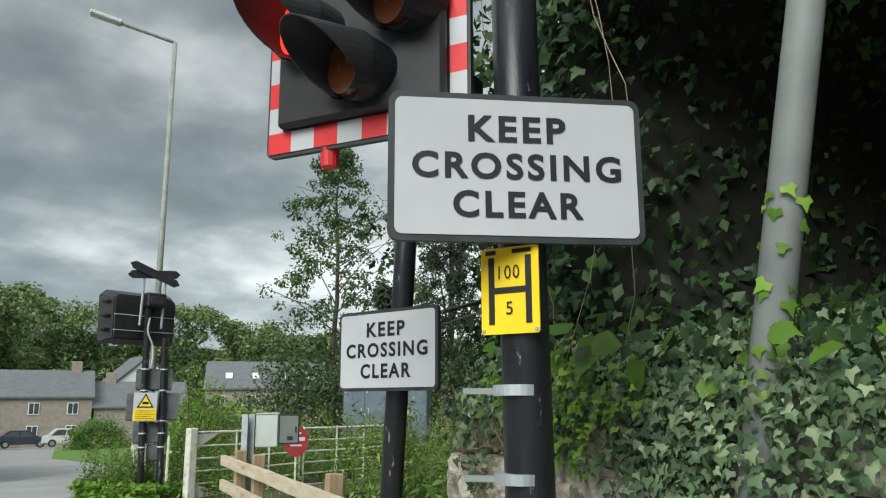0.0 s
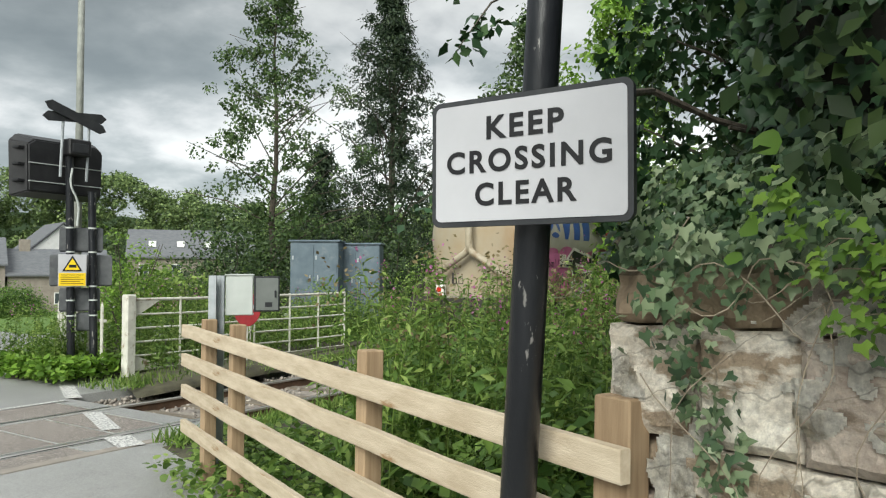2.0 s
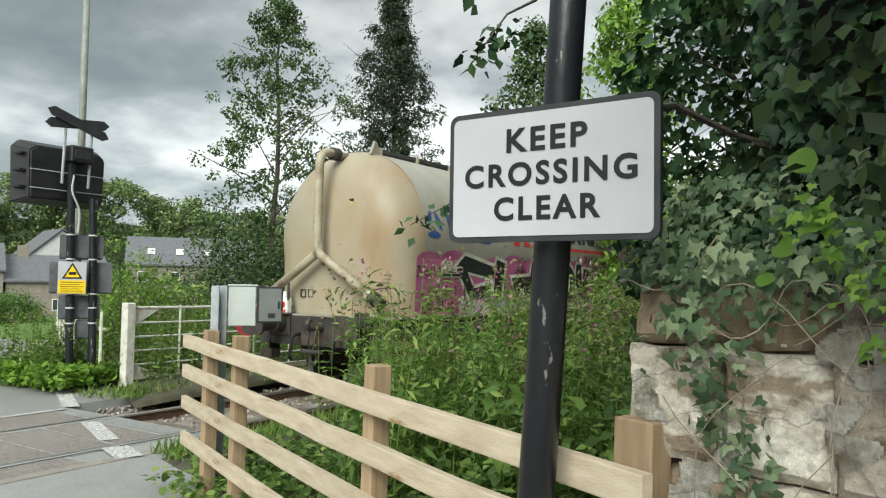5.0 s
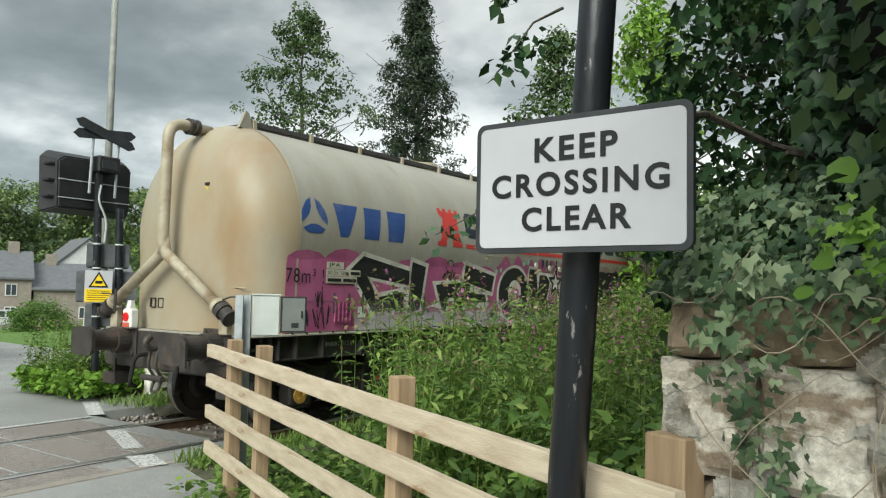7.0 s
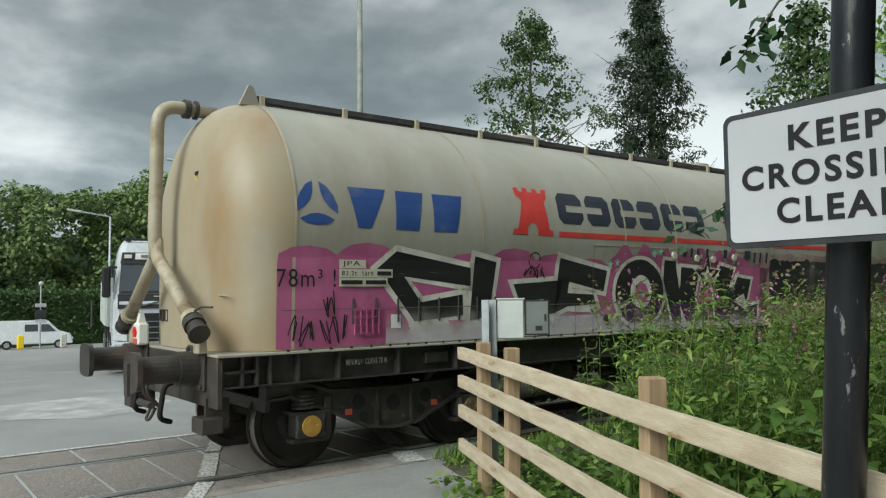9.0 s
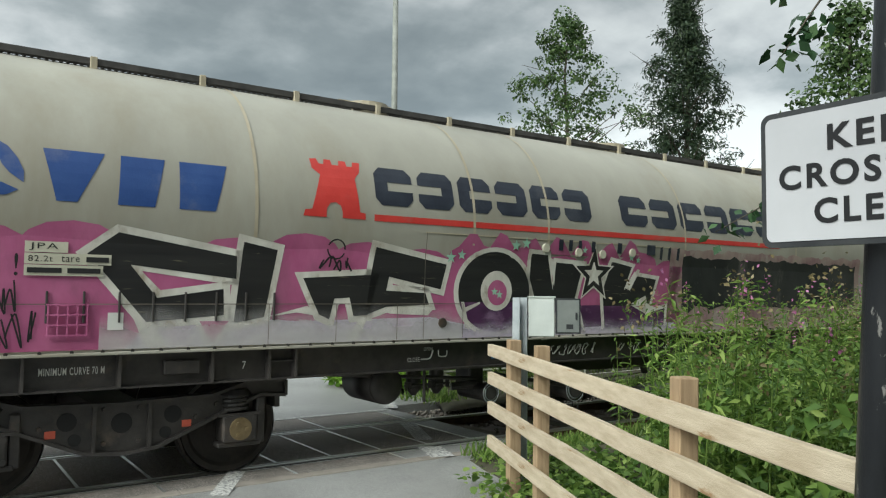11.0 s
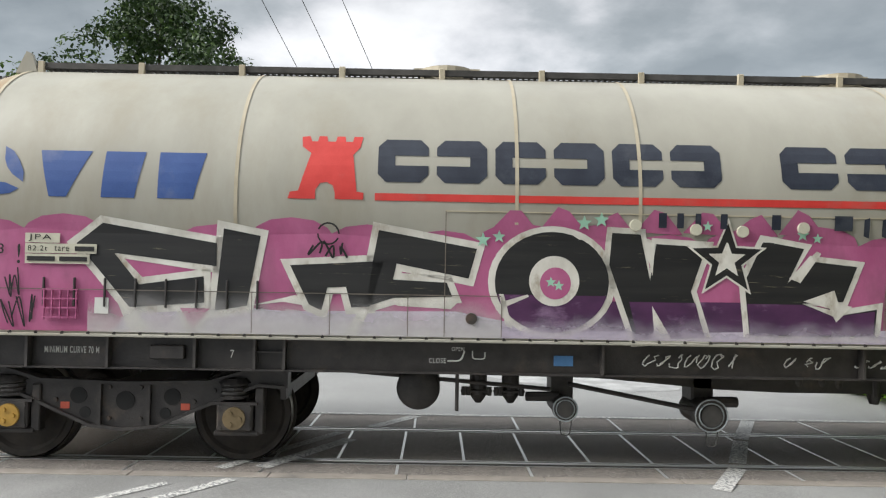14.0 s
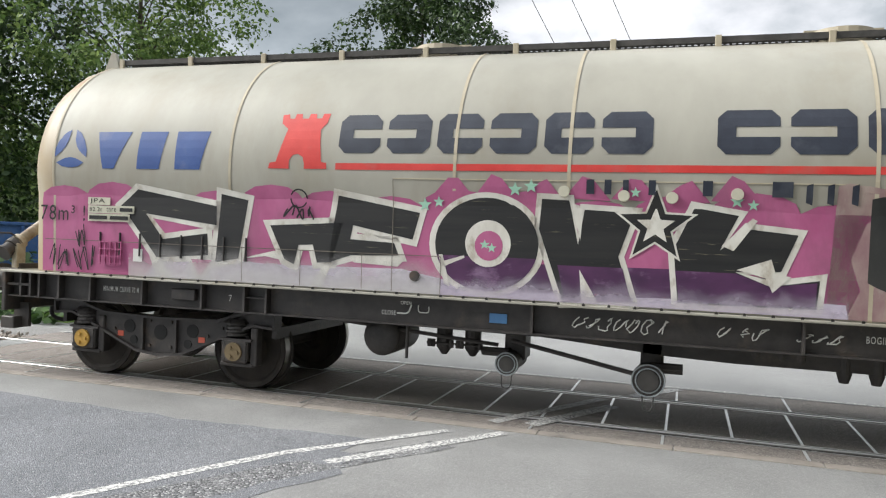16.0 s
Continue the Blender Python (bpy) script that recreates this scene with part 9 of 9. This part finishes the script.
car("panel_van", "white panel van parked by the hedge", pose(4.6, 55.5, fall(55.5) + 0.02, 0, 0, -10), 5.2, 1.95, 2.0, TRUCKWHITE, True)
car("white_car", "white car parked outside the terrace", pose(20.5, 64.0, fall(64) + 0.12, 0, 0, -20), 4.2, 1.75, 1.45, TRUCKWHITE)
car("dark_car", "dark blue car parked outside the terrace", pose(24.2, 63.0, fall(63) + 0.12, 0, 0, -20), 4.2, 1.75, 1.45, CARDARK)
car("silver_car", "silver car parked outside the terrace", pose(27.0, 60.6, fall(60.6) + 0.12, 0, 0, -22), 4.3, 1.75, 1.5, CARSILVER)
car("small_car", "pale car parked beyond the lorry", pose(11.5, 45.0, fall(45.0) + 0.02, 0, 0, -60), 4.1, 1.75, 1.45, CARSILVER)


def road_sign():
    t = thing("direction_sign", "stacked small road signs on a thin grey post", "sign", pose(7.1, 52.0, fall(52.0), 0, 0, 0))
    bm = bmesh.new()
    cyl(bm, (0, 0, 0), (0, 0, 4.4), 0.05, 0.05, 10)
    part("sign_post", bm, GALV, t)
    bm = bmesh.new()
    bmesh.ops.create_uvsphere(bm, u_segments=12, v_segments=8, radius=0.16, matrix=Matrix.Translation((0, 0, 4.5)))
    part("globe", bm, SIGNWHITE, t)
    for z, h in ((3.0, 0.25), (2.4, 0.6), (1.9, 0.25)):
        part("sign_plate", boxed(-0.35, 0.35, -0.07, -0.04, z - h / 2, z + h / 2, 0.01), SIGNWHITE if h < 0.5 else SIGNGREY, t)
    for x in (-1.1, 1.6):
        b = tagged(part("bollard", boxed(6.9 + x, 7.3 + x, 52.5, 52.8, fall(52.0), fall(52.0) + 0.95, 0.06), YELLOW if x < 0 else GATEWHITE), "short bollard on the traffic island", "bollard", "island bollards")


road_sign()


# ---- what moves: the wagon rolls over the crossing, its wheels turning ----
def wagon_x(t):
    """The buffer faces' place along the line."""
    rows = ((0, 0.15), (2, 0.18), (4, 0.27), (6.5, 0.25), (8, 0.17), (9, 0.06), (11.5, 0.03), (12.5, 0.0), (16, 0.0))
    for (a, p), (b, q) in zip(rows, rows[1:]):
        if t <= b:
            break
    return 0.63 - 1.75 - 1.497 * (t - 9) + p + (q - p) * (t - a) / (b - a)


def motions():
    walk(wagon, [(t, pose(wagon_x(t), 0.7525, 0)) for t in (0, 2, 4, 6.5, 8, 9, 11.5, 12.5, 14, 16)])
    for ws, x in WHEELSETS:
        walk(ws, [(0.4 * k, pose(x, 0, WHEEL_R, 0, math.degrees((wagon_x(0.4 * k) - wagon_x(0)) / WHEEL_R), 0)) for k in range(41)])


motions()
